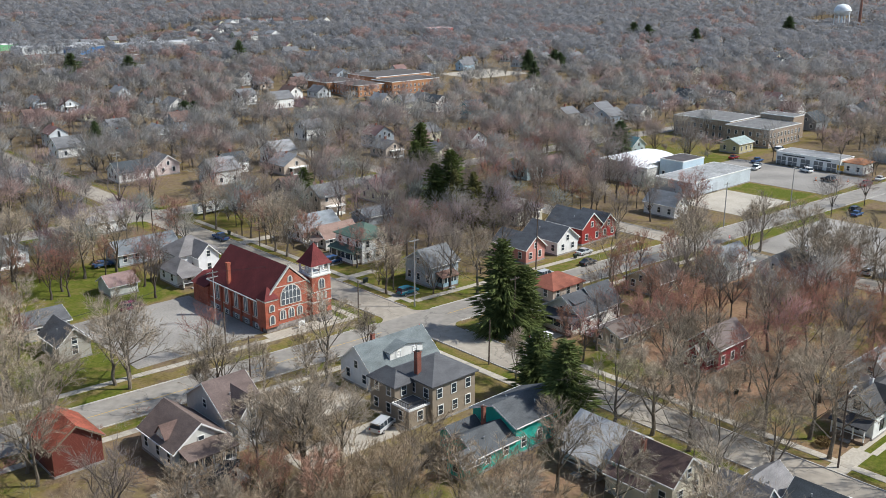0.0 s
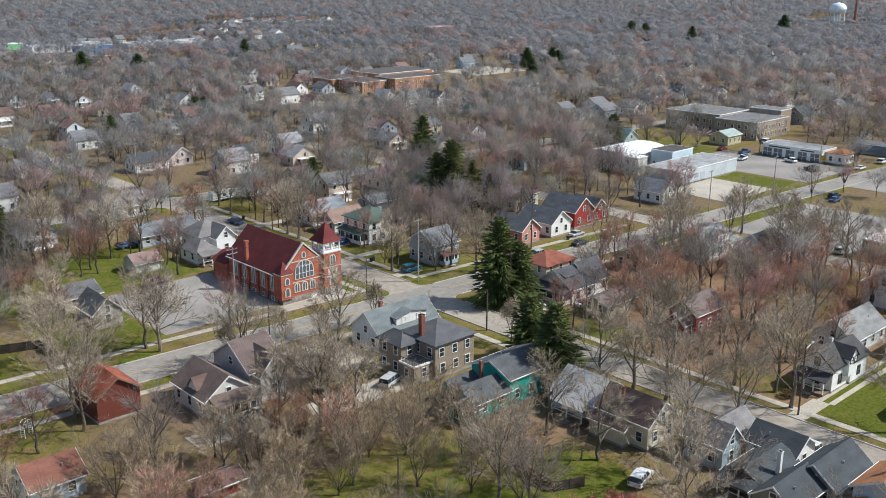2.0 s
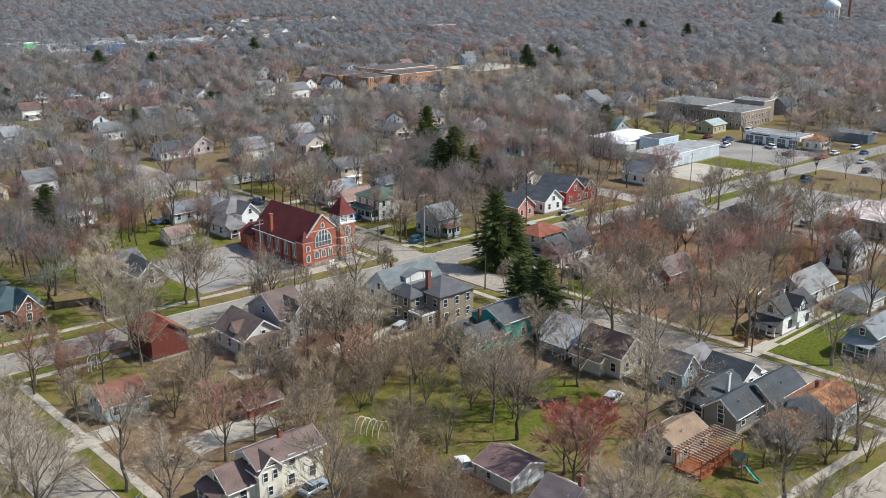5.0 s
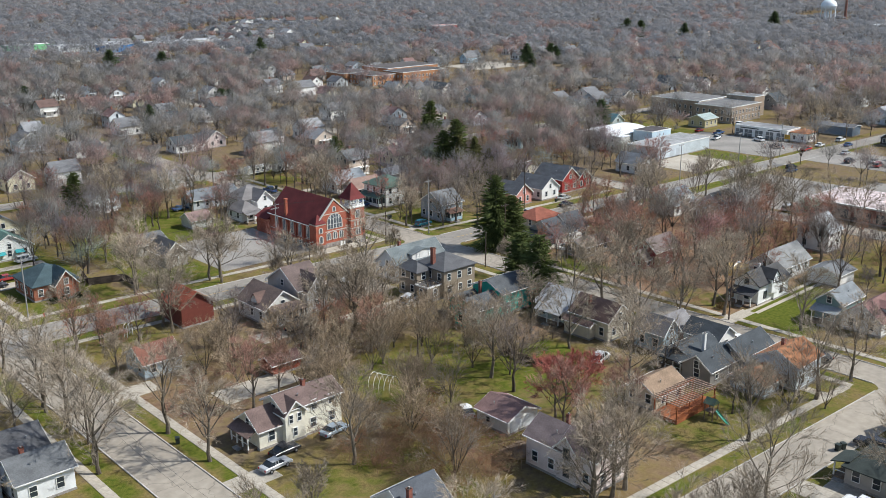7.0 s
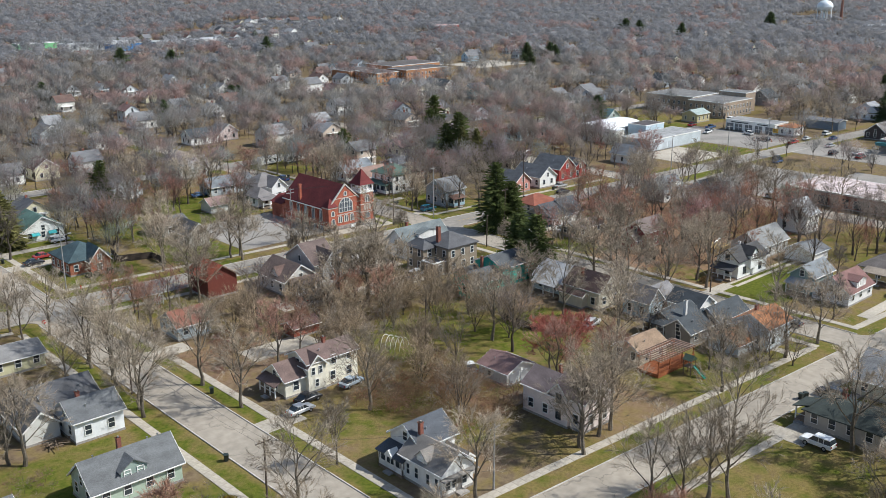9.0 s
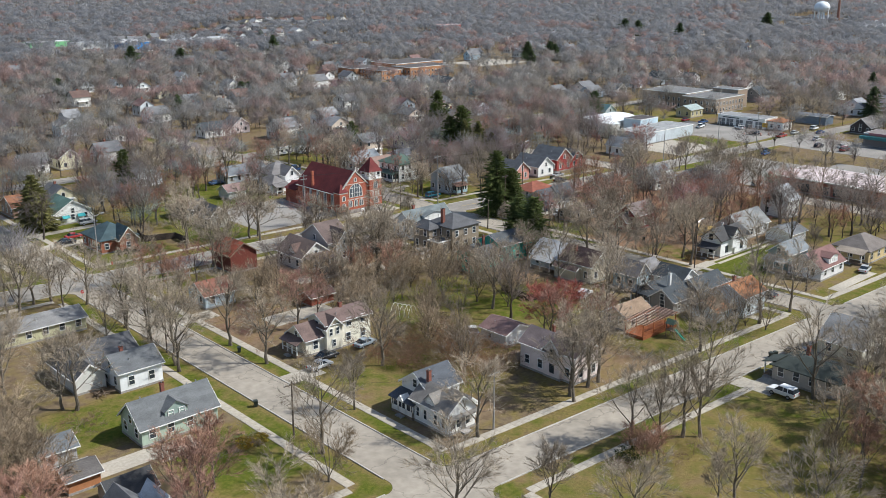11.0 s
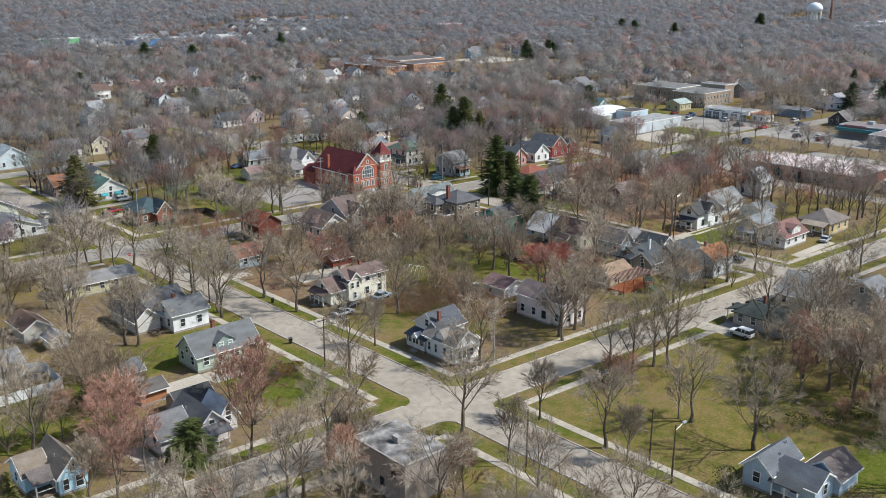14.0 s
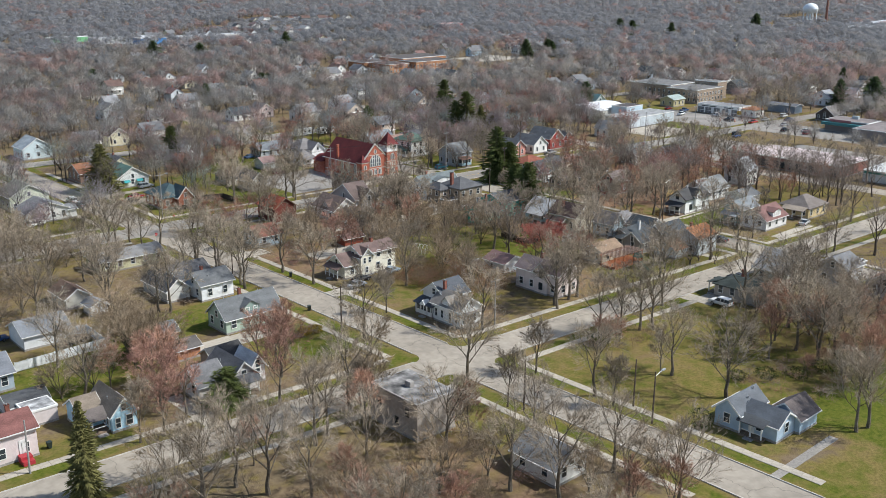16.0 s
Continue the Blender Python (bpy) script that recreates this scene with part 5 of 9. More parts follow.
for x, y in spots:
    if blocked(x + 4.5, y + 4.5, 7.0) or (295 < x < 370 and 355 < y < 420) or not in_sight(x, y):
        continue
    w_, d_ = rnd.uniform(7, 10), rnd.uniform(7.5, 10.5)
    e = rnd.choice((3.3, 3.6, 4.8, 5.2))
    h = house(rnd.choice(("white house among bare trees", "pale clapboard house among bare trees", "small gabled house among bare trees")), [(round(x, 1), round(y, 1), round(x + w_, 1), round(y + d_, 1), e, e + rnd.uniform(2.3, 3.2), rnd.choice("xy"), {"storeys": 2 if e > 4 else 1, "plain_windows": True, "rakes": False})], rnd.choice(FAR_W), rnd.choice(FAR_R))
    part("chimney", boxes((w_ * 0.45, w_ * 0.45 + 0.6, d_ * 0.55, d_ * 0.55 + 0.6, e, e + 3.6)), BRICK_CH, h, "red brick chimney")
    if rnd.random() < 0.6:
        part("porch", boxes((w_ * 0.2, w_ * 0.8, -2.1, -0.05, -0.2, 0.4), (w_ * 0.17, w_ * 0.83, -2.3, -0.05, 2.5, 2.68), *[(w_ * k - 0.08, w_ * k + 0.08, -2.0, -1.84, 0.4, 2.5) for k in (0.24, 0.5, 0.76)]), TRIM, h, "small white front porch")
r_far = random.Random(31)
SHAPES = [(r_far.choice((7.5, 9.0, 11.0)), r_far.choice((8.0, 9.5, 11.0)), *r_far.choice(((3.4, 6.2), (3.6, 6.8), (5.2, 8.2))), r_far.choice("xy"), r_far.choice(FAR_W), r_far.choice(FAR_R)) for _ in range(26)]
for fx, x0, x1, share in ((452, 430, 760, 0.7), (478, 430, 760, 0.6), (330, 530, 800, 0.5), (360, 530, 800, 0.5), (560, 120, 1000, 0.7), (588, 120, 1000, 0.6), (672, 150, 1000, 0.65), (698, 150, 1000, 0.55), (785, 180, 1150, 0.6), (810, 180, 1150, 0.5), (900, 200, 1200, 0.45), (1010, 250, 1300, 0.4), (250, 520, 900, 0.5), (150, 450, 900, 0.45), (190, 372, 560, 0.6), (120, 345, 700, 0.6), (92, 345, 620, 0.6), (55, 350, 620, 0.5), (20, 350, 600, 0.5)):
    x = x0
    while x < x1:
        px_, py_ = x + r_far.uniform(-3, 3), fx - 0.05 * x + r_far.uniform(-5, 5)
        if r_far.random() < share and in_sight(px_, py_) and not blocked(px_ + 4.5, py_ + 4.5, 7.0) and not (290 < px_ < 375 and 350 < py_ < 425):
            far_house(px_, py_, *r_far.choice(SHAPES), r_far.uniform(-4, 4))
        x += r_far.uniform(16, 27)
# a hillside of white houses near the skyline
for k in range(26):
    px_, py_ = 655 + r_far.uniform(-60, 60), 990 + r_far.uniform(-45, 45)
    if k % 4 == 3:
        px_, py_ = r_far.choice(((815, 990), (430, 592), (540, 715))) + np.array([r_far.uniform(-25, 25), r_far.uniform(-15, 15)])
    if not blocked(px_ + 4.5, py_ + 4.5, 6.0):
        far_house(px_, py_, *r_far.choice([q for q in SHAPES if q[5] == WHITE]), r_far.uniform(-20, 20))
settle_far_houses(110)

# ---- church ----
C_BRICK = brickwork((0.40, 0.098, 0.052))
C_ROOF = surface("church_shingle", (0.135, 0.028, 0.027), 0.85, 4, 0.35, 0.2, 0.5, 6)
STONE = surface("pale_stone", (0.56, 0.52, 0.46), 0.85, 3, 0.4, 0.12)
ROUGH_STONE = surface("rough_stone", (0.24, 0.21, 0.19), 0.95, 2, 0.5, 0.3, 0.8, 4)


def arch_outline(w, h, n=8):
    r = w / 2
    return [(-r, 0), (r, 0)] + [(r * math.cos(a), h - r + r * math.sin(a)) for a in [math.pi * k / n for k in range(n + 1)]]


def arch_window(parent, face, u, base, z, w, h, mullions=1):
    """A round-arched church window: stone surround, glass, tracery."""
    def put(name, bm, material, par, label=""):
        bmesh.ops.recalc_face_normals(bm, faces=bm.faces)
        return part(name, bm, material, par, label)
    bm = bmesh.new()
    outer, inner = arch_outline(w + 0.5, h + 0.28), arch_outline(w, h)
    for ring, y0, y1 in ((outer, -0.10, 0.02),):
        extrude_into(bm, [(p[0], p[1] - 0.14) for p in ring], y0, y1, lambda a, b, c: (a, c, b))
    win = put("window", bm, STONE, parent, "round-arched window with pale stone surround")
    x, y = (u, base) if face in ("-y", "+y") else (base, u)
    win.matrix_basis = pose(x, y, z, 0, 0, FACE[face])
    bm = bmesh.new()
    extrude_into(bm, inner, -0.115, -0.05, lambda a, b, c: (a, c, b))
    put("pane", bm, plain("leaded_glass", (0.10, 0.115, 0.13), 0.2), win, "leaded church glass")
    bm = bmesh.new()
    for k in range(mullions):
        mx = -w / 2 + w * (k + 1) / (mullions + 1)
        top = h - w / 2 + math.sqrt(max(0.0, (w / 2) ** 2 - mx * mx)) - 0.02
        box_into(bm, mx - 0.05, mx + 0.05, -0.15, -0.1, 0, top)
    if mullions > 2:
        box_into(bm, -w / 2, w / 2, -0.15, -0.1, h * 0.28, h * 0.28 + 0.08)
        for k in range(mullions + 1):
            cx, r = -w / 2 + w * (k + 0.5) / (mullions + 1), w / (mullions + 1) / 2
            for s_ in range(6):
                a0, a1 = math.pi * s_ / 6, math.pi * (s_ + 1) / 6
                zc = h * 0.55
                tube_into(bm, (cx + r * math.cos(a0), -0.13, zc + 1.6 * r * math.sin(a0)), (cx + r * math.cos(a1), -0.13, zc + 1.6 * r * math.sin(a1)), 0.045, 0.045, 4)
    put("tracery", bm, TRIM, win, "white painted tracery")


def church():
    ox, oy = 82.3, 121.3
    c = thing("church", ox, oy, 0, "red brick church with dark red roof and bell tower", "church")
    BLOCKED.append((81, 119, 99, 153))
    W_, L = 11.4, 20.6          # nave, and the tower stands at its corner
    def put(name, bm, material, label="", par=None):
        bmesh.ops.recalc_face_normals(bm, faces=bm.faces)
        return part(name, bm, material, par or c, label)
    ylike = lambda u, v, w: (u, w, v)
    put("plinth", boxes((-0.12, W_ + 2.5, -0.12, L + 0.1, -0.2, 1.1)), ROUGH_STONE, "rough grey stone plinth")
    bm = bmesh.new()
    extrude_into(bm, [(0, 1.1), (W_, 1.1), (W_, 6.0), (W_ / 2 - 0.3, 11.4), (0, 6.0)], 0, L, ylike)
    put("wall", bm, C_BRICK)
    put("wall", boxes((W_, W_ + 2.4, 4, L - 2, 1.1, 6.0)), C_BRICK)
    bm = bmesh.new()
    cx = W_ / 2 - 0.3
    extrude_into(bm, [(-0.45, 5.75), (cx, 11.55), (W_ + 2.9, 4.9), (W_ + 2.9, 5.1), (cx, 11.85), (-0.45, 5.98)], 0.25, L + 0.4, ylike)
    put("roof", bm, C_ROOF, "dark red shingle roof")
    for s_ in (-1, 1):           # raking parapet of the front gable
        bm = bmesh.new()
        e = (-0.3, 5.9) if s_ < 0 else (W_ + 0.2, 6.0)
        extrude_into(bm, [e, (cx, 11.75), (cx, 12.15), (e[0], e[1] + 0.4)], -0.12, 0.3, ylike)
        put("coping", bm, STONE, "pale stone gable coping")
    put("string_course", boxes((-0.05, W_, -0.06, 0.0, 3.9, 4.08)), STONE)
    put("string_course", boxes((1.6, W_ - 2.4, -0.07, 0.0, 8.3, 8.45)), STONE)
    put("string_course", boxes((-0.06, 0.0, 0, L, 5.45, 5.62)), STONE)
    put("string_course", boxes((-0.06, 0.0, 2.0, L, 2.0, 2.15)), STONE)
    put("eaves_gutter", boxes((-0.62, -0.42, 2.4, L + 0.3, 5.66, 5.84)), TRIM, "white eaves gutter")
    # front windows
    arch_window(c, "-y", cx, -0.02, 4.7, 4.2, 3.6, 4)
    for u in (cx - 1.9, cx, cx + 1.9):
        arch_window(c, "-y", u, -0.02, 2.0, 0.95, 1.7)
    arch_window(c, "-y", cx, -0.02, 9.0, 0.6, 1.0, 0)
    # side windows and buttresses
    for k in range(5):
        arch_window(c, "-x", 3.6 + 3.5 * k, -0.02, 2.5, 0.9, 2.9)
        put("buttress", boxes((-0.35, 0, 1.6 + 3.6 * k - 0.25, 1.6 + 3.6 * k + 0.25, 0, 5.0)), C_BRICK)
    for k in range(5):
        w_ = part("window", window_mesh(0.9, 0.7, TRIM)[0], None, c)
        w_.matrix_basis = pose(-0.14, 3.4 + 3.6 * k, 0.25, 0, 0, 270)
        part("pane", window_mesh(0.9, 0.7, TRIM)[1], None, w_)
    # turret at the outer corner
    put("turret", boxes((-0.5, 2.3, -0.45, 2.3, 1.0, 6.6)), C_BRICK, "square brick corner turret")
    bm = bmesh.new()
    ring = [bm.verts.new(p) for p in ((-0.75, -0.7, 6.5), (2.55, -0.7, 6.5), (2.55, 2.55, 6.5), (-0.75, 2.55, 6.5))]
    tip = bm.verts.new((0.9, 0.9, 8.7))
    bm.faces.new(ring[::-1])
    for k in range(4):
        bm.faces.new((ring[k], ring[(k + 1) % 4], tip))
    put("turret_roof", bm, C_ROOF)
    put("string_course", boxes((-0.58, 2.38, -0.53, 2.38, 6.1, 6.35)), STONE)
    for z, w_, h_ in ((4.2, 0.75, 1.2), (1.7, 0.75, 1.6)):
        arch_window(c, "-y", 0.9, -0.47, z, w_, h_, 0)
    # bell tower
    tx0, tx1, ty0, ty1 = W_ - 1.5, W_ + 2.8, -0.7, 3.6
    put("tower", boxes((tx0, tx1, ty0, ty1, 0.9, 8.9)), C_BRICK, "square brick bell tower")
    put("tower_plinth", boxes((tx0 - 0.12, tx1 + 0.12, ty0 - 0.12, ty1 + 0.12, -0.2, 1.3)), ROUGH_STONE)
    for z in (3.6, 5.6, 8.7):
        put("string_course", boxes((tx0 - 0.1, tx1 + 0.1, ty0 - 0.1, ty1 + 0.1, z, z + 0.22)), STONE)
    tc = (tx0 + tx1) / 2
    arch_window(c, "-y", tc, ty0 - 0.02, 6.3, 1.1, 1.9)
    arch_window(c, "-y", tc, ty0 - 0.02, 2.0, 1.2, 1.5)
    for k in (-0.9, 0, 0.9):
        put("panel", boxes((tc + k - 0.28, tc + k + 0.28, ty0 - 0.06, ty0 + 0.02, 4.1, 5.4)), STONE)
    arch_window(c, "-x", (ty0 + ty1) / 2, tx0 - 0.02, 7.0, 0.9, 1.4)
    put("door", boxes((tc - 0.9, tc + 0.9, ty0 - 0.2, ty0 - 0.1, 0.1, 1.5)), plain("church_door", (0.42, 0.37, 0.30)))
    # belfry: white posts with arches, then the spire
    b0, b1, d0, d1 = tx0 + 0.2, tx1 - 0.2, ty0 + 0.2, ty1 - 0.2
    put("belfry_floor", boxes((tx0 - 0.15, tx1 + 0.15, ty0 - 0.15, ty1 + 0.15, 8.9, 9.1)), TRIM)
    for fx in (0, 0.5, 1):
        for fy in (0, 0.5, 1):
            if fx == 0.5 and fy == 0.5:
                continue
            x, y = b0 + (b1 - b0) * fx, d0 + (d1 - d0) * fy
            put("belfry_post", boxes((x - 0.15, x + 0.15, y - 0.15, y + 0.15, 9.1, 11.2)), TRIM)
    for x0, x1, y0, y1 in ((b0, b1, d0 - 0.05, d0 + 0.05), (b0, b1, d1 - 0.05, d1 + 0.05), (b0 - 0.05, b0 + 0.05, d0, d1), (b1 - 0.05, b1 + 0.05, d0, d1)):
        put("belfry_rail", boxes((x0, x1, y0, y1, 9.6, 9.72), (x0, x1, y0, y1, 9.1, 9.25), (x0, x1, y0, y1, 10.75, 11.05)), TRIM)
    for k in range(10):
        x = b0 + (b1 - b0) * k / 9
        put("baluster", boxes((x - 0.04, x + 0.04, d0 - 0.04, d0 + 0.04, 9.2, 9.6)), TRIM)
        y = d0 + (d1 - d0) * k / 9
        put("baluster", boxes((b0 - 0.04, b0 + 0.04, y - 0.04, y + 0.04, 9.2, 9.6)), TRIM)
    bm = bmesh.new()
    o = 0.35
    ring0 = [bm.verts.new(p) for p in ((tx0 - o, ty0 - o, 11.0), (tx1 + o, ty0 - o, 11.0), (tx1 + o, ty1 + o, 11.0), (tx0 - o, ty1 + o, 11.0))]
    ring1 = [bm.verts.new((tc + (v.co.x - tc) * 0.72, (ty0 + ty1) / 2 + (v.co.y - (ty0 + ty1) / 2) * 0.72, 11.9)) for v in ring0]
    tip = bm.verts.new((tc, (ty0 + ty1) / 2, 15.0))
    bm.faces.new(ring0[::-1])
    for k in range(4):
        bm.faces.new((ring0[k], ring0[(k + 1) % 4], ring1[(k + 1) % 4], ring1[k]))
        bm.faces.new((ring1[k], ring1[(k + 1) % 4], tip))
    put("spire", bm, C_ROOF, "dark red shingled spire")
    put("finial", tubes(((tc, (ty0 + ty1) / 2, 14.8), (tc, (ty0 + ty1) / 2, 15.7), 0.06, 0.03, 6)), TRIM)
    # chimney on the long side, back annex
    put("chimney", boxes((-0.1, 0.55, 13.0, 13.65, 1.0, 10.6), (-0.18, 0.63, 12.92, 13.73, 10.3, 10.7)), C_BRICK, "tall red brick chimney")
    put("annex_wall", boxes((-0.6, 11.0, L + 0.0, L + 5.8, -0.1, 4.0)), C_BRICK)
    bm = bmesh.new()
    extrude_into(bm, [(-1.0, 3.95), (11.4, 3.95), (9.5, 5.6), (2.0, 5.6)], L + 0.45, L + 6.1, ylike)
    put("annex_roof", bm, C_ROOF)
    put("steps", boxes((tc - 1.4, tc + 1.4, ty0 - 1.4, ty0 - 0.12, -0.1, 0.35), (tc - 1.2, tc + 1.2, ty0 - 0.9, ty0 - 0.12, 0.35, 0.6)), FOUND)
    sign = tagged(new("church_sign", finish("church_sign", boxes((-0.7, 0.7, -0.06, 0.06, 0.6, 1.5), (-0.6, -0.5, -0.05, 0.05, -0.1, 0.6), (0.5, 0.6, -0.05, 0.05, -0.1, 0.6)), TRIM)), "small white notice board on two posts", "sign")
    sign.matrix_basis = pose(88.5, 119.2, 0)
    return c


church()

# ---- larger buildings ----
PALE_BLUE_BLOCK = surface("pale_blue_block", (0.50, 0.60, 0.66), 0.8, 2, 0.3, 0.08)
h = house("low white concrete-block workshop with a flat grey roof", [(233.0, 128.8, 265.6, 142.0, 4.3, 4.4, "x", {"flat": True, "windows": False})], surface("grey_white_block", (0.50, 0.54, 0.57), 0.8, 2, 0.3, 0.1), surface("flat_roof", (0.30, 0.30, 0.295), 0.9, 1.5, 0.3, 0.25), category="workshop", name="workshop")
for k in (4, 9, 12.5):
    part("garage_door", boxes((k - 1.3, k + 1.3, -0.06, 0.02, 0.1, 3.0)), plain("garage_door", (0.42, 0.45, 0.48)), h)
h = house("pale blue block office with a dark flat roof", [(250.0, 143.5, 262.0, 152.0, 6.2, 6.3, "x", {"flat": True, "faces": ("-x", "-y")})], PALE_BLUE_BLOCK, (0.08, 0.07, 0.07), category="office", name="office")
ah = thing("hall", 236.0, 153.0, 0, "white hall with a low curved white barrel roof", "hall")
BLOCKED.append((235, 152, 261, 169))
WB = surface("cream_block", (0.58, 0.555, 0.50), 0.8, 2, 0.3, 0.1)
n = 12
arc = [(7.5 + 7.5 * math.cos(math.pi * k / n), 5.0 + 1.6 * math.sin(math.pi * k / n)) for k in range(n + 1)]
bm = bmesh.new()
extrude_into(bm, [(0, 0), (15, 0)] + arc, 0, 24, lambda u, v, w: (w, u, v))
bmesh.ops.recalc_face_normals(bm, faces=bm.faces)
part("wall", bm, WB, ah)
bm = bmesh.new()
over = [(7.5 + 7.8 * math.cos(math.pi * k / n), 5.08 + 1.75 * math.sin(math.pi * k / n)) for k in range(n + 1)]
extrude_into(bm, over + [(7.5 + 7.55 * math.cos(math.pi * k / n), 5.03 + 1.62 * math.sin(math.pi * k / n)) for k in range(n, -1, -1)], -0.3, 24.3, lambda u, v, w: (w, u, v))
bmesh.ops.recalc_face_normals(bm, faces=bm.faces)
part("roof", bm, surface("white_membrane", (0.78, 0.79, 0.80), 0.6, 2, 0.3, 0.06), ah, "bright white curved roof")
part("porch_block", boxes((0, 5, -6, 0, 0, 5.6)), WB, ah)
part("porch_block_roof", boxes((-0.2, 5.2, -6.2, 0, 5.6, 5.85)), surface("white_membrane", (0.78, 0.79, 0.80), 0.6, 2, 0.3, 0.06), ah)
for k in (7, 10, 13, 16, 19):
    add_window(ah, "-y", k, -0.03, 1.4, 1.1, 1.6)
for k in (-4.5, -2):
    add_window(ah, "-x", k, -0.03, 1.0, 1.0, 1.4)
    add_window(ah, "-x", k, -0.03, 3.4, 1.0, 1.4)
h = house("white service garage with large glazed doors", [(298.6, 115.6, 308.8, 138.0, 4.2, 4.3, "x", {"flat": True, "windows": False})], WHITE, (0.25, 0.25, 0.25), category="garage", name="garage")
for k in (2.6, 7.2, 11.8, 16.4, 20.4):
    g_ = part("garage_door", boxes((-0.06, 0.02, k - 1.6, k + 1.6, 0.1, 3.0)), plain("door_glass", (0.16, 0.165, 0.17), 0.2), h, "glazed garage door")
    part("door_frame", boxes((-0.1, -0.06, k - 1.6, k + 1.6, 1.5, 1.62), (-0.1, -0.06, k - 0.06, k + 0.06, 0.1, 3.0)), TRIM, g_)
for ya, yb in ((3, 8), (12, 20)):
    part("sign_bar", boxes((-0.06, -0.01, ya, yb, 3.4, 3.8)), DARK_TRIM, h, "dark bar of unreadable lettering")
h = house("orange-roofed annex of the garage", [(300.6, 108.6, 308.4, 115.2, 3.7, 5.0, "x", {"hip": True})], WHITE, (0.36, 0.17, 0.09), category="garage", name="garage")
TANB = brickwork((0.36, 0.262, 0.19))
h = house("tan brick two-storey school block with a flat roof", [(323.0, 154.5, 347.0, 173.0, 6.8, 6.9, "x", {"flat": True, "storeys": 2, "faces": ("-x", "-y")}), (327.0, 173.4, 349.0, 199.0, 7.4, 7.5, "x", {"flat": True, "storeys": 2, "faces": ("-x", "-y")}), (347.3, 158.0, 356.0, 172.0, 8.8, 8.9, "x", {"flat": True, "windows": False})], TANB, (0.17, 0.165, 0.16), category="school", name="school")
h = house("small pale yellow building with a metal roof", [(305.0, 156.0, 314.5, 164.0, 3.6, 5.2, "x")], (0.5, 0.44, 0.26), (0.32, 0.38, 0.36), category="shed", name="shed")
ORB = brickwork((0.42, 0.19, 0.085))
h = house("orange brick school with flat roofs and rows of windows", [(318.0, 368.0, 352.0, 386.0, 7.0, 7.1, "x", {"flat": True, "storeys": 3, "faces": ("-x", "-y")}), (300.0, 374.0, 317.5, 396.0, 6.0, 6.1, "x", {"flat": True, "storeys": 2, "faces": ("-x", "-y")}), (322.0, 386.4, 362.0, 412.0, 7.8, 7.9, "x", {"flat": True, "storeys": 2, "faces": ("-x", "-y")}), (296.0, 396.4, 318.0, 414.0, 6.0, 6.1, "x", {"flat": True, "storeys": 1, "faces": ("-x", "-y")})], ORB, (0.10, 0.088, 0.082), category="school", name="school")
h = house("long store with a flat brown-grey roof and teal canopy", [(292.0, 52.0, 304.0, 70.5, 4.7, 4.8, "x", {"flat": True, "windows": False}), (277.0, -30.0, 304.0, 51.6, 4.5, 4.6, "x", {"flat": True, "windows": False})], (0.25, 0.22, 0.21), surface("brown_flat_roof", (0.215, 0.185, 0.178), 0.9, 1.5, 0.3, 0.15), category="store", name="store")
part("canopy", boxes((-2.4, -0.05, rel(h, 0, 54.0)[1], rel(h, 0, 71.2)[1], 2.9, 4.0)), plain("teal_sheet", (0.03, 0.16, 0.17)), h, "teal shopfront canopy")
part("sign_bar", boxes((-1.2, -1.1, rel(h, 0, 59.0)[1], rel(h, 0, 68.0)[1], 4.4, 5.3)), plain("sign_red", (0.30, 0.12, 0.13)), h, "dull red bar of the shop sign")
for x, y in ((299.5, 60.0), (284.0, 38.0), (297.0, 24.0)):
    part("rooftop_unit", boxes((rel(h, x, 0)[0], rel(h, x + 1.8, 0)[0], rel(h, 0, y)[1], rel(h, 0, y + 2.6)[1], 4.6, 6.2)), plain("zinc_unit", (0.42, 0.46, 0.47), 0.5), h, "pale metal rooftop unit")
h = house("dark barn-fronted house with white window trim", [(317.0, 79.0, 327.0, 87.4, 3.0, 6.3, "x", {"storeys": 1})], (0.075, 0.062, 0.06), (0.20, 0.185, 0.18))
h = house("long blue-grey building with a low roof", [(327.0, 103.0, 334.0, 117.0, 3.6, 4.3, "y", {"windows": False})], (0.17, 0.215, 0.27), (0.15, 0.16, 0.18), category="shed", name="shed")
h = house("white gabled house with a grey roof beside conifers", [(363.0, 103.5, 371.0, 113.5, 4.6, 7.6, "x", {"storeys": 2})], (0.66, 0.70, 0.74), (0.26, 0.265, 0.28))
h = house("white gabled house with a grey roof among bare trees", [(383.5, 101.0, 392.0, 109.0, 4.4, 7.4, "y", {"storeys": 2})], (0.66, 0.70, 0.74), (0.26, 0.265, 0.28))
h = house("long brick shop row with a blotched pink-white flat roof", [(200.6, 19.5, 222.0, 57.0, 3.9, 4.0, "x", {"flat": True, "windows": False})], brickwork((0.24, 0.085, 0.06)), surface("blotched_roof", (0.50, 0.415, 0.40), 0.8, 0.8, 0.12, 0.35), category="store", name="store")
for k in range(6):
    part("shop_window", boxes((-0.06, 0.02, 1.2 + k * 6, 5.7 + k * 6, 0.6, 3.0)), GLASS, h)
part("parapet", boxes((-0.12, 0.9, -0.1, 37.6, 4.0, 4.3)), TRIM, h, "white parapet along the roof edge")
h = house("low shop with a white flat roof and green trim", [(203.0, -16.0, 224.0, 13.0, 3.7, 3.8, "x", {"flat": True, "windows": False})], (0.60, 0.61, 0.60), (0.55, 0.56, 0.56), category="store", name="store")
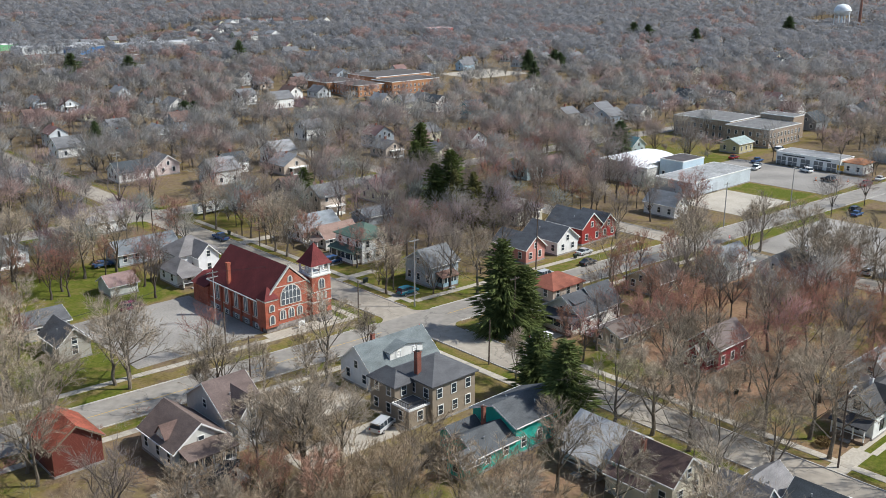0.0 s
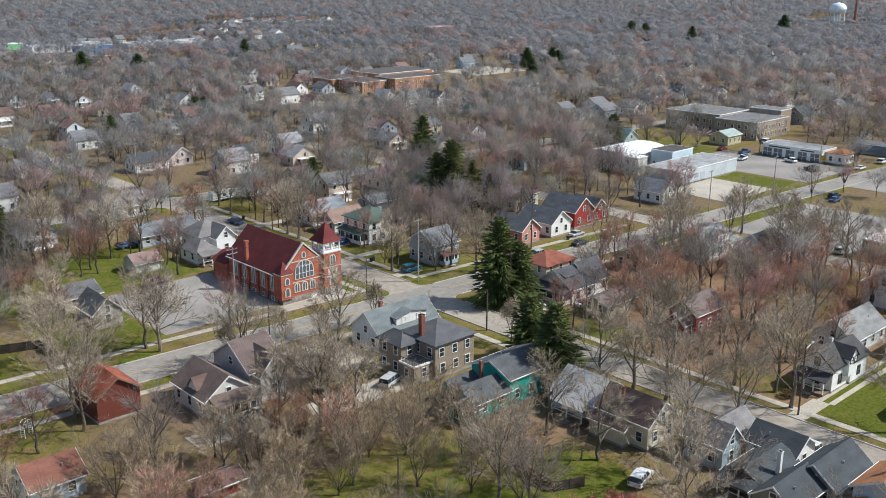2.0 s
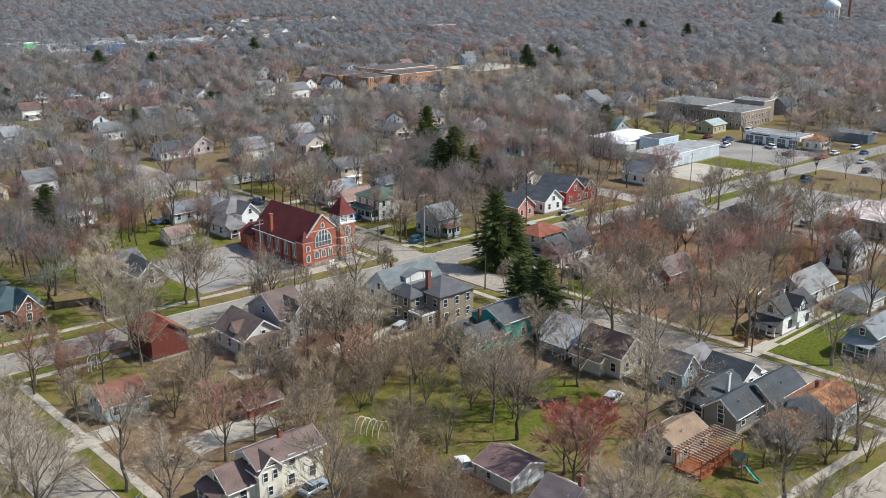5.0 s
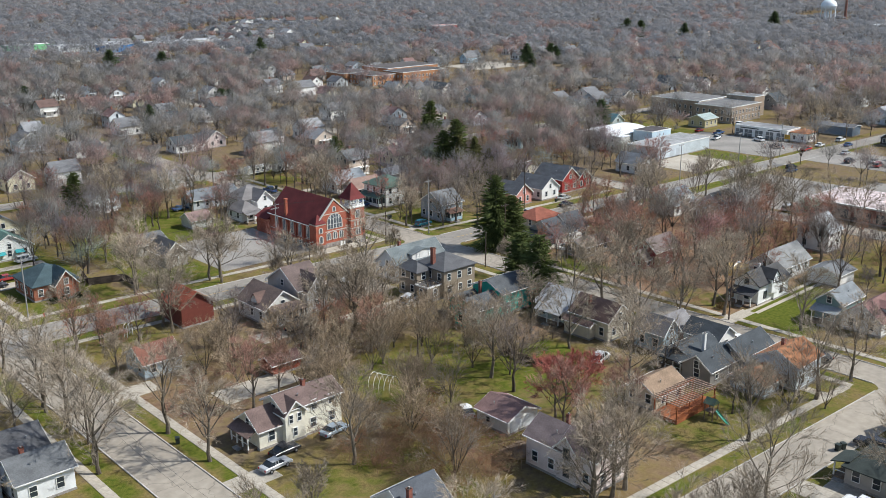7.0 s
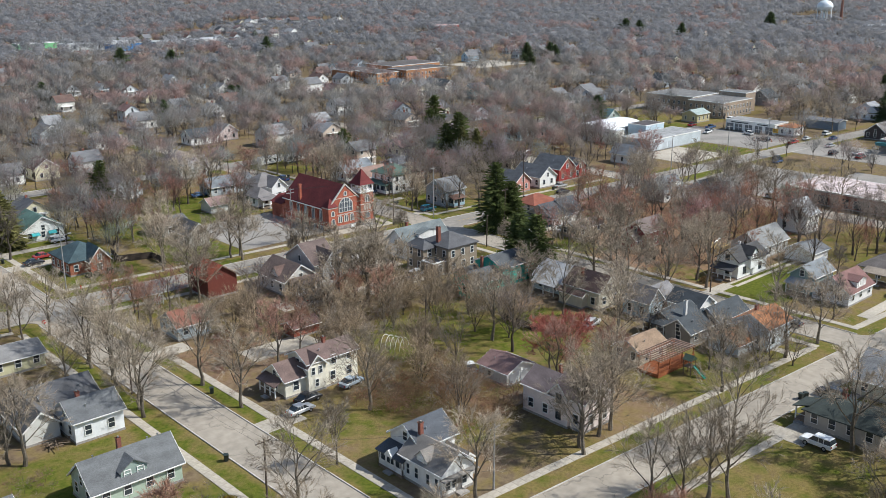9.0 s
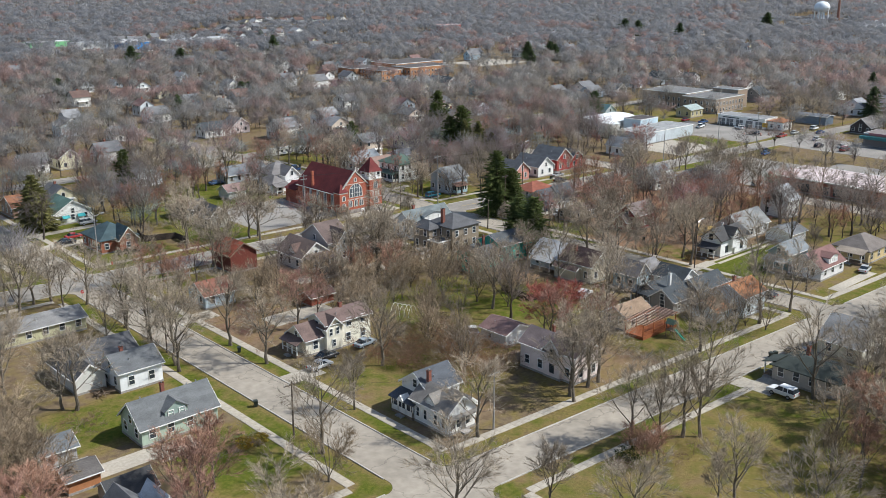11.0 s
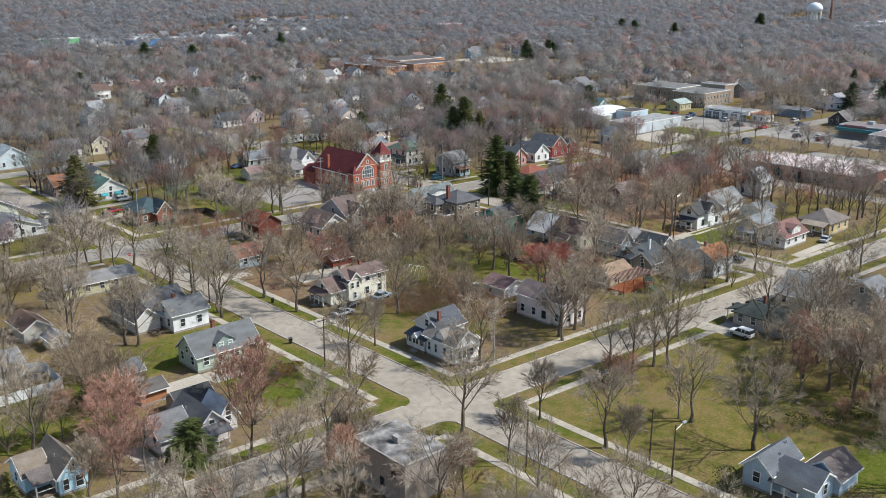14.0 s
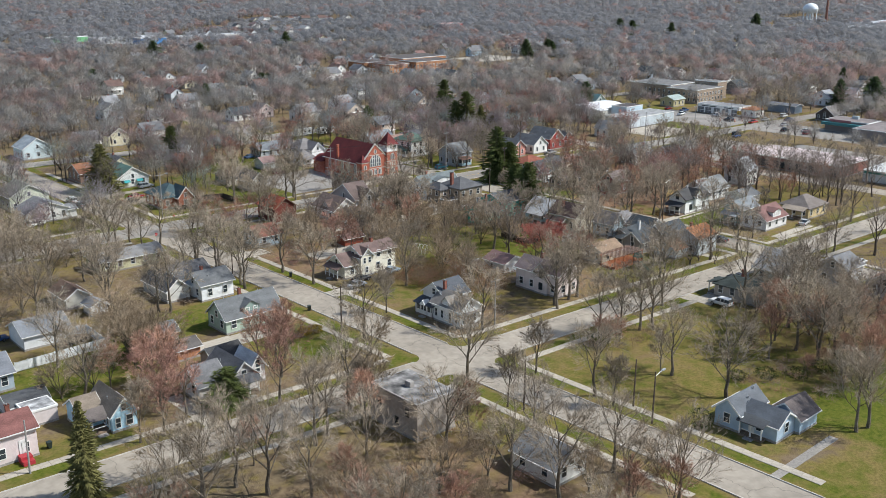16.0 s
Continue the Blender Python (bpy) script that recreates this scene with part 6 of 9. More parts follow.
part("fascia", boxes((-0.08, -0.01, 0.3, 28.7, 2.9, 3.5)), plain("green_sheet", (0.04, 0.22, 0.17)), h, "green fascia board")
for x, y, w_, d_, hh, wc, rc, lab in ((262, 745, 60, 24, 6, (0.6, 0.62, 0.62), (0.42, 0.42, 0.42), "long white commercial building"), (292, 722, 26, 18, 6, (0.08, 0.25, 0.55), (0.62, 0.62, 0.62), "commercial building with a blue front"), (330, 720, 70, 20, 6, (0.5, 0.5, 0.5), (0.4, 0.4, 0.41), "long pale commercial building"),
                                  (240, 800, 40, 16, 5, (0.2, 0.5, 0.25), (0.7, 0.7, 0.7), "commercial building with a green front"), (268, 640, 40, 16, 5, (0.3, 0.2, 0.17), (0.16, 0.12, 0.11), "low dark commercial building"), (618, 672, 30, 16, 9, (0.34, 0.08, 0.06), (0.5, 0.3, 0.27), "red brick mill building"),
                                  (900, 330, 60, 30, 8, (0.6, 0.6, 0.6), (0.6, 0.62, 0.65), "pale industrial shed"), (1000, 360, 90, 30, 8, (0.5, 0.5, 0.5), (0.55, 0.57, 0.6), "pale industrial shed"), (860, 480, 40, 24, 7, (0.7, 0.7, 0.7), (0.68, 0.68, 0.7), "white industrial shed")):
    house(lab + " with a flat roof", [(x, y, x + w_, y + d_, hh, hh + 0.1, "x", {"flat": True, "windows": False})], wc if len(wc) == 3 else wc, rc, category="commercial building", name="commercial_building")

# ---- water tower ----
wt = thing("water_tower", 1090, 492, 0, "white elevated water tower on legs", "water tower")
wt.scale = (0.8, 0.8, 1.17)
wm = plain("white_tank", (0.74, 0.77, 0.80), 0.4)
bm = bmesh.new()
prof = [(0.0, 10.0), (7.3, 10.6), (10.9, 12.6), (11.8, 15.0), (10.9, 17.6), (7.3, 20.2), (0.0, 21.6)]
rings = []
for r, z in prof[1:-1]:
    rings.append([bm.verts.new((r * math.cos(2 * math.pi * k / 24), r * math.sin(2 * math.pi * k / 24), z)) for k in range(24)])
b_, t_ = bm.verts.new((0, 0, 10.0)), bm.verts.new((0, 0, 21.6))
for r, q in zip(rings, rings[1:]):
    for k in range(24):
        bm.faces.new((r[k], r[(k + 1) % 24], q[(k + 1) % 24], q[k]))
for k in range(24):
    bm.faces.new((b_, rings[0][(k + 1) % 24], rings[0][k]))
    bm.faces.new((t_, rings[-1][k], rings[-1][(k + 1) % 24]))
for f in bm.faces:
    f.smooth = True
part("tank", bm, wm, wt)
for k in range(8):
    a = 2 * math.pi * k / 8
    part("leg", tubes(((11.4 * math.cos(a), 11.4 * math.sin(a), -0.3), (10.2 * math.cos(a), 10.2 * math.sin(a), 12.8), 0.55, 0.55, 6)), wm, wt)
part("riser", tubes(((0, 0, -0.3), (0, 0, 10.4), 1.6, 1.6, 10)), wm, wt)
part("catwalk", tubes(((0, 0, 14.9), (0, 0, 15.3), 12.4, 12.4, 24)), wm, wt)
st = tagged(new("smokestack", finish("smokestack", tubes(((0, 0, -0.3), (0, 0, 30), 1.8, 1.3, 10)), brickwork((0.25, 0.11, 0.08)))), "tall slender brick smokestack", "chimney")
st.matrix_basis = pose(1112, 481, 0)

# ---- vehicles ----
WHEEL = {}


def wheel_meshes(r):
    if r not in WHEEL:
        WHEEL[r] = (finish("tyre", tubes(((0, -0.11, 0), (0, 0.11, 0), r, r, 16)), RUBBER), finish("rim", tubes(((0, -0.12, 0), (0, 0.12, 0), r * 0.58, r * 0.58, 12)), plain("alloy", (0.45, 0.45, 0.46), 0.3, 0.7)))
    return WHEEL[r]


CAR_KINDS = {   # length, width, lower outline, cabin outline (x, z), wheel radius
    "saloon car": (4.7, 1.8, [(-2.35, 0.35), (2.35, 0.35), (2.33, 0.68), (2.1, 0.80), (1.0, 0.92), (-1.5, 0.95), (-2.3, 0.88)], [(-1.7, 0.92), (1.1, 0.90), (0.35, 1.42), (-0.95, 1.44)], 0.32),
    "sport utility car": (4.85, 1.9, [(-2.4, 0.42), (2.42, 0.42), (2.42, 0.88), (2.1, 1.02), (1.1, 1.08), (-2.36, 1.10)], [(-2.32, 1.06), (1.1, 1.04), (0.35, 1.74), (-2.05, 1.76)], 0.37),
    "minivan": (4.9, 1.95, [(-2.45, 0.38), (2.45, 0.38), (2.42, 0.78), (1.75, 0.98), (-2.42, 1.02)], [(-2.38, 0.98), (1.72, 0.96), (0.8, 1.72), (-2.2, 1.74)], 0.34),
    "pickup truck": (5.5, 1.95, [(-2.75, 0.45), (2.75, 0.45), (2.72, 0.98), (1.4, 1.10), (0.9, 1.1), (-0.8, 1.10), (-2.75, 1.10)], [(-0.75, 1.08), (1.2, 1.06), (0.6, 1.74), (-0.6, 1.76)], 0.38),
}


def car(x, y, turn, kind, colour, words, where):
    L_, W_, low, cab, r = CAR_KINDS[kind]
    c = thing("car" if kind != "pickup truck" else "pickup", x, y, 0.05, f"{words} {kind} parked {where}", "car" if kind != "pickup truck" else "pickup", turn=turn)
    paint = surface("car_paint", colour, 0.25, 2, 0.5, 0.03, specular=0.6)
    bm = bmesh.new()
    extrude_into(bm, low, -W_ / 2, W_ / 2, lambda u, v, w: (u, w, v))
    bmesh.ops.recalc_face_normals(bm, faces=bm.faces)
    bmesh.ops.bevel(bm, geom=bm.edges[:], offset=0.06, segments=1, affect="EDGES")
    body = part("body", bm, paint, c)
    zt = max(v for _, v in cab)
    zb = min(v for _, v in cab)
    bm = bmesh.new()
    lo, hi = [], []
    for u, v in cab:
        inset = 0.05 + 0.17 * (v - zb) / (zt - zb)
        lo.append(bm.verts.new((u, -W_ / 2 + inset, v)))
        hi.append(bm.verts.new((u, W_ / 2 - inset, v)))
    n = len(cab)
    bm.faces.new(lo)
    bm.faces.new(hi[::-1])
    for k in range(n):
        bm.faces.new((lo[k], hi[k], hi[(k + 1) % n], lo[(k + 1) % n]))
    bmesh.ops.recalc_face_normals(bm, faces=bm.faces)
    part("glazing", bm, GLASS, c, "dark car windows")
    x0, x1 = cab[3][0], cab[2][0]
    part("roof_panel", boxes((x0 - 0.04, x1 + 0.04, -W_ / 2 + 0.2, W_ / 2 - 0.2, zt - 0.05, zt + 0.03)), paint, c)
    for k in (0.33, 0.66) if kind != "pickup truck" else (0.5,):
        px_ = x0 + (x1 - x0) * k
        part("pillar", boxes((px_ - 0.05, px_ + 0.05, -W_ / 2 + 0.06, W_ / 2 - 0.06, zb, zt - 0.04)), paint, c)
    tm, rm = wheel_meshes(r)
    for sx in (-1, 1):
        for sy in (-1, 1):
            w = part("wheel", tm, None, c)
            w.matrix_basis = pose(sx * L_ * 0.29, sy * (W_ / 2 - 0.08), r - 0.02)
            part("rim", rm, None, w)
    for sy in (-1, 1):
        part("headlight", boxes((L_ / 2 - 0.06, L_ / 2 + 0.015, sy * W_ * 0.36 - 0.16, sy * W_ * 0.36 + 0.16, low[2][1] - 0.16, low[2][1] - 0.03)), plain("lamp_glass", (0.7, 0.7, 0.68), 0.15), c)
        part("tail_light", boxes((-L_ / 2 - 0.015, -L_ / 2 + 0.06, sy * W_ * 0.4 - 0.1, sy * W_ * 0.4 + 0.1, low[-1][1] - 0.32, low[-1][1] - 0.06)), plain("red_lens", (0.4, 0.01, 0.01), 0.2), c)
    if kind == "pickup truck":
        part("load_bed", boxes((-2.6, -0.85, -0.8, 0.8, 1.08, 1.13)), RUBBER, c)
    BLOCKED.append((x - 2, y - 2, x + 2, y + 2))
    return c


W_C, SILVER, BLACK_C, BLUE_C, RED_C, GREY_C, TEAL_C = (0.75, 0.75, 0.74), (0.45, 0.46, 0.47), (0.03, 0.03, 0.035), (0.05, 0.10, 0.22), (0.32, 0.03, 0.03), (0.15, 0.16, 0.17), (0.03, 0.16, 0.22)
for row in ((64.2, -21.8, 88, "sport utility car", W_C, "silver-white", "beside the low house"), (110.4 + 2.5, -28.0, 0, "saloon car", W_C, "white", "in a drive"), (137.6, 0.2 - 1.6, 10, "saloon car", SILVER, "silver", "beside a bungalow"),
            (46.8, 31.8, 62, "saloon car", W_C, "white", "on grass behind the garage"), (16.4, 38.0, 5, "saloon car", SILVER, "silver", "in a drive"), (28.4, 40.8, 8, "saloon car", (0.3, 0.36, 0.42), "pale blue", "beside the farmhouse"), (19.6, 40.6, 5, "saloon car", BLACK_C, "dark", "in a drive"),
            (1.9, 157.5, 90, "sport utility car", W_C, "white", "at the kerb"), (2.1, 151.0, 90, "saloon car", SILVER, "silver", "at the kerb"), (15.0, 146.0, 0, "saloon car", BLACK_C, "dark", "in a drive"), (18.6, 150.0, 0, "saloon car", RED_C, "red", "in a drive"),
            (27.0, 161.6, 0, "sport utility car", SILVER, "silver", "beside a cottage"), (-42.0, 47.0, 20, "saloon car", BLACK_C, "black", "inside a white fence"), (-52.5, 57.5, 0, "saloon car", BLUE_C, "dark blue", "beside a garage"), (-16.0, 137.2, 10, "sport utility car", W_C, "white", "beside a bungalow"),
            (108.6, 183.5, 90, "pickup truck", BLUE_C, "blue utility", "at the kerb"), (69.4, 150.6, 0, "minivan", (0.14, 0.03, 0.06), "maroon", "at the edge of the car park"), (77.4, 181.9, 0, "saloon car", BLUE_C, "dark blue", "beside the ranch house"),
            (115.9, 120.4, 0, "sport utility car", TEAL_C, "teal-blue", "in a drive"), (117.4, 148.6, 0, "minivan", BLUE_C, "dark blue", "in a drive"), (140.6, 154.0, 30, "minivan", W_C, "white", "behind the foursquare house"),
            (117.6, 84.9, 0, "saloon car", W_C, "white", "in a drive"), (145.3, 100.9 + 7.4, 0, "sport utility car", SILVER, "pale silver", "at a house"), (159.6, 107.0 + 1, 0, "saloon car", BLACK_C, "dark", "beside a cottage"), (165.4, 113.9, 0, "saloon car", SILVER, "silver", "beside a cottage"),
            (153.8, 78.6, 40, "saloon car", W_C, "white", "in a back yard"), (199.6, 61.2, 0, "minivan", SILVER, "silver", "in the car park"), (73.8, 77.0, 20, "minivan", SILVER, "silver", "beside the tan house"), 
            (126.4, 79.4, 0, "saloon car", W_C, "white", "beside a bungalow"), (65.0, 89.0, 50, "saloon car", GREY_C, "grey", "on a gravel yard"), (69.0, 88.0, 60, "sport utility car", BLACK_C, "dark", "on a gravel yard"),
            (252.2, 88.6, 0, "sport utility car", BLACK_C, "black", "by the roadside"), (248.3, 86.4, 0, "saloon car", BLUE_C, "dark blue", "by the roadside"), (284.6, 112.2, 80, "sport utility car", BLACK_C, "black", "on the forecourt"), (286.6, 101.2, 0, "pickup truck", (0.42, 0.03, 0.025), "bright red", "at the roadside"), (298.4, 101.9, 0, "saloon car", W_C, "white", "at the roadside"), (314.0, 101.4, 0, "sport utility car", W_C, "white", "at the roadside"), (306.3, 94.8, 0, "saloon car", BLUE_C, "bright blue", "across the street"), (284.6, 137.6, 10, "pickup truck", W_C, "white", "on the forecourt"), (296.0, 143.6, 0, "pickup truck", BLUE_C, "blue", "beside the garage"), (296.0, 152.6, 0, "saloon car", RED_C, "dark red", "beside a yellow shed"), (322.0, 149.4, 0, "minivan", W_C, "white", "beside the school"),
            (293.0, 124.0, 70, "sport utility car", W_C, "white", "on the forecourt"), (289.6, 139.8, 10, "saloon car", GREY_C, "grey", "on the forecourt"), (106.0, 5.0, 90, "saloon car", BLACK_C, "black", "at the kerb"),
            (276, 80, 0, "sport utility car", BLACK_C, "black", "before the store"), (276, 70, 0, "minivan", RED_C, "dark red", "before the store"), (282, 74, 0, "saloon car", W_C, "white", "before the store"), (290, 88, 0, "saloon car", SILVER, "silver", "before the store"), (206, 80, 30, "saloon car", W_C, "white", "in the car park"),
            (102.0, 20.2, 90, "sport utility car", W_C, "white", "at the kerb"), (78.1, 30.6, 15, "sport utility car", W_C, "pale", "behind the grey houses"), (47.6, 84.0, 20, "saloon car", GREY_C, "grey", "beside the white cottage"), (50.6, 81.6, 35, "saloon car", BLACK_C, "dark", "in a gravel yard"), (70.4, 94.4, 50, "sport utility car", W_C, "white", "on a gravel yard"),
            (81.0, -15.6, 90, "sport utility car", BLACK_C, "dark", "beside the low house"), (48.0, 79.6, 10, "sport utility car", BLACK_C, "black", "in a gravel yard")):
    car(*row)
for k, (x, y, ln) in enumerate(((120.0, 209.5, 9.0), (129.0, 207.0, 8.0))):
    tr = thing("caravan", x, y, 0.1, "long white travel trailer", "caravan", turn=4)
    bm = boxes((-ln / 2, ln / 2, -1.2, 1.2, 0.5, 3.0))
    bmesh.ops.bevel(bm, geom=bm.edges[:], offset=0.18, segments=2, affect="EDGES")
    part("body", bm, plain("trailer_skin", (0.74, 0.74, 0.72), 0.4), tr)
    for u in (-2.4, -0.4, 1.8):
        part("window", boxes((u - 0.5, u + 0.5, -1.22, -1.18, 1.5, 2.2)), GLASS, tr)
    part("stripe", boxes((-ln / 2 + 0.2, ln / 2 - 0.2, -1.215, -1.19, 1.05, 1.2)), plain("stripe_blue", (0.1, 0.15, 0.3)), tr)
    for u in (-0.6, 0.6):
        for sy in (-1, 1):
            w = part("wheel", wheel_meshes(0.34)[0], None, tr)
            w.matrix_basis = pose(u, sy * 1.0, 0.26)

# ---- poles, wires, signs, street furniture ----
def pole(x, y, h_, arms=1, lamp=False, material=None, lean=0.0):
    p = thing("utility_pole" if not lamp else "street_lamp", x, y, 0, "tall grey wooden utility pole with crossarms" if not lamp else "tall wooden pole with a street lamp arm", "utility pole" if not lamp else "street lamp")
    part("pole", tubes(((0, 0, -0.5), (lean, 0, h_), 0.16, 0.10, 8)), material or POLE_WOOD, p)
    for k in range(arms):
        z = h_ - 0.5 - 0.9 * k
        part("crossarm", boxes((-1.2, 1.2, -0.06, 0.06, z - 0.07, z + 0.07)), material or POLE_WOOD, p)
        for u in (-1.05, -0.45, 0.45, 1.05):
            part("insulator", tubes(((u, 0, z + 0.07), (u, 0, z + 0.22), 0.05, 0.04, 6)), STEEL, p)
    if lamp:
        part("lamp_arm", tubes(((0, 0, h_ - 0.8), (1.9, 0, h_ - 0.2), 0.045, 0.04, 6)), STEEL, p)
        part("lamp_head", boxes((1.7, 2.5, -0.16, 0.16, h_ - 0.3, h_ - 0.12)), plain("lamp_housing", (0.34, 0.34, 0.34)), p, "pale lamp head")
    return p


POLES = ((92.6, 250.4, 12.0, 2, False, GREY_POLE), (176.0, 240.0, 12.0, 1, False, None), (112.0, 113.8, 14.2, 1, False, GREY_POLE), (102.2, 83.2, 8.0, 0, False, None), (98.9, 115.2, 8.0, 0, False, None), (111.9, 26.2, 11.5, 0, True, None), (77.6, 132.0, 10.8, 2, False, GREY_POLE),
         (13.2, 122.2, 12.6, 1, True, GREY_POLE), (-1.3, 19.6, 9.0, 1, False, None), (110.9, 246.0, 13.5, 2, False, GREY_POLE), (-1.1, -27.8, 8.5, 0, False, None), (48.5, 45.0, 9.0, 0, False, None), (0.3, 62.6, 8.0, 0, False, None),
         (113.9, 88.4, 12.0, 1, False, None), (148.0, 113.6, 14.0, 1, True, None), (211.0, 104.6, 12.0, 1, False, GREY_POLE), (243.0, 103.0, 12.0, 1, False, GREY_POLE), (270.0, 102.6, 12.0, 1, False, GREY_POLE), (72.0, 118.6, 9.0, 0, False, None),
         (9.9, -44.0, 8.5, 0, True, None), (12.6, -38.5, 8.0, 0, False, None), (66.5, 101.5, 9.5, 1, False, None), (22.0, 8.0 - 6.5, 9.5, 1, False, GREY_POLE), (100.5, 204.0, 12.0, 1, False, None), (112.6, 172.0, 12.0, 1, False, None), (-65.2, 4.4, 8.0, 0, False, GREY_POLE), (16.6, 195.0, 9.0, 0, True, GREY_POLE), (182.0, 96.0, 9.0, 0, False, GREY_POLE))
for q in POLES:
    pole(q[0], q[1], q[2], q[3], q[4], q[5], 0.12)


def cable(name, pts, label):
    cu = bpy.data.curves.new(name, "CURVE")
    cu.dimensions, cu.bevel_depth, cu.bevel_resolution = "3D", 0.013, 0
    for a, b in pts:
        sp = cu.splines.new("POLY")
        n = 8
        sp.points.add(n)
        for k in range(n + 1):
            f = k / n
            p = Vector(a).lerp(Vector(b), f)
            sp.points[k].co = (p.x, p.y, p.z - 4 * 0.035 * (Vector(b) - Vector(a)).length * f * (1 - f) * 0.6, 1)
    cu.materials.append(RUBBER)
    return tagged(new(name, cu), label, "cable")


cable("overhead_cable", [((77.6 + u, 132, 10.4), (13.2 + u, 122.2, 12.2)) for u in (-1, 0.5, 1)], "thin dark overhead cables along the street")
cable("overhead_cable", [((77.6 + u, 132, 10.4), (112 + u, 113.8, 13.8)) for u in (-1, 0.5, 1)], "thin dark overhead cables past the church")
cable("overhead_cable", [((77.6, 132, 9.6), (82.3, 127 + u, 5.0)) for u in (0, 3)], "thin service cables to the church wall")
cable("overhead_cable", [((112 + u, 113.8, 13.7), (148 + u, 113.6, 13.5)) for u in (-1, 1)], "thin dark overhead cables over the junction")
cable("overhead_cable", [((112, 113.8 + u, 13.7), (113.9, 88.4 + u, 11.6)) for u in (-1, 1)], "thin dark overhead cables over the junction")
cable("overhead_cable", [((-1.3 + u, 19.6, 8.5), (0.3 + u, 62.6, 7.8)) for u in (-0.6, 0.6)], "thin dark overhead cables along the street")
cable("overhead_cable", [((22, 1.5, 9.2), (-1.3, 19.6, 8.7)), ((22, 1.5, 9.2), (48.5, 45.0, 8.8))], "thin dark service cables")

for x, y in ((-1.0, -15.4), (16.0, 121.2)):
    hy = thing("fire_hydrant", x, y, 0, "red fire hydrant on the grass verge", "fire hydrant")
    red = plain("hydrant_red", (0.55, 0.05, 0.02))
    part("barrel", tubes(((0, 0, -0.1), (0, 0, 0.6), 0.14, 0.12, 10), ((0, 0, 0.6), (0, 0, 0.78), 0.15, 0.05, 10)), red, hy)
    part("outlet", tubes(((-0.22, 0, 0.45), (0.22, 0, 0.45), 0.06, 0.06, 8)), red, hy)
for x, y in ((101.5, 100.3), (196.4, 94.2), (2.0 - 1.8, 99.5)):
    sg = thing("stop_sign", x, y, 0, "red octagonal stop sign on a post", "road sign")
    part("post", tubes(((0, 0, -0.3), (0, 0, 2.2), 0.04, 0.04, 6)), STEEL, sg)
    bm = bmesh.new()
    extrude_into(bm, [(0.38 * math.cos(math.pi * (k + 0.5) / 4), 2.4 + 0.38 * math.sin(math.pi * (k + 0.5) / 4)) for k in range(8)], -0.02, 0.02, lambda u, v, w: (u, w - 0.05, v))
    bmesh.ops.recalc_face_normals(bm, faces=bm.faces)
    part("plate", bm, plain("sign_red", (0.5, 0.03, 0.03)), sg)
    part("letters", boxes((-0.26, 0.26, -0.085, -0.07, 2.34, 2.46)), TRIM, sg, "white lettering bar")


def bin_(x, y, turn, col=(0.02, 0.03, 0.025), words="dark green"):
    b = thing("rubbish_bin", x, y, 0.0, f"{words} wheeled rubbish bin by the kerb", "rubbish bin", "kerbside bins", turn=turn)
    bm = bmesh.new()
    lo = [bm.verts.new(p) for p in ((-0.24, -0.28, 0.1), (0.24, -0.28, 0.1), (0.24, 0.26, 0.1), (-0.24, 0.26, 0.1))]
    hi = [bm.verts.new(p) for p in ((-0.32, -0.36, 1.0), (0.32, -0.36, 1.0), (0.32, 0.36, 1.0), (-0.32, 0.36, 1.0))]
    bm.faces.new(lo[::-1])
    bm.faces.new(hi)
    for k in range(4):
        bm.faces.new((lo[k], lo[(k + 1) % 4], hi[(k + 1) % 4], hi[k]))
    m_ = plain("bin_plastic", col)
    part("body", bm, m_, b)
    part("lid", boxes((-0.35, 0.35, -0.4, 0.4, 1.0, 1.08)), m_, b)
    for s_ in (-1, 1):
        w = part("wheel", finish("wheel", tubes(((-0.03, 0, 0), (0.03, 0, 0), 0.13, 0.13, 8)), RUBBER), None, b)
        w.matrix_basis = pose(s_ * 0.28, 0.26, 0.13)


for x, y, w in ((0.2, 32.5, "dark"), (9.9, 53.8, "dark"), (76.9, -12.6, "black"), (76.9 + 0.9, -12.9, "black"), (122.5, 48.0, "black"), (-57.5, 5.2, "dark green"), (-60.5, 9.8, "dark green"), (113.5, 132.0, "dark"), (114.3, 132.3, "dark"), (161.0, 113.0, "dark"), (112.4, 186.0, "black"), (8.0 + 2.0, 152.0, "dark")):
    bin_(x, y, rnd.uniform(-40, 40), words=w)

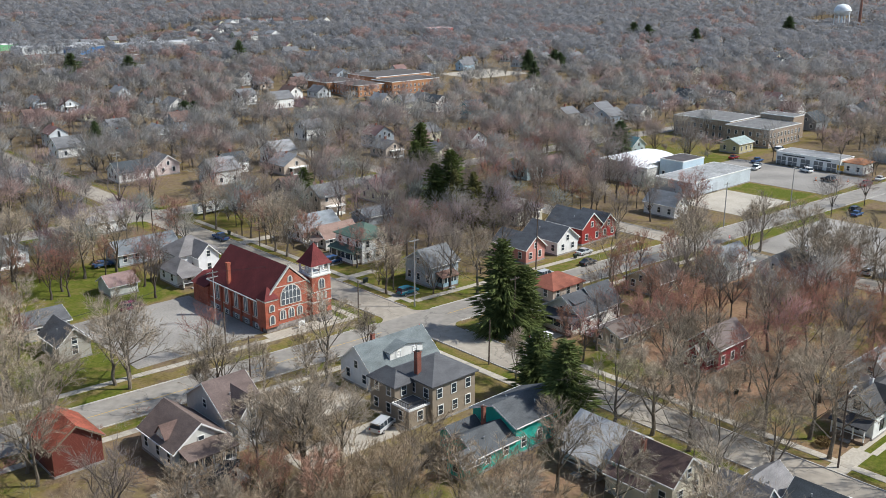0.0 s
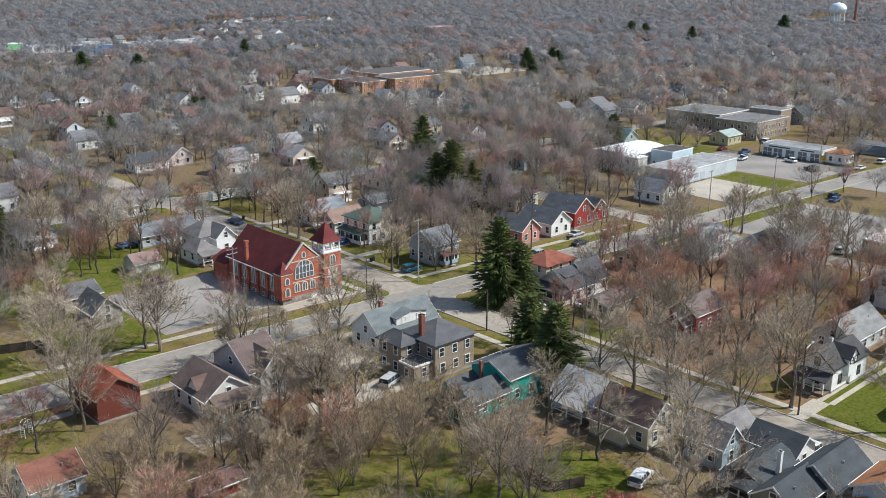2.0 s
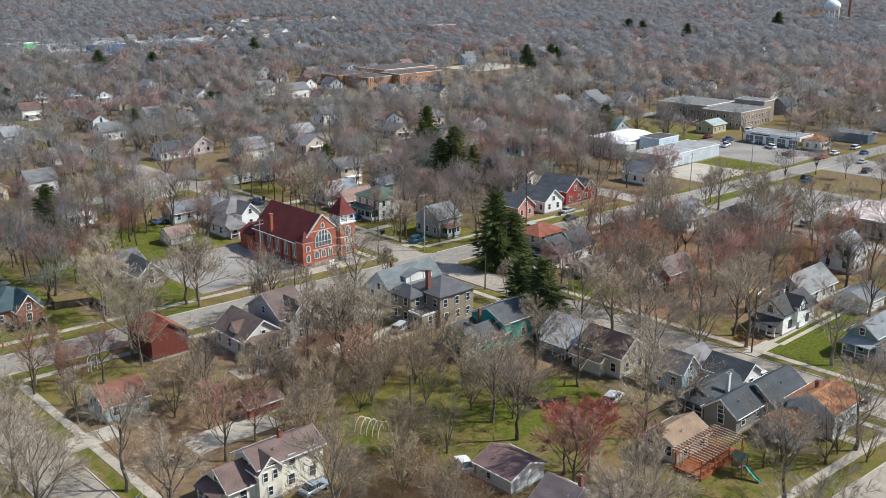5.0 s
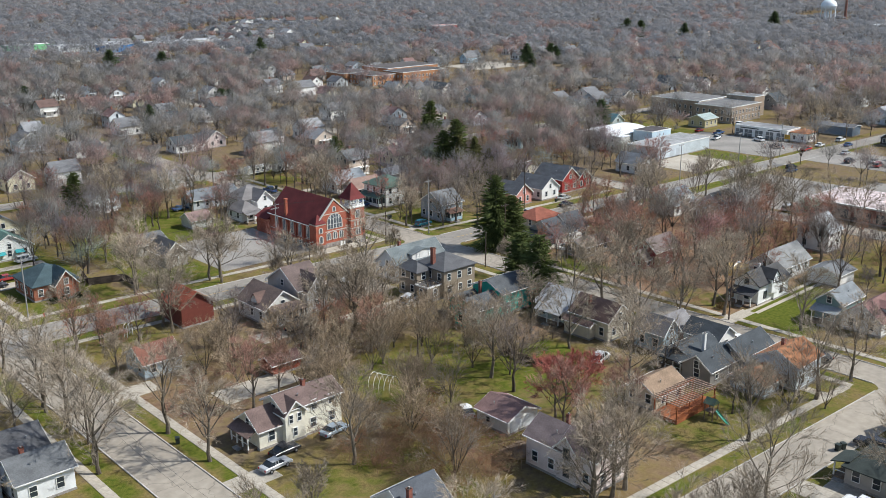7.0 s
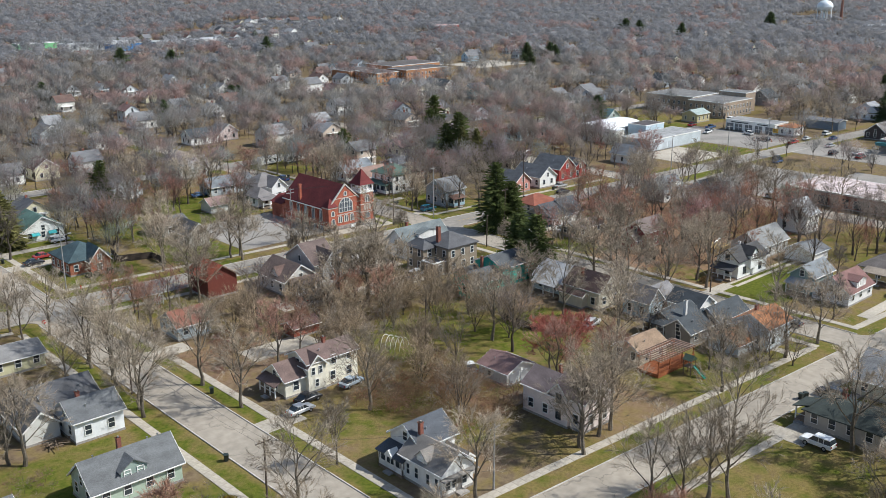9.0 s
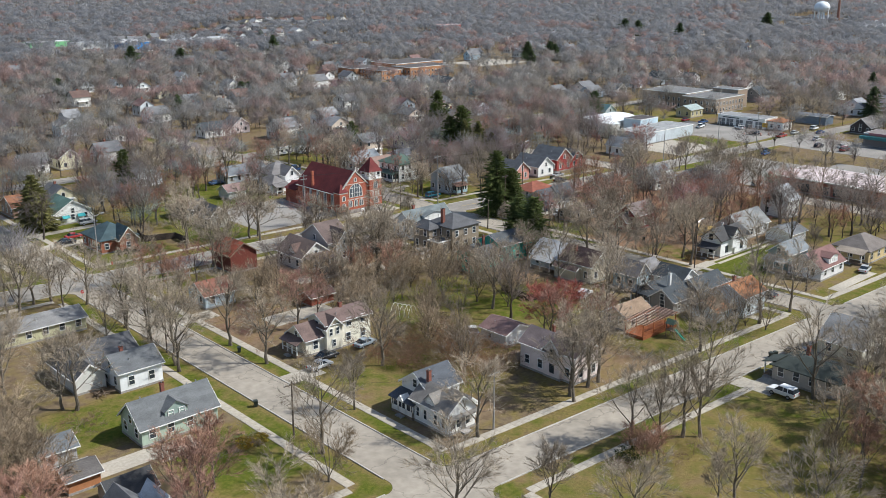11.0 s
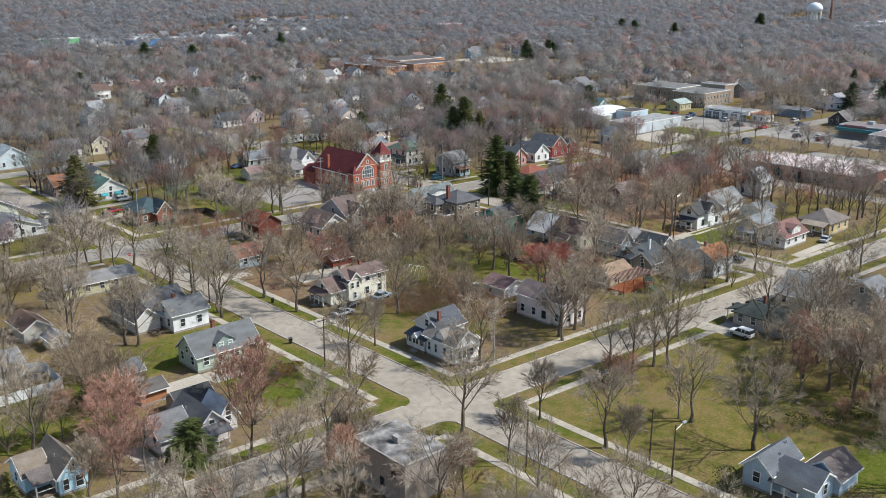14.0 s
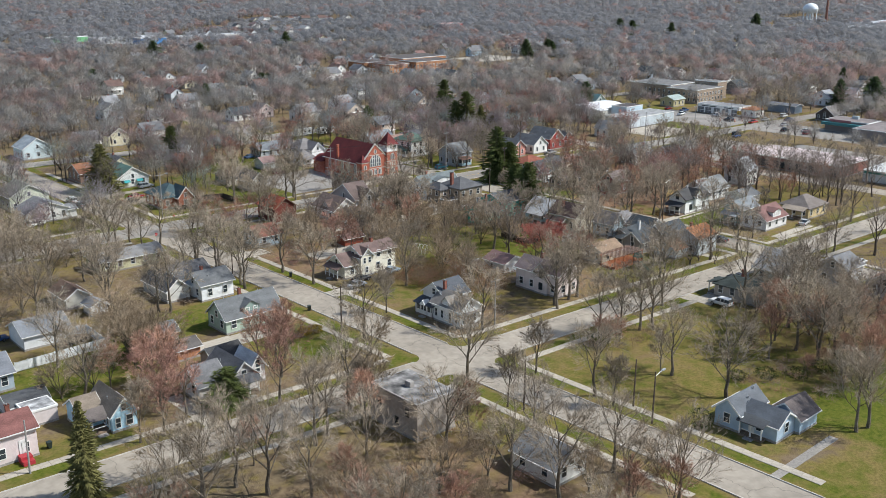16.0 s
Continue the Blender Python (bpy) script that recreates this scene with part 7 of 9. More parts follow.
# fences
def picket_fence(pts, h_, material, label, name="fence", gap=1.0, board=0.14, panel=False):
    f = tagged(new(name), label, "fence")
    for a, b in zip(pts, pts[1:]):
        a, b = Vector((*a, 0)), Vector((*b, 0))
        d = b - a
        n = max(1, round(d.length / 2.4))
        ang = math.degrees(math.atan2(d.y, d.x))
        st_ = d.length / n
        for k in range(n):
            p = a + d * (k / n)
            o = part("post", boxes((-0.07, 0.07, -0.07, 0.07, -0.3, h_ + 0.12)), material, f)
            o.matrix_basis = Matrix.Translation(p) @ pose(0, 0, 0, 0, 0, ang)
            at_post = Matrix.Translation(p) @ pose(0, 0, 0, 0, 0, ang)
            if panel:
                pieces = [("panel", (0.07, st_ - 0.07, -0.03, 0.03, 0.06, h_))]
            else:
                m_ = int(st_ / gap)
                pieces = [("slat", (st_ * (j + 0.5) / m_ - board / 2, st_ * (j + 0.5) / m_ + board / 2, -0.02, 0.02, 0.05, h_ * rnd.uniform(0.96, 1.02))) for j in range(m_)]
                pieces += [("rail", (0, st_, 0.02, 0.06, h_ * q, h_ * q + 0.09)) for q in (0.3, 0.8)]
            for word, dims in pieces:
                part(word, boxes(dims), material, f).matrix_basis = at_post
    return f


VINYL = plain("white_vinyl", (0.74, 0.75, 0.76), 0.4)
picket_fence([(-54.6, 40.8), (-38.4, 41.4), (-38.0, 50.4), (-41.2, 52.0)], 1.8, VINYL, "tall white vinyl privacy fence", panel=True)
picket_fence([(69.0, 45.4), (75.5, 44.2), (82.0, 42.6)], 1.2, WOOD, "weathered wooden post-and-rail fence", gap=0.3, board=0.05)
picket_fence([(68.6, 45.2), (68.0, 36.8), (72.0, 35.0)], 1.5, surface("dark_fence", (0.07, 0.055, 0.045), 0.9, 3, 0.5, 0.3), "dark weathered board fence", panel=True)
picket_fence([(37.5, 124.5), (37.5, 131.5), (30.5, 134.0), (32.0, 142.0)], 1.7, surface("dark_fence", (0.07, 0.055, 0.045), 0.9, 3, 0.5, 0.3), "dark weathered board fence around a yard", panel=True)
picket_fence([(138.0, 168.0), (160.0, 178.0), (178.0, 178.0)], 1.7, WOOD, "brown wooden back-garden fence", panel=True)

# cedar deck and pergola, play frame, hoop frame, wood stacks
CEDAR = surface("cedar", (0.30, 0.10, 0.04), 0.8, 4, 0.5, 0.25)
dk = thing("deck", 67.2, 7.6, 0, "red cedar deck under a slatted pergola", "deck")
BLOCKED.append((66, 6, 78, 13))
for k in range(22):
    part("deck_board", boxes((k * 0.48, k * 0.48 + 0.46, 0.0, 4.4, 0.55, 0.62)), CEDAR, dk)
part("deck_skirt", boxes((0, 10.6, 0.0, 0.06, 0.0, 0.55), (0, 0.06, 0, 4.4, 0.0, 0.55)), CEDAR, dk)
for x in (0.2, 3.5, 7.0, 10.4):
    for y in (0.2, 4.2):
        part("post", boxes((x - 0.08, x + 0.08, y - 0.08, y + 0.08, 0, 2.9)), CEDAR, dk)
for y in (0.2, 4.2):
    part("beam", boxes((-0.3, 10.9, y - 0.05, y + 0.05, 2.7, 2.95)), CEDAR, dk)
for k in range(16):
    part("slat", boxes((0.1 + k * 0.68, 0.22 + k * 0.68, -0.4, 4.8, 2.95, 3.1)), surface("pale_slat", (0.45, 0.33, 0.26), 0.8, 4, 0.5, 0.2), dk)
part("railing", boxes((0, 10.6, 0.0, 0.06, 1.4, 1.48), *[(k * 0.3, k * 0.3 + 0.05, 0, 0.05, 0.6, 1.4) for k in range(36)]), CEDAR, dk)
ps = thing("play_frame", 72.6, 5.2, 0, "wooden play tower with a green slide", "play frame")
for x in (-0.7, 0.7):
    for y in (-0.7, 0.7):
        part("post", boxes((x - 0.06, x + 0.06, y - 0.06, y + 0.06, -0.2, 3.0)), WOOD, ps)
part("platform", boxes((-0.8, 0.8, -0.8, 0.8, 1.4, 1.5)), WOOD, ps)
bm = bmesh.new()
extrude_into(bm, [(-0.95, 2.7), (0, 3.5), (0.95, 2.7)], -0.9, 0.9, lambda u, v, w: (u, w, v))
part("canopy", bm, plain("play_canopy", (0.08, 0.12, 0.08)), ps)
bm = bmesh.new()
prev = None
for k in range(7):
    f = k / 6
    z = 1.5 * (1 - f) ** 1.3 + 0.15
    ring = [bm.verts.new((u, -0.8 - 2.3 * f, z + dz)) for u, dz in ((-0.3, 0.18), (-0.26, 0), (0.26, 0), (0.3, 0.18))]
    if prev:
        for a in range(3):
            bm.faces.new((prev[a], prev[a + 1], ring[a + 1], ring[a]))
    prev = ring
sl = part("slide", bm, plain("slide_green", (0.0, 0.22, 0.15), 0.3), ps, "green plastic slide")
so = sl.modifiers.new("thickness", "SOLIDIFY")
so.thickness = 0.04
hf = thing("hoop_frame", 45.0, 47.0, 0, "bare white hoop frame of a garden tunnel", "garden frame", turn=20)
for k in range(5):
    bm = bmesh.new()
    rings = []
    for s_ in range(13):
        a0 = math.pi * s_ / 12
        rings.append([bm.verts.new(((1.6 + 0.05 * math.cos(b)) * math.cos(a0), k * 1.0 + 0.05 * math.sin(b), (2.0 + 0.05 * math.cos(b)) * math.sin(a0) - 0.02)) for b in (0, 1.57, 3.14, 4.71)])
    for r, q in zip(rings, rings[1:]):
        for j in range(4):
            bm.faces.new((r[j], r[(j + 1) % 4], q[(j + 1) % 4], q[j]))
    part("hoop", bm, TRIM, hf)
part("ridge_pole", tubes(((0, 0, 2.0), (0, 4, 2.0), 0.04, 0.04, 5)), TRIM, hf)
for gx, gy, n in ((-15.5, 53.4, 26), (-9.5, 62.0, 0), (131, 42, 16), (48.5, 41.0, 14)):
    if not n:
        continue
    wp = thing("timber_pile", gx, gy, 0, "loose heap of old grey timbers", "timber pile")
    for k in range(n):
        a = rnd.uniform(0, math.pi)
        L_ = rnd.uniform(1.4, 3.6)
        c = Vector((rnd.uniform(-1.3, 1.3), rnd.uniform(-1.3, 1.3), 0.12 + rnd.uniform(0, 0.9)))
        d = Vector((math.cos(a), math.sin(a), rnd.uniform(-0.25, 0.25))) * L_ / 2
        part("timber", tubes((c - d, c + d, 0.07, 0.06, 4)), WOOD, wp)
tent = tagged(new("tarpaulin_tent", finish("tarpaulin_tent", (lambda b: (extrude_into(b, [(-2.2, 0), (2.2, 0), (1.6, 1.4), (0, 2.4), (-1.6, 1.4)], -2.5, 2.5, lambda u, v, w: (u, w, v)), b)[1])(bmesh.new()), plain("yellow_tarp", (0.62, 0.42, 0.14)))), "yellow tarpaulin shelter in a back yard", "shelter")
tent.matrix_basis = pose(139.0, 40.5, 0, 0, 0, 25)

for w in WALKS:
    lay_walk(*w)


arbor = thing("garden_arbor", 23.5, 99.3, 0, "white arched garden arbor on a lawn", "arbor", turn=30)
for x in (-0.8, 0.8):
    for y in (-0.35, 0.35):
        part("post", boxes((x - 0.05, x + 0.05, y - 0.05, y + 0.05, -0.1, 2.0)), TRIM, arbor)
    part("lattice", boxes(*[(x - 0.02, x + 0.02, -0.35, 0.35, z, z + 0.05) for z in (0.3, 0.6, 0.9, 1.2, 1.5, 1.8)]), TRIM, arbor)
for k in range(5):
    a0, a1 = math.pi * k / 5, math.pi * (k + 1) / 5
    part("arch", tubes(*[((0.8 * math.cos(a0), y, 2.0 + 0.6 * math.sin(a0)), (0.8 * math.cos(a1), y, 2.0 + 0.6 * math.sin(a1)), 0.05, 0.05, 5) for y in (-0.35, 0.35)]), TRIM, arbor)

# traffic barrels and a sign on the garage's forecourt
def barrel(x, y):
    b = thing("barrel", x, y, 0.05, "orange traffic barrel with white bands", "barrel", "barrels at the forecourt's edge")
    part("body", tubes(((0, 0, 0), (0, 0, 1.0), 0.3, 0.24, 12)), plain("orange_plastic", (0.62, 0.16, 0.03), 0.5), b)
    part("foot", tubes(((0, 0, 0), (0, 0, 0.1), 0.4, 0.38, 12)), plain("black_rubber", (0.02, 0.02, 0.02)), b)
    for z in (0.35, 0.68):
        part("band", tubes(((0, 0, z), (0, 0, z + 0.14), 0.31 - 0.06 * z, 0.30 - 0.06 * z, 12)), TRIM, b)


for x, y in ((282.6, 115.4), (284.9, 109.2), (288.2, 107.6), (292.9, 103.6)):
    barrel(x, y)
sg = thing("sign", 296.4, 114.2, 0.05, "yellow sign board with unreadable bars on two posts", "sign", turn=90)
for k in (-0.8, 0.8):
    part("post", tubes(((k, 0, 0), (k, 0, 3.0), 0.06, 0.06, 8)), DARK_TRIM, sg)
board = part("board", boxes((-1.1, 1.1, -0.06, 0.06, 1.5, 3.2)), plain("yellow_board", (0.62, 0.36, 0.03), 0.5), sg, "yellow board")
for z in (2.7, 2.3, 1.9):
    part("sign_bar", boxes((-0.8, 0.8, 0.06, 0.075, z, z + 0.16)), DARK_TRIM, board)

# ---- trees ----
def tree_arrays(seed, h_, spread, stems, up, twig_len, density):
    """Points and faces of a bare tree: (trunk and limbs), (branches and twigs)."""
    r_ = random.Random(seed)
    wood, fine = ([], []), ([], [])

    def tube(store, pts, radii, sides):
        vs, fs = store
        prev = None
        for p, r in zip(pts, radii):
            ring = len(vs)
            for k in range(sides):
                a = 2 * math.pi * k / sides
                vs.append((p[0] + r * math.cos(a), p[1] + r * math.sin(a), p[2] + 0.35 * r * math.sin(a * 1.0)))
            if prev is not None:
                for k in range(sides):
                    fs.append((prev + k, prev + (k + 1) % sides, ring + (k + 1) % sides, ring + k))
            prev = ring

    def twig(p, d, ln, w):
        vs, fs = fine
        s_ = d.cross(Vector((r_.uniform(-1, 1), r_.uniform(-1, 1), r_.uniform(-1, 1))))
        if s_.length < 1e-4:
            return
        s_ = s_.normalized() * w
        i = len(vs)
        bend = Vector((0, 0, r_.uniform(-0.05, 0.16) * ln))
        vs.extend([tuple(p - s_), tuple(p + s_), tuple(p + d * ln + bend)])
        fs.append((i, i + 1, i + 2))

    def turned(d, ang):
        ax = d.cross(Vector((r_.uniform(-1, 1), r_.uniform(-1, 1), r_.uniform(-1, 1))))
        if ax.length < 1e-4:
            ax = Vector((1, 0, 0))
        return Matrix.Rotation(ang, 3, ax.normalized()) @ d

    def grow(p, d, ln, r, lev):
        n = 4 if lev < 2 else 1
        pts, radii = [p.copy()], [r]
        cur, q = d.copy(), p.copy()
        for k in range(n):
            cur = (turned(cur, r_.uniform(0.03, 0.22)) + Vector((0, 0, up * 0.10 * (1 if lev else 0)))).normalized()
            q = q + cur * ln / n
            pts.append(q.copy())
            radii.append(r * (1 - 0.62 * (k + 1) / n))
        if lev < 3:
            tube(wood, pts, radii, (7, 5, 3)[lev])
        kids = (0, 6 if stems == 1 else 7, 6)[lev] if lev < 3 else 0
        if lev == 3:
            twig(pts[0], (pts[-1] - pts[0]).normalized(), ln, 0.026)
            for _ in range(max(1, round(15 * density))):
                f = r_.random() ** 0.6
                b = pts[0].lerp(pts[-1], f)
                twig(b, turned(cur, r_.uniform(0.15, 0.85)), twig_len * r_.uniform(0.5, 1.25), 0.0165 if density > 0.3 else 0.03)
            return
        for k in range(kids):
            f = 0.28 + 0.72 * (k + r_.random()) / kids
            i = min(n - 1, int(f * n))
            b = pts[i].lerp(pts[i + 1], f * n - i)
            nd = turned(cur, r_.uniform(0.45, 0.95) * (1.15 - 0.4 * f))
            grow(b, nd, ln * r_.uniform(0.42, 0.66) * (1.2 - 0.45 * f), max(0.02, r * (1 - 0.6 * f) * 0.55), lev + 1)

    tr = h_ * 0.016
    if stems == 1:
        top = h_ * (0.62 if spread > 1.0 else 0.80)
        pts, q = [Vector((0, 0, -0.3))], Vector((0, 0, -0.3))
        for k in range(6):
            q = q + Vector((r_.uniform(-0.02, 0.02) * h_, r_.uniform(-0.02, 0.02) * h_, (top + 0.3) / 6))
            pts.append(q.copy())
        tube(wood, pts, [tr * g for g in (1.5, 1.12, 0.95, 0.76, 0.56, 0.38, 0.2)], 7)
        n_l, az = 9, r_.uniform(0, 6.28)
        for k in range(n_l):
            f = 0.28 + 0.72 * (k + r_.uniform(0, 0.6)) / n_l
            i = min(5, int(f * 6))
            b = pts[i].lerp(pts[i + 1], f * 6 - i)
            az += 2.4 + r_.uniform(-0.4, 0.4)
            tilt = spread * r_.uniform(0.62, 1.0) * (1.08 - 0.5 * f)
            d = Vector((math.sin(tilt) * math.cos(az), math.sin(tilt) * math.sin(az), math.cos(tilt)))
            grow(b, d, h_ * r_.uniform(0.36, 0.5) * (1.12 - 0.52 * f), tr * (0.66 - 0.4 * f), 1)
    else:
        trunk_h = h_ * 0.06
        tube(wood, [Vector((0, 0, -0.3)), Vector((0.06, -0.04, trunk_h))], [tr * 1.45, tr], 8)
        for k in range(stems):
            az = 2 * math.pi * (k + r_.uniform(-0.3, 0.3)) / stems
            tilt = spread * r_.uniform(0.45, 1.1) if k else 0.12
            d = Vector((math.sin(tilt) * math.cos(az), math.sin(tilt) * math.sin(az), math.cos(tilt)))
            grow(Vector((0.05, 0, trunk_h)), d, (h_ - trunk_h) * r_.uniform(0.60, 0.80) * (1 - 0.2 * tilt), tr * 0.5, 1)
    return wood, fine


def to_mesh(name, arrays, material):
    me = bpy.data.meshes.new(name)
    me.from_pydata(arrays[0], [], arrays[1])
    me.materials.append(material)
    return me


BARK_G = bark("grey_bark", (0.165, 0.139, 0.108))
BARK_T = bark("grey_twigs", (0.355, 0.292, 0.222))
BARK_TAN = bark("tan_twigs", (0.325, 0.250, 0.172))
BARK_R = bark("red_budding_twigs", (0.37, 0.215, 0.165))
BARK_S = bark("scarlet_budding_twigs", (0.43, 0.160, 0.125))
BARK_R2 = bark("russet_twigs", (0.40, 0.245, 0.175))
# height, spread, stems, upward pull, twig length, density, crown material, words
KINDS = {
    "big": (15.5, 1.15, 1, 0.45, 1.0, 1.0, BARK_T, "large bare shade tree with spreading limbs"),
    "tall": (15.5, 1.02, 1, 0.6, 1.0, 0.95, BARK_T, "tall bare deciduous tree"),
    "vase": (10.5, 0.75, 6, 0.6, 0.85, 1.1, BARK_TAN, "bare many-stemmed tree with tan twigs"),
    "small": (8.5, 0.85, 1, 0.7, 0.65, 0.85, BARK_T, "small bare yard tree"),
    "red": (12.0, 1.05, 1, 0.7, 0.7, 1.1, BARK_R, "maple in red bud"),
    "russet": (9.5, 0.85, 1, 0.8, 0.7, 1.0, BARK_R2, "young tree with russet twigs"),
    "sapling": (5.5, 0.55, 3, 1.0, 0.7, 0.8, BARK_R2, "thin bare sapling with russet twigs"),
    "scarlet": (11.0, 1.05, 1, 0.7, 0.75, 1.9, BARK_S, "maple in bright red bud"),
}
PROTO = {}
for kk, (nm, (h_, spread, stems, up, tl, den, mt, words)) in enumerate(KINDS.items()):
    PROTO[nm] = []
    for v in range(3 if nm in ("big", "tall", "russet") else 2):
        wd, fn = tree_arrays(100 * kk + v, h_, spread, stems, up, tl, den)
        PROTO[nm].append((to_mesh("trunk", wd, BARK_G), to_mesh("crown", fn, mt)))
STOOD = []


LEAN = {}
for kk, (nm, (h_, spread, stems, up, tl, den, mt, words)) in enumerate(KINDS.items()):
    LEAN[nm] = []
    for v in range(2):
        wd, fn = tree_arrays(100 * kk + 50 + v, h_, spread, stems, up, tl * 1.2, 0.2 * den)
        vs = np.array(wd[0] + fn[0], np.float32)
        tri = [(f[0], f[k], f[k + 1]) for f in wd[1] for k in range(1, len(f) - 1)]
        off = len(wd[0])
        tri += [(f[0] + off, f[k] + off, f[k + 1] + off) for f in fn[1] for k in range(1, len(f) - 1)]
        LEAN[nm].append((vs, np.array(tri, np.int32), off))
JOINED = []
BUDGET = [330]


def tree(x, y, kind, scale=1.0, where=""):
    STOOD.append((x, y))
    BUDGET[0] -= 1
    if BUDGET[0] < 0:
        JOINED.append((x, y, kind, scale * rnd.uniform(0.9, 1.1), rnd.uniform(0, 6.28)))
        return
    tm, cm = rnd.choice(PROTO[kind])
    words = KINDS[kind][7]
    t = thing("tree", x, y, 0, words + (where or " on a lawn"), "tree", "bare trees", turn=rnd.uniform(0, 360))
    s_ = scale * rnd.uniform(0.9, 1.1)
    t.scale = (s_ * rnd.uniform(0.92, 1.08), s_ * rnd.uniform(0.92, 1.08), s_)
    part("trunk", tm, None, t)
    part("crown", cm, None, t)


def conifer_mesh(seed, h_, r_base, col, power=0.85):
    r_ = random.Random(seed)
    vs, fs, tint = [], [], []
    z = h_ * 0.06
    while z < h_ * 0.985:
        f = (z - h_ * 0.1) / (h_ * 0.9)
        rad = r_base * (1 - f) ** power * min(1.0, 0.75 + 2 * f) * r_.uniform(0.78, 1.12) + 0.15
        n = 6 + int(8 * (1 - f))
        for k in range(n):
            a = 2 * math.pi * (k + r_.random()) / n
            L_ = rad * r_.uniform(0.62, 1.08) * (1 + 0.28 * math.sin(3 * a + z * 0.7 + seed))
            droop = r_.uniform(0.12, 0.42) * (1 - f) - 0.35 * f
            ca, sa = math.cos(a), math.sin(a)
            m_ = 3
            for j in range(m_):
                g0 = (j + 0.3) / m_
                for side in (-1, 0, 1):
                    i = len(vs)
                    bx = L_ * g0
                    w = 0.22 + 0.40 * L_ * (1 - g0 * 0.6) * 0.35
                    zz = z - droop * bx + r_.uniform(-0.08, 0.08)
                    tipx = bx + L_ * r_.uniform(0.34, 0.5)
                    off = side * w * r_.uniform(0.8, 1.6)
                    def at(px_, py_, pz_):
                        return (px_ * ca - py_ * sa, px_ * sa + py_ * ca, pz_)
                    vs += [at(bx, -0.10 + off * 0.2, zz), at(bx, 0.12 + off * 0.2, zz), at(tipx, off, zz - droop * (tipx - bx) - r_.uniform(0.0, 0.25)), at(bx + 0.1, off * 0.6, zz - r_.uniform(0.15, 0.35))]
                    fs += [(i, i + 1, i + 2), (i, i + 2, i + 3)]
                    c = r_.uniform(0.7, 1.35)
                    tint += [(col[0] * c, col[1] * c, col[2] * c, 1)] * 4
        z += h_ * r_.uniform(0.019, 0.029)
    me = bpy.data.meshes.new("crown")
    me.from_pydata(vs, [], fs)
    at_ = me.color_attributes.new("tint", "FLOAT_COLOR", "POINT")
    at_.data.foreach_set("color", np.array(tint, np.float32).ravel())
    me.materials.append(NEEDLE)
    return me


NEEDLE = tint_mat("needles")
SPRUCE = [(conifer_mesh(900 + k, 16.0, 4.3, (0.092, 0.112, 0.036), 0.55), 16.0) for k in range(3)]
PINE = [(conifer_mesh(930 + k, 13.0, 4.6, (0.105, 0.135, 0.062), 0.62), 13.0) for k in range(2)]
SPRUCE_Y = [(conifer_mesh(950 + k, 13.0, 2.6, (0.140, 0.132, 0.050)), 13.0) for k in range(2)]


def conifer(x, y, h_, protos=None, wide=1.0, words="tall dark green spruce"):
    STOOD.append((x, y))
    me, ph = rnd.choice(protos or SPRUCE)
    t = thing("conifer", x, y, 0, words + " with drooping branches", "conifer", turn=rnd.uniform(0, 360))
    s_ = h_ / ph
    t.scale = (s_ * wide, s_ * wide, s_)
    part("trunk", tubes(((0, 0, -0.3), (0, 0, ph * 0.97), 0.26, 0.03, 7)), BARK_G, t)
    part("crown", me, None, t)


def shrub(x, y, r, h_, col, words):
    r_ = random.Random(int(x * 13 + y * 7))
    vs, fs, tint = [], [], []
    for _ in range(700):
        a, u = r_.uniform(0, 2 * math.pi), r_.random()
        rr = r * (0.55 + 0.5 * r_.random()) * math.sqrt(max(0.0, 1 - (2 * u - 1) ** 2))
        c = Vector((rr * math.cos(a), rr * math.sin(a), h_ * (0.04 + 0.96 * u)))
        i = len(vs)
        for _k in range(3):
            vs.append(tuple(c + Vector((r_.uniform(-1, 1), r_.uniform(-1, 1), r_.uniform(-1, 1))) * 0.17))
        fs.append((i, i + 1, i + 2))
        k = r_.uniform(0.6, 1.4)
        tint += [(col[0] * k, col[1] * k, col[2] * k, 1)] * 3
    me = bpy.data.meshes.new("shrub")
    me.from_pydata(vs, [], fs)
    at_ = me.color_attributes.new("tint", "FLOAT_COLOR", "POINT")
    at_.data.foreach_set("color", np.array(tint, np.float32).ravel())
    me.materials.append(NEEDLE)
    o = tagged(new("shrub", me), words, "shrub")
    o.matrix_basis = pose(x, y, 0)


for x, y, h_, w in ((114.4, 92.0, 18.3, 1.15), (117.4, 89.0, 13.5, 1.25), (92.6, 58.2, 14.6, 1.35), (98.4, 68.6, 11.8, 1.5), (190.7, 201, 19, 1.0), (162.5, 157, 20, 1.05), (159.5, 160, 16, 1.2), (178, 189, 16, 1.15), (181, 186.5, 14, 1.2),
                    (142.3, 195.5, 12, 1.2), (136, 320, 12.8, 1.1), (341.7, 560, 20, 1.2), (193.0, 359, 11, 1.8), (199, 362, 10, 1.7), (263, 178, 16, 1.3), (51.2, 190.5, 14, 1.1), (470, 410, 15, 1.5), (482, 398, 15, 1.5), (476, 388, 14, 1.6), (490, 404, 14, 1.6),
                    (719, 509, 20, 1.6), (728, 500, 18, 1.6), (690, 425, 20, 1.2), (854, 431, 24, 1.5), (420, 360, 14, 1.4), (252, 539, 16, 1.7), (225, 560, 18, 1.5), (120, 420, 14, 1.5), (430, 130, 15, 1.0), (347, 25, 16, 1.4)):
    far = math.hypot(x, y) > 300
    conifer(x, y, h_ * (0.9 if far else 1), PINE if far or w > 1.65 else None, w * (0.85 if far else 1.0))
conifer(14.6, 164.6, 15.5, SPRUCE_Y, 1.9, "tall olive-green arborvitae")
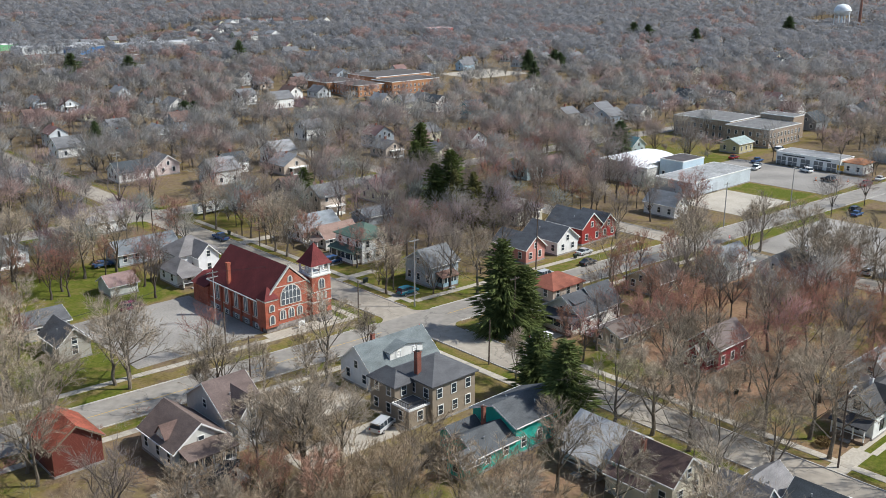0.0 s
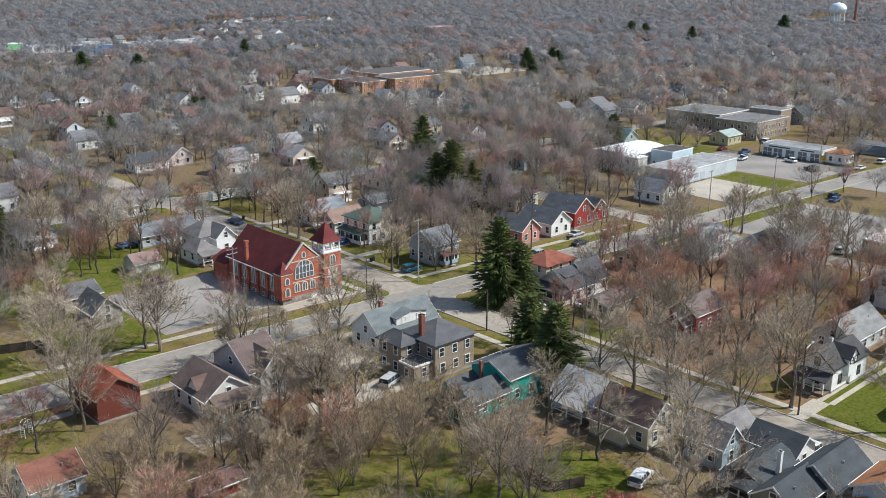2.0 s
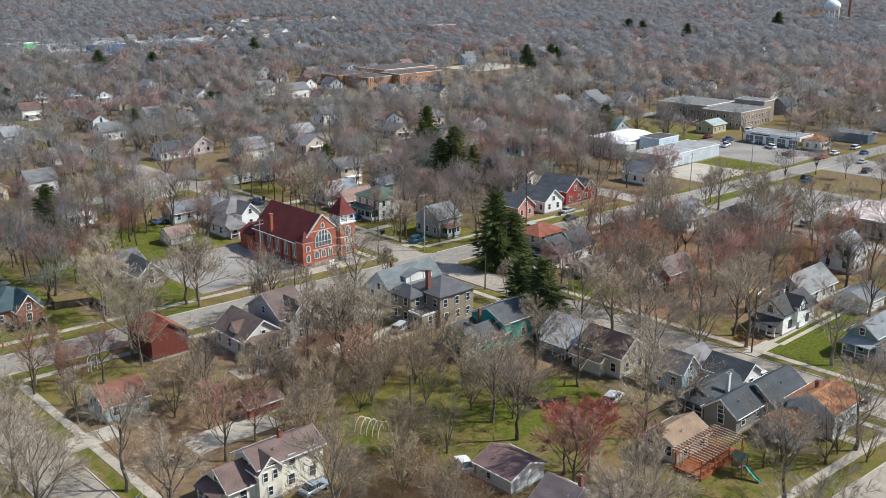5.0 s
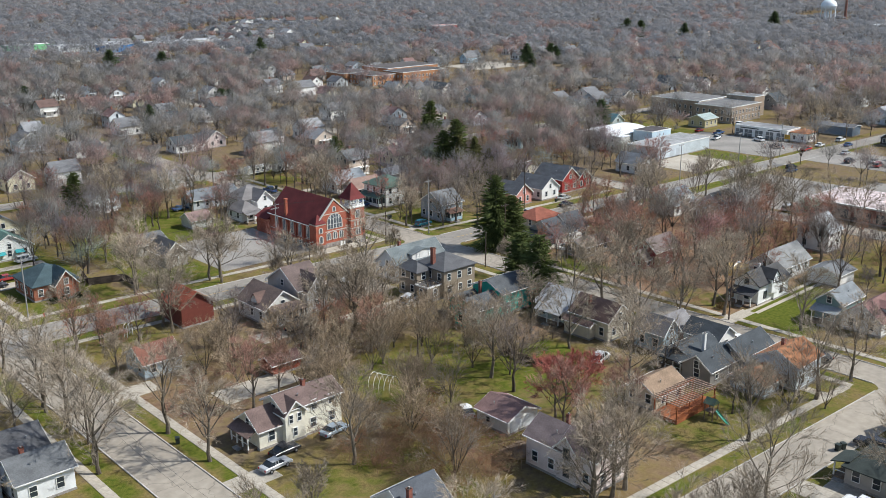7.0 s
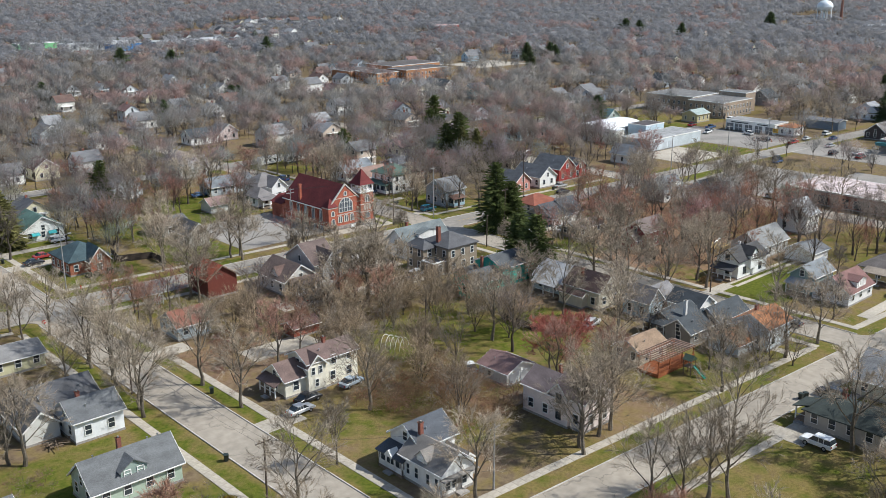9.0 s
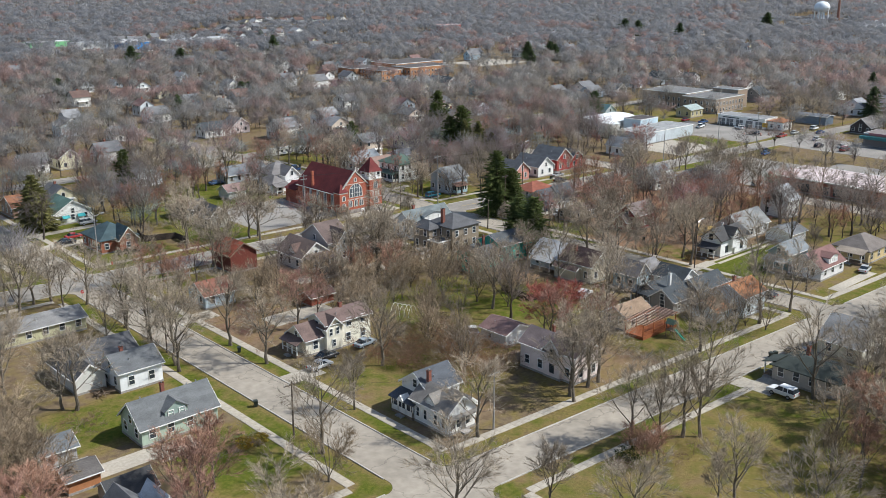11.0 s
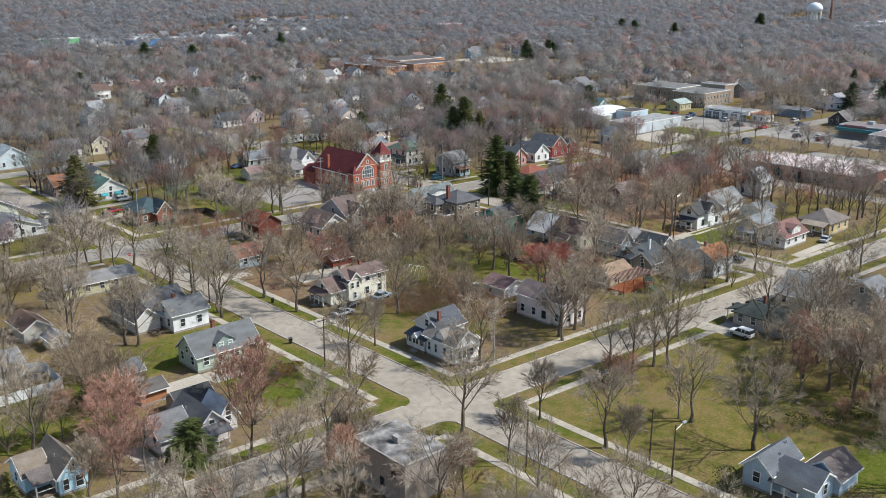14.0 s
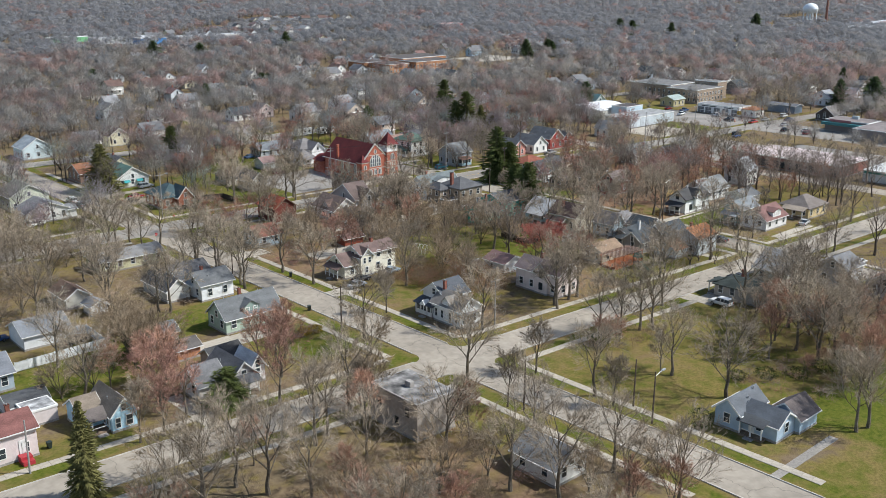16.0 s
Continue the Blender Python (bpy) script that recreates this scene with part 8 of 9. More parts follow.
conifer(16.6, 168.4, 12.0, SPRUCE_Y, 1.9, "tall olive-green arborvitae")
conifer(164.0, 150.0, 15.0, SPRUCE_Y, 1.5, "yellow-green pine")
conifer(167.5, 147.0, 11.0, SPRUCE_Y, 1.5, "yellow-green pine")
conifer(160.8, 153.6, 15.5, SPRUCE_Y, 1.4, "yellow-green pine")
conifer(-34.6, 4.4, 6.9, None, 2.0, "broad green fir")
conifer(-36.8, 34.2, 6.4, None, 0.95, "small green spruce")
conifer(366.0, 100.6, 14.0, PINE, 1.1)
conifer(363.0, 82.6, 17.0, PINE, 1.35)
conifer(-62.2, -8.0, 14.6, SPRUCE_Y, 0.85, "olive-green narrow spruce")
shrub(14.4, -49.6, 1.9, 3.0, (0.05, 0.065, 0.022), "rounded olive-green evergreen shrub by the wall")
shrub(116.5, 30.5, 1.2, 1.3, (0.15, 0.10, 0.045), "clipped tan shrub on a lawn")
for x, y in ((20.5, 127.6), (22.5, 127.4), (25.5, 127.5)):
    shrub(x, y, 0.9, 1.2, (0.03, 0.04, 0.02), "dark clipped evergreen shrub by a brick wall")
shrub(-8.4, 21.8, 1.5, 1.7, (0.30, 0.20, 0.03), "forsythia in yellow flower")
shrub(-5.8, 21.6, 1.3, 1.5, (0.26, 0.19, 0.035), "forsythia in yellow flower")
for x, y in ((-66.0, 10.6), (-62.6, 10.9)):
    shrub(x, y, 0.45, 1.8, (0.16, 0.13, 0.03), "narrow golden conifer beside the steps")
for x, y, r, hh in ((38, -47, 2.2, 1.8), (42, -50, 2.4, 1.6), (48, -52, 2.6, 1.8), (53, -53, 2.4, 1.7), (34, -44, 1.8, 1.5), (57, -55, 2.4, 1.6), (30, -17.5, 2.2, 1.5)):
    shrub(x, y, r, hh, (0.055, 0.07, 0.02), "low straggling green hedge")

SPOTS = {
    "big": ((53.4, 111.0), (30.2, 95.2), (91.6, 48.4), (92.4, 33.6), (188.3, 127.6), (176.4, 92.6), (43.9, 1.6), (71.8, 19.8), (78.8, 38.1), (81.5, 27.0), (56.2, 71.7), (35.5, 105.6), (52.6, 115.6), (35.1, 120.6), (-2.0, 53.5), (-0.7, 13.0), (-1.2, -14.9), (26.4, -46.6), (30.2, -66.1), (32.8, -66.6), (-22.5, 52.3), (-21.0, 50.6), (-1.1, 56.3), (0.4, 70.4), (51.6, 118.6), (54.2, 118.9), (101.2, 49.0), (101.0, 42.7), (112.6, 193), (126.6, 110.8), (155.1, 98.0), (163.6, 82.0), (178.7, 63.3), (184.6, 64.4), (185.1, 58.0), (30.5, 99.6), (87.6, 4.4 - 22), (96.5, 52.0), (100.8, 30.0), (-27.2, 64.4), (118.7, -18.9),
            (79.0, 48.0), (197.3, 86.5), (197.2, 76.0), (197.3, 66.5), (197.2, 59.0), (206.0, 56.9), (213.6, 44.0), (213.4, 30.0), (213.6, 16.0), (213.5, 4.0), (199.0, 24.0), (199.0, 10.0), (218.0, 57.0), (229.0, 56.9), (199.5, 50), (193.0 + 6, 40), (180, 50), (336.5, 119.3), (321.1, 102.7), (321.8, 96.0), (364.6, 88.3), (345, 130), (352, 122), (340, 96), (349, 92), (378, 118), (372, 128), (390, 96), (356, 140)),
    "tall": ((39.2, 1.2), (38.0, -0.6), (46.7, 1.6), (55.3, -13.8), (129.5, 37.6), (142.6, 53.7), (59.7, 99.6), (78.8, 97.6), (174.5, 62.9), (179.4, 60.9), (24.9, 31.5), (-0.1, 77.5), (-0.1, 67.6), (0.3, 98.0), (59.3, 38.8), (116.7, 13.8), (113.4, 28.2), (-50.1, 21.7), (-48.4, 37.9), (-28.6, 62.4), (-21.2, -9.8), (11.1, -32.0), (27.2, -35.5), (51.8, -49.2), (10.5, -65.0), (-32.7, 82.7), (10.4, 57.8), (10.8, 46.0), (33.1, -15.4), (-18.0, -50.0), (-8.0, -36.0), (-20.0, -43.0), (-6.0, -49.0), (90.5, -2.4), (101.0, -9.1 + 6), (70.3, -2.4), (40.5, -19.0), (42.5, -20.8), (114.6, 38.7), (116.8, 32.8), (34.9, -18.7), (114.5, 54.7), (114.8, 51.0), (112.6, 123.4), (112.8, 165.5), (112.4, 160.0), (70.7, 176.2), (78.1, 176.2), (36.7, 123.7), (45.8, 144.0),
             (0.2, 79.7), (18.7, 1.4), (61, 190), (-46.2, -17.7), (-44.0, -22.2), (-41.3, -28.0), (56.5, 72.7), (60.0, 68.0), (52.0, 76.0), (66.7, -25.8), (65.3, -34.5), (62.8, -37.5), (77.8, -31.5), (71.5, -33.0), (83.2, -30.5), (89.9, -13.6)),
    "small": ((10.9, -19.3), (6.4 + 4, -36.2), (26.8, -33.6), (11.0, 21.1), (-50.1, 2.6), (114.7, 44.6), (-2.1, -25.2), (203.5, 92.8), (66, 97), (58, 100.8), (88, 99.0), (100.8, 75.6), (115.5, 124.5), (-19.4, -10.0), (-20.5, -12.2)),
    "vase": ((60.2, 106.6), (57.3, 73.6), (59.0, 65.1), (68.5, 47.8), (33.6, 48.2), (27.1, 66.1), (28.3, 36.0), (34.0, 50.0), (38.0, 56.0), (44.0, 60.0), (50.0, 56.0), (56.0, 50.0), (60.0, 44.0), (46.0, 66.0), (62.0, 60.0), (66.0, 52.0), (40.0, 72.0), (54.0, 64.0), (35.2, 22.5), (42.2, 38.9), (36.0, 32.0), (-4.8, 10.9 - 14.0 + 9), (70, 64), (64.0, 82.0), (57.5, 83.5), (25.3, 73.3), (28.7, 73.0), (62.5, 37.5), (67.0, 40.0), (-27.6, -37.4), (-19.4, -38.2), (-36.6, 31.8), (-38.6, 28.6), (-34.6, 31.0), (-36.0, 43.0), (-34.4, 45.6), (-33.6, 41.6), (-36.2, 36.6), (-34.2, 27.4), (-17.4, -10.8), (-52.1, -11.9)),
    "scarlet": ((55.4, 21.4), (58.4, 19.6)),
    "red": ((62.0, 13.0), (53.0, 17.5), (-43.6, 8.4), (-46.3, 2.6), (-40.6, 6.6), (-41.5, 13.6), (-27.6, 0.4), (-22.0, 8.6), (24.0, 56.0), (40.5, 148.0), (36.0, 152.0), (115.8, 156.5), (116.0, 172.0), (115.2, 180.0), (122.0, 66.0), (118.0, 208.0), (100.2, 190.0)),
    "sapling": ((30.5, -18.9), (31.6, -21.2), (32.8, -19.4), (29.4, -20.4), (31.0, -17.4)),
    "russet": ((28.0, 62.0), (30.0, 58.0), (-20.0, 13.5), (-17.0, 15.0), (-22.5, 15.0), (-37.0, 20.5), (-41.5, 19.5), (-38.5, 17.5)),
}
for kind, pts in SPOTS.items():
    for x, y in pts:
        if not blocked(x, y, -0.2):
            tree(x, y, kind, 1.0, " beside the street" if abs(x + 1) < 4 or 9 < x < 13 or abs(x - 101) < 2 or abs(x - 113) < 3 else "")

# scattered yard trees: x0, y0, x1, y1, how many, kinds
ZONES = ((12, 60, 62, 106, 7, ("vase", "russet", "vase", "tall", "small")), (62, 84, 80, 104, 3, ("vase", "tall")),
         (-62, -62, -22, -12, 26, ("vase", "russet", "tall", "sapling")),
         (-22, -62, -2, -26, 9, ("vase", "russet", "tall")),
         (-62, 18, -22, 50, 4, ("vase", "russet")),
         (44, -64, 74, -36, 34, ("tall", "vase", "russet", "sapling")),
         (-62, 60, -4, 108, 34, ("tall", "vase", "tall", "big")),
         (74, -66, 100, -34, 14, ("tall", "vase")),
         (26, 18, 72, 90, 12, ("vase", "vase", "russet", "tall", "small")),
         (12, 60, 30, 100, 5, ("russet", "red", "tall")),
         (62, -14, 100, 56, 8, ("small", "vase")),
         (112, -66, 190, -22, 22, ("tall", "vase")),
         (112, -20, 186, 26, 16, ("tall", "small", "russet")),
         (-90, 112, -3, 214, 44, ("tall", "big", "russet")),
         (112, 28, 186, 80, 52, ("russet", "russet", "sapling", "russet", "tall", "red")),
         (150, 0, 186, 30, 10, ("tall", "tall", "small")),
         (10, 118, 100, 212, 36, ("tall", "red", "tall", "russet", "big")),
         (140, 76, 186, 96, 14, ("russet", "tall", "vase")),
         (112, 116, 186, 214, 64, ("tall", "red", "tall", "vase", "big")),
         (197, 108, 232, 214, 30, ("tall", "red", "tall")),
         (232, 150, 300, 214, 18, ("tall", "big")))
for x0, y0, x1, y1, n, kinds in ZONES:
    made = tries = 0
    while made < n and tries < n * 30:
        tries += 1
        x, y = rnd.uniform(x0, x1), rnd.uniform(y0, y1)
        if blocked(x, y, 1.6) or any((x - a) ** 2 + (y - b) ** 2 < 9 for a, b in STOOD):
            continue
        if any(a < x < b and c < y < d for a, c, b, d in ((57, 120, 83, 152), (38, 120, 56, 132), (13, -34, 62, -15), (14, 18, 30, 38), (60, 26, 80, 46), (112, 12, 124, 27), (-32, 36, -8, 51), (-60, 26, -38, 42), (10, 60, 27, 79), (24, 82, 44, 106), (42, 82, 58, 94), (64, 50, 80, 58), (10, 114, 36, 132), (36, 120, 58, 134))):
            continue
        tree(x, y, rnd.choice(kinds), rnd.uniform(0.75, 1.05), " among the back yards")
        made += 1

def joined_trees():
    """The yard trees farther off, as one object."""
    V, F, T, base = [], [], [], 0
    tones = {"red": (0.37, 0.19, 0.155), "russet": (0.385, 0.22, 0.16), "sapling": (0.385, 0.22, 0.16), "vase": (0.30, 0.25, 0.20)}
    for x, y, kind, s_, a in JOINED:
        vs, tri, off = rnd.choice(LEAN[kind])
        c, q = math.cos(a), math.sin(a)
        w = np.stack([x + s_ * (vs[:, 0] * c - vs[:, 1] * q), y + s_ * (vs[:, 0] * q + vs[:, 1] * c), s_ * vs[:, 2]], 1)
        t = np.ones((len(vs), 4), np.float32)
        t[:off, :3] = (0.165, 0.138, 0.117)
        t[off:, :3] = np.array(tones.get(kind, (0.25, 0.207, 0.182))) * rnd.uniform(0.8, 1.2)
        V.append(w)
        T.append(t)
        F.append(tri + base)
        base += len(vs)
    V, F, T = np.concatenate(V), np.concatenate(F), np.concatenate(T)
    me = bpy.data.meshes.new("yard_trees")
    me.vertices.add(len(V))
    me.vertices.foreach_set("co", V.astype(np.float32).ravel())
    me.loops.add(len(F) * 3)
    me.loops.foreach_set("vertex_index", F.astype(np.int32).ravel())
    me.polygons.add(len(F))
    me.polygons.foreach_set("loop_start", np.arange(0, len(F) * 3, 3, dtype=np.int32))
    at_ = me.color_attributes.new("tint", "FLOAT_COLOR", "POINT")
    at_.data.foreach_set("color", T.astype(np.float32).ravel())
    me.update()
    me.materials.append(TWIGS)
    return tagged(new("yard_trees", me), "leafless trees of the farther back yards", "trees", kind="stuff")


TWIGS = tint_mat("bare_woods")
tw = TWIGS.node_tree
tl_, tm_ = tw.nodes.new("ShaderNodeBsdfTranslucent"), tw.nodes.new("ShaderNodeMixShader")
tw.links.new(tw.nodes["Principled BSDF"].inputs["Base Color"].links[0].from_socket, tl_.inputs[0])
tm_.inputs[0].default_value = 0.55
tw.links.new(tw.nodes["Principled BSDF"].outputs[0], tm_.inputs[1])
tw.links.new(tl_.outputs[0], tm_.inputs[2])
tw.links.new(tm_.outputs[0], tw.nodes["Material Output"].inputs[0])
joined_trees()

# ---- far woods and scrub, of many small twigs ----
def sliver_wood(name, spots, label, category):
    """spots: rows of x, y, height, crown radius, twigs, twig width, colour."""
    g_ = np.random.default_rng(5)
    V, T = [], []
    for x, y, h_, rad, n, w, col in spots:
        k = n
        d = g_.normal(0, 1, (k, 3))
        d[:, 2] = np.abs(d[:, 2]) * 1.1 - 0.35
        d /= np.linalg.norm(d, axis=1)[:, None]
        size = np.array([rad, rad, h_ * 0.42])
        p0 = np.array([x, y, h_ * 0.50]) + d * (0.25 + 0.5 * g_.random(k))[:, None] * size
        tip = p0 + (d * 0.8 + g_.normal(0, 0.4, (k, 3)) + np.array([0, 0, 0.25])) * size * 0.34
        tip[:, 2] = np.clip(tip[:, 2], 0.2, h_ * 1.05)
        s_ = g_.normal(0, 1, (k, 3))
        s_ /= np.linalg.norm(s_, axis=1)[:, None]
        s_ *= w * (0.6 + 0.8 * g_.random(k))[:, None]
        tri = np.stack([p0 - s_, p0 + s_, tip], 1)
        e = 0.012 * h_
        trunk = np.array([[[x - e, y, -0.2], [x + e, y, -0.2], [x, y, h_ * 0.8]], [[x, y - e, -0.2], [x, y + e, -0.2], [x, y, h_ * 0.8]]])
        tri = np.concatenate([trunk, tri])
        V.append(tri.reshape(-1, 3))
        c = np.array(col) * (0.8 + 0.4 * g_.random((len(tri), 1)))
        T.append(np.repeat(np.concatenate([c, np.ones((len(tri), 1))], 1), 3, 0))
    return loose_mesh(name, V, T, label, category)


def loose_mesh(name, V, T, label, category, N=None):
    V, T = np.concatenate(V).astype(np.float32), np.concatenate(T).astype(np.float32)
    nv = len(V)
    me = bpy.data.meshes.new(name)
    me.vertices.add(nv)
    me.vertices.foreach_set("co", V.ravel())
    me.loops.add(nv)
    me.loops.foreach_set("vertex_index", np.arange(nv, dtype=np.int32))
    me.polygons.add(nv // 3)
    me.polygons.foreach_set("loop_start", np.arange(0, nv, 3, dtype=np.int32))
    at_ = me.color_attributes.new("tint", "FLOAT_COLOR", "POINT")
    at_.data.foreach_set("color", T.ravel())
    me.update()
    if N is not None:
        at_ = me.attributes.new("custom_normal", "FLOAT_VECTOR", "POINT")
        at_.data.foreach_set("vector", np.concatenate(N).astype(np.float32).ravel())
    me.materials.append(TWIGS)
    return tagged(new(name, me), label, category, kind="stuff")


def unit(v):
    return v / (np.linalg.norm(v, axis=1)[:, None] + 1e-6)


def canopy(name, spots, label, category):
    """Winter crowns: limbs that fan out from the trunk and end in rounded clumps of twigs; rows of x, y, height, crown radius, twigs, twig width, colour."""
    g_ = np.random.default_rng(8)
    V, T, N = [], [], []
    for x, y, h_, rad, n, w, col in spots:
        m_ = int(g_.integers(6, 10))
        cl = unit(g_.normal(0, 1, (m_, 3)) + np.array([0, 0, 0.25]))
        mid = np.array([x, y, h_ * 0.60])
        cl = mid + cl * np.array([rad * 0.56, rad * 0.56, h_ * 0.19]) * (0.75 + 0.4 * g_.random((m_, 1)))
        k = g_.integers(0, m_, n)
        d = unit(g_.normal(0, 1, (n, 3)) + np.array([0, 0, 0.4]))
        size = np.array([rad * 0.50, rad * 0.50, h_ * 0.20]) * (0.75 + 0.5 * g_.random((m_, 1)))
        shell = min(1.0, max(0.0, (w - 0.1) / 0.15))
        p = cl[k] + d * size[k] * (0.35 + 0.45 * shell + (0.7 - 0.5 * shell) * g_.random((n, 1)) ** 0.6)
        out = unit((p - mid) / np.array([rad, rad, h_ * 0.4]))
        nn = unit(d * 0.55 + out * 0.75 + g_.normal(0, 0.16, (n, 3)))
        fork = np.array([x, y, h_ * 0.25])
        ax = unit(unit(p - fork) * 0.8 + unit(p - cl[k]) * 0.6 + g_.normal(0, 0.30 + min(0.5, w), (n, 3)))
        if shell:
            lay = g_.normal(0, 1, (n, 3)) + np.array([0, 0, 0.3])
            ax = unit(ax * (1 - shell) + unit(lay - (lay * nn).sum(1)[:, None] * nn) * shell)
        sd = unit(np.cross(nn, ax)) * w * (0.55 + 0.9 * g_.random((n, 1)))
        ln = (1.1 + 1.2 * g_.random((n, 1))) * max(1.0, 1.1 + 1.1 * w)
        tri = np.stack([p - ax * ln * 0.5 + sd, p - ax * ln * 0.5 - sd, p + ax * ln * 0.5], 1)
        e = 0.012 * h_ + 0.12 * w
        c0 = fork + g_.normal(0, 0.1, (m_, 3))
        side = unit(np.cross(cl - c0, g_.normal(0, 1, (m_, 3)))) * e * 0.75
        limbs = np.stack([c0 - side, c0 + side, cl + np.array([0, 0, h_ * 0.10])], 1)
        trunk = np.array([[[x - e, y, -0.2], [x + e, y, -0.2], [x, y, h_ * 0.8]], [[x, y - e, -0.2], [x, y + e, -0.2], [x, y, h_ * 0.8]]])
        V += [trunk.reshape(-1, 3), limbs.reshape(-1, 3), tri.reshape(-1, 3)]
        flat = np.array([[-0.6, -0.6, 0.5]]) * np.ones((m_ + 2, 1))
        N.append(np.repeat(np.concatenate([flat, nn]), 3, 0))
        c = np.concatenate([np.array([[0.115, 0.098, 0.086]]) * np.ones((m_ + 2, 1)), np.array(col) * (0.9 + 0.2 * g_.random((n, 1)))])
        T.append(np.repeat(np.concatenate([c, np.ones((len(c), 1))], 1), 3, 0))
    return loose_mesh(name, V, T, label, category, N)


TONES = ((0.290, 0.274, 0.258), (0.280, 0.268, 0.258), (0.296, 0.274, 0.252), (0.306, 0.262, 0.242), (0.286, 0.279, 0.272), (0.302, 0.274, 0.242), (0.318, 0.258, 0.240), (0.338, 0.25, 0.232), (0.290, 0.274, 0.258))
# aerial haze put into the colour: bluish grey for the far crowns
HAZE_TONES = ((0.280, 0.277, 0.286), (0.270, 0.271, 0.284), (0.290, 0.280, 0.280), (0.276, 0.279, 0.292))
woods = []
FAR_BOXES = [q for q in BLOCKED if math.hypot(q[0], q[1]) > 230]


def before_building(x, y):
    """Yards in front of the far houses stay open towards the south-west."""
    if any(max(q[2] - q[0], q[3] - q[1]) > 16 and q[0] - 60 < x < q[2] + 3 and q[1] - 60 < y < q[3] + 3 for q in FAR_BOXES):
        return rnd.random() < (0.72 if y < 600 else 0.55)
    return rnd.random() < 0.55 and any(q[0] - 22 < x < q[2] + 2 and q[1] - 22 < y < q[3] + 2 and abs((x - q[0]) - (y - q[1])) < 14 for q in FAR_BOXES)


def open_country(x, y):
    """The field before the water tower, and the low scrub before groups of white houses."""
    along = (1172 - x) * 0.905 + (533 - y) * 0.425
    across = (1172 - x) * 0.425 - (533 - y) * 0.905
    return -20 < along < 330 and abs(across) < 34 or (abs((x - 640) * 0.707 - (y - 975) * 0.707) < 75 and 1060 < x + y < 1640 or abs((x - 432) * 0.6 - (y - 594) * 0.8) < 24 and 900 < x + y < 1026 or abs((x - 542) * 0.65 - (y - 717) * 0.76) < 26 and 1100 < x + y < 1259) and rnd.random() < 0.9


EYE = (10.0, -10.0)
CLEAR = ((230, 104, 300, 150), (264, 20, 300, 104), (405, 392, 460, 435), (296, 366, 364, 415), (196, 30, 232, 128))
for ring0, ring1, step, n, w in ((150, 380, 8.2, 400, 0.062), (380, 600, 9.0, 270, 0.12), (600, 1000, 10.8, 125, 0.27), (1000, 1600, 15.5, 72, 0.55), (1600, 2900, 28.0, 46, 1.15)):
    lo = int(-ring1 / step)
    for i in range(lo, int(ring1 / step) + 1):
        for j in range(lo, int(ring1 / step) + 1):
            x, y = EYE[0] + (i + rnd.uniform(-0.45, 0.45)) * step, EYE[1] + (j + rnd.uniform(-0.45, 0.45)) * step
            dx, dy = x - EYE[0], y - EYE[1]
            dist = math.hypot(dx, dy)
            if not ring0 <= dist < ring1:
                continue
            a, a2 = math.degrees(math.atan2(y + 22, x + 6)), math.degrees(math.atan2(y + 120, x + 102))
            if not (21 < a < 74 or 21 < a2 < 74):
                continue
            if -90 < x < 232 and -70 < y < 214:
                continue
            if dist < 700 and (blocked(x, y, 0.6) or any(q[0] < x < q[2] and q[1] < y < q[3] for q in CLEAR)):
                continue
            if rnd.random() < 0.05 or dist < 900 and before_building(x, y):
                continue
            h_ = rnd.uniform(9, 15.5) * (1.0 if dist < 1000 else 1.1)
            if dist > 560 and open_country(x, y):
                h_ *= 0.38
            # past roughly 480 to 730 m the crown colour carries painted haze
            tone = rnd.choice(TONES if dist < 480 + 250 * rnd.random() else HAZE_TONES)
            patch = noise.noise((x * 0.012, y * 0.012, 7.0))
            if patch > 0.22 and rnd.random() < 0.5:
                tone = (0.345, 0.246, 0.226)
            lightness = rnd.uniform(0.92, 1.2)
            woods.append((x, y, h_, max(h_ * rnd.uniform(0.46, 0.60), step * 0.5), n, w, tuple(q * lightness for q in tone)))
            if dist < 520 and rnd.random() < 0.6:
                bx, by = x + rnd.uniform(-5, 5), y + rnd.uniform(-5, 5)
                if not blocked(bx, by, 1.0):
                    woods.append((bx, by, rnd.uniform(2.5, 5.5), rnd.uniform(1.8, 3.2), 110, w * 0.8, rnd.choice(TONES)))
# the blocks behind the church and past the side street
for x0, y0, x1, y1, share in ((-90, 116, -4, 214, 0.8), (10, 176, 100, 214, 0.85), (12, 130, 40, 176, 0.35), (112, 132, 186, 214, 0.65), (197, 132, 232, 214, 0.9), (140, 40, 186, 80, 0.3)):
    x = x0
    while x < x1:
        y = y0
        while y < y1:
            px_, py_ = x + rnd.uniform(0, 8), y + rnd.uniform(0, 8)
            if rnd.random() < share and not blocked(px_, py_, 1.8):
                h_ = rnd.uniform(9, 15.5)
                woods.append((px_, py_, h_, h_ * rnd.uniform(0.46, 0.58), 520, 0.044, tuple(q * rnd.uniform(0.95, 1.15) for q in rnd.choice(TONES))))
            y += 8
        x += 8
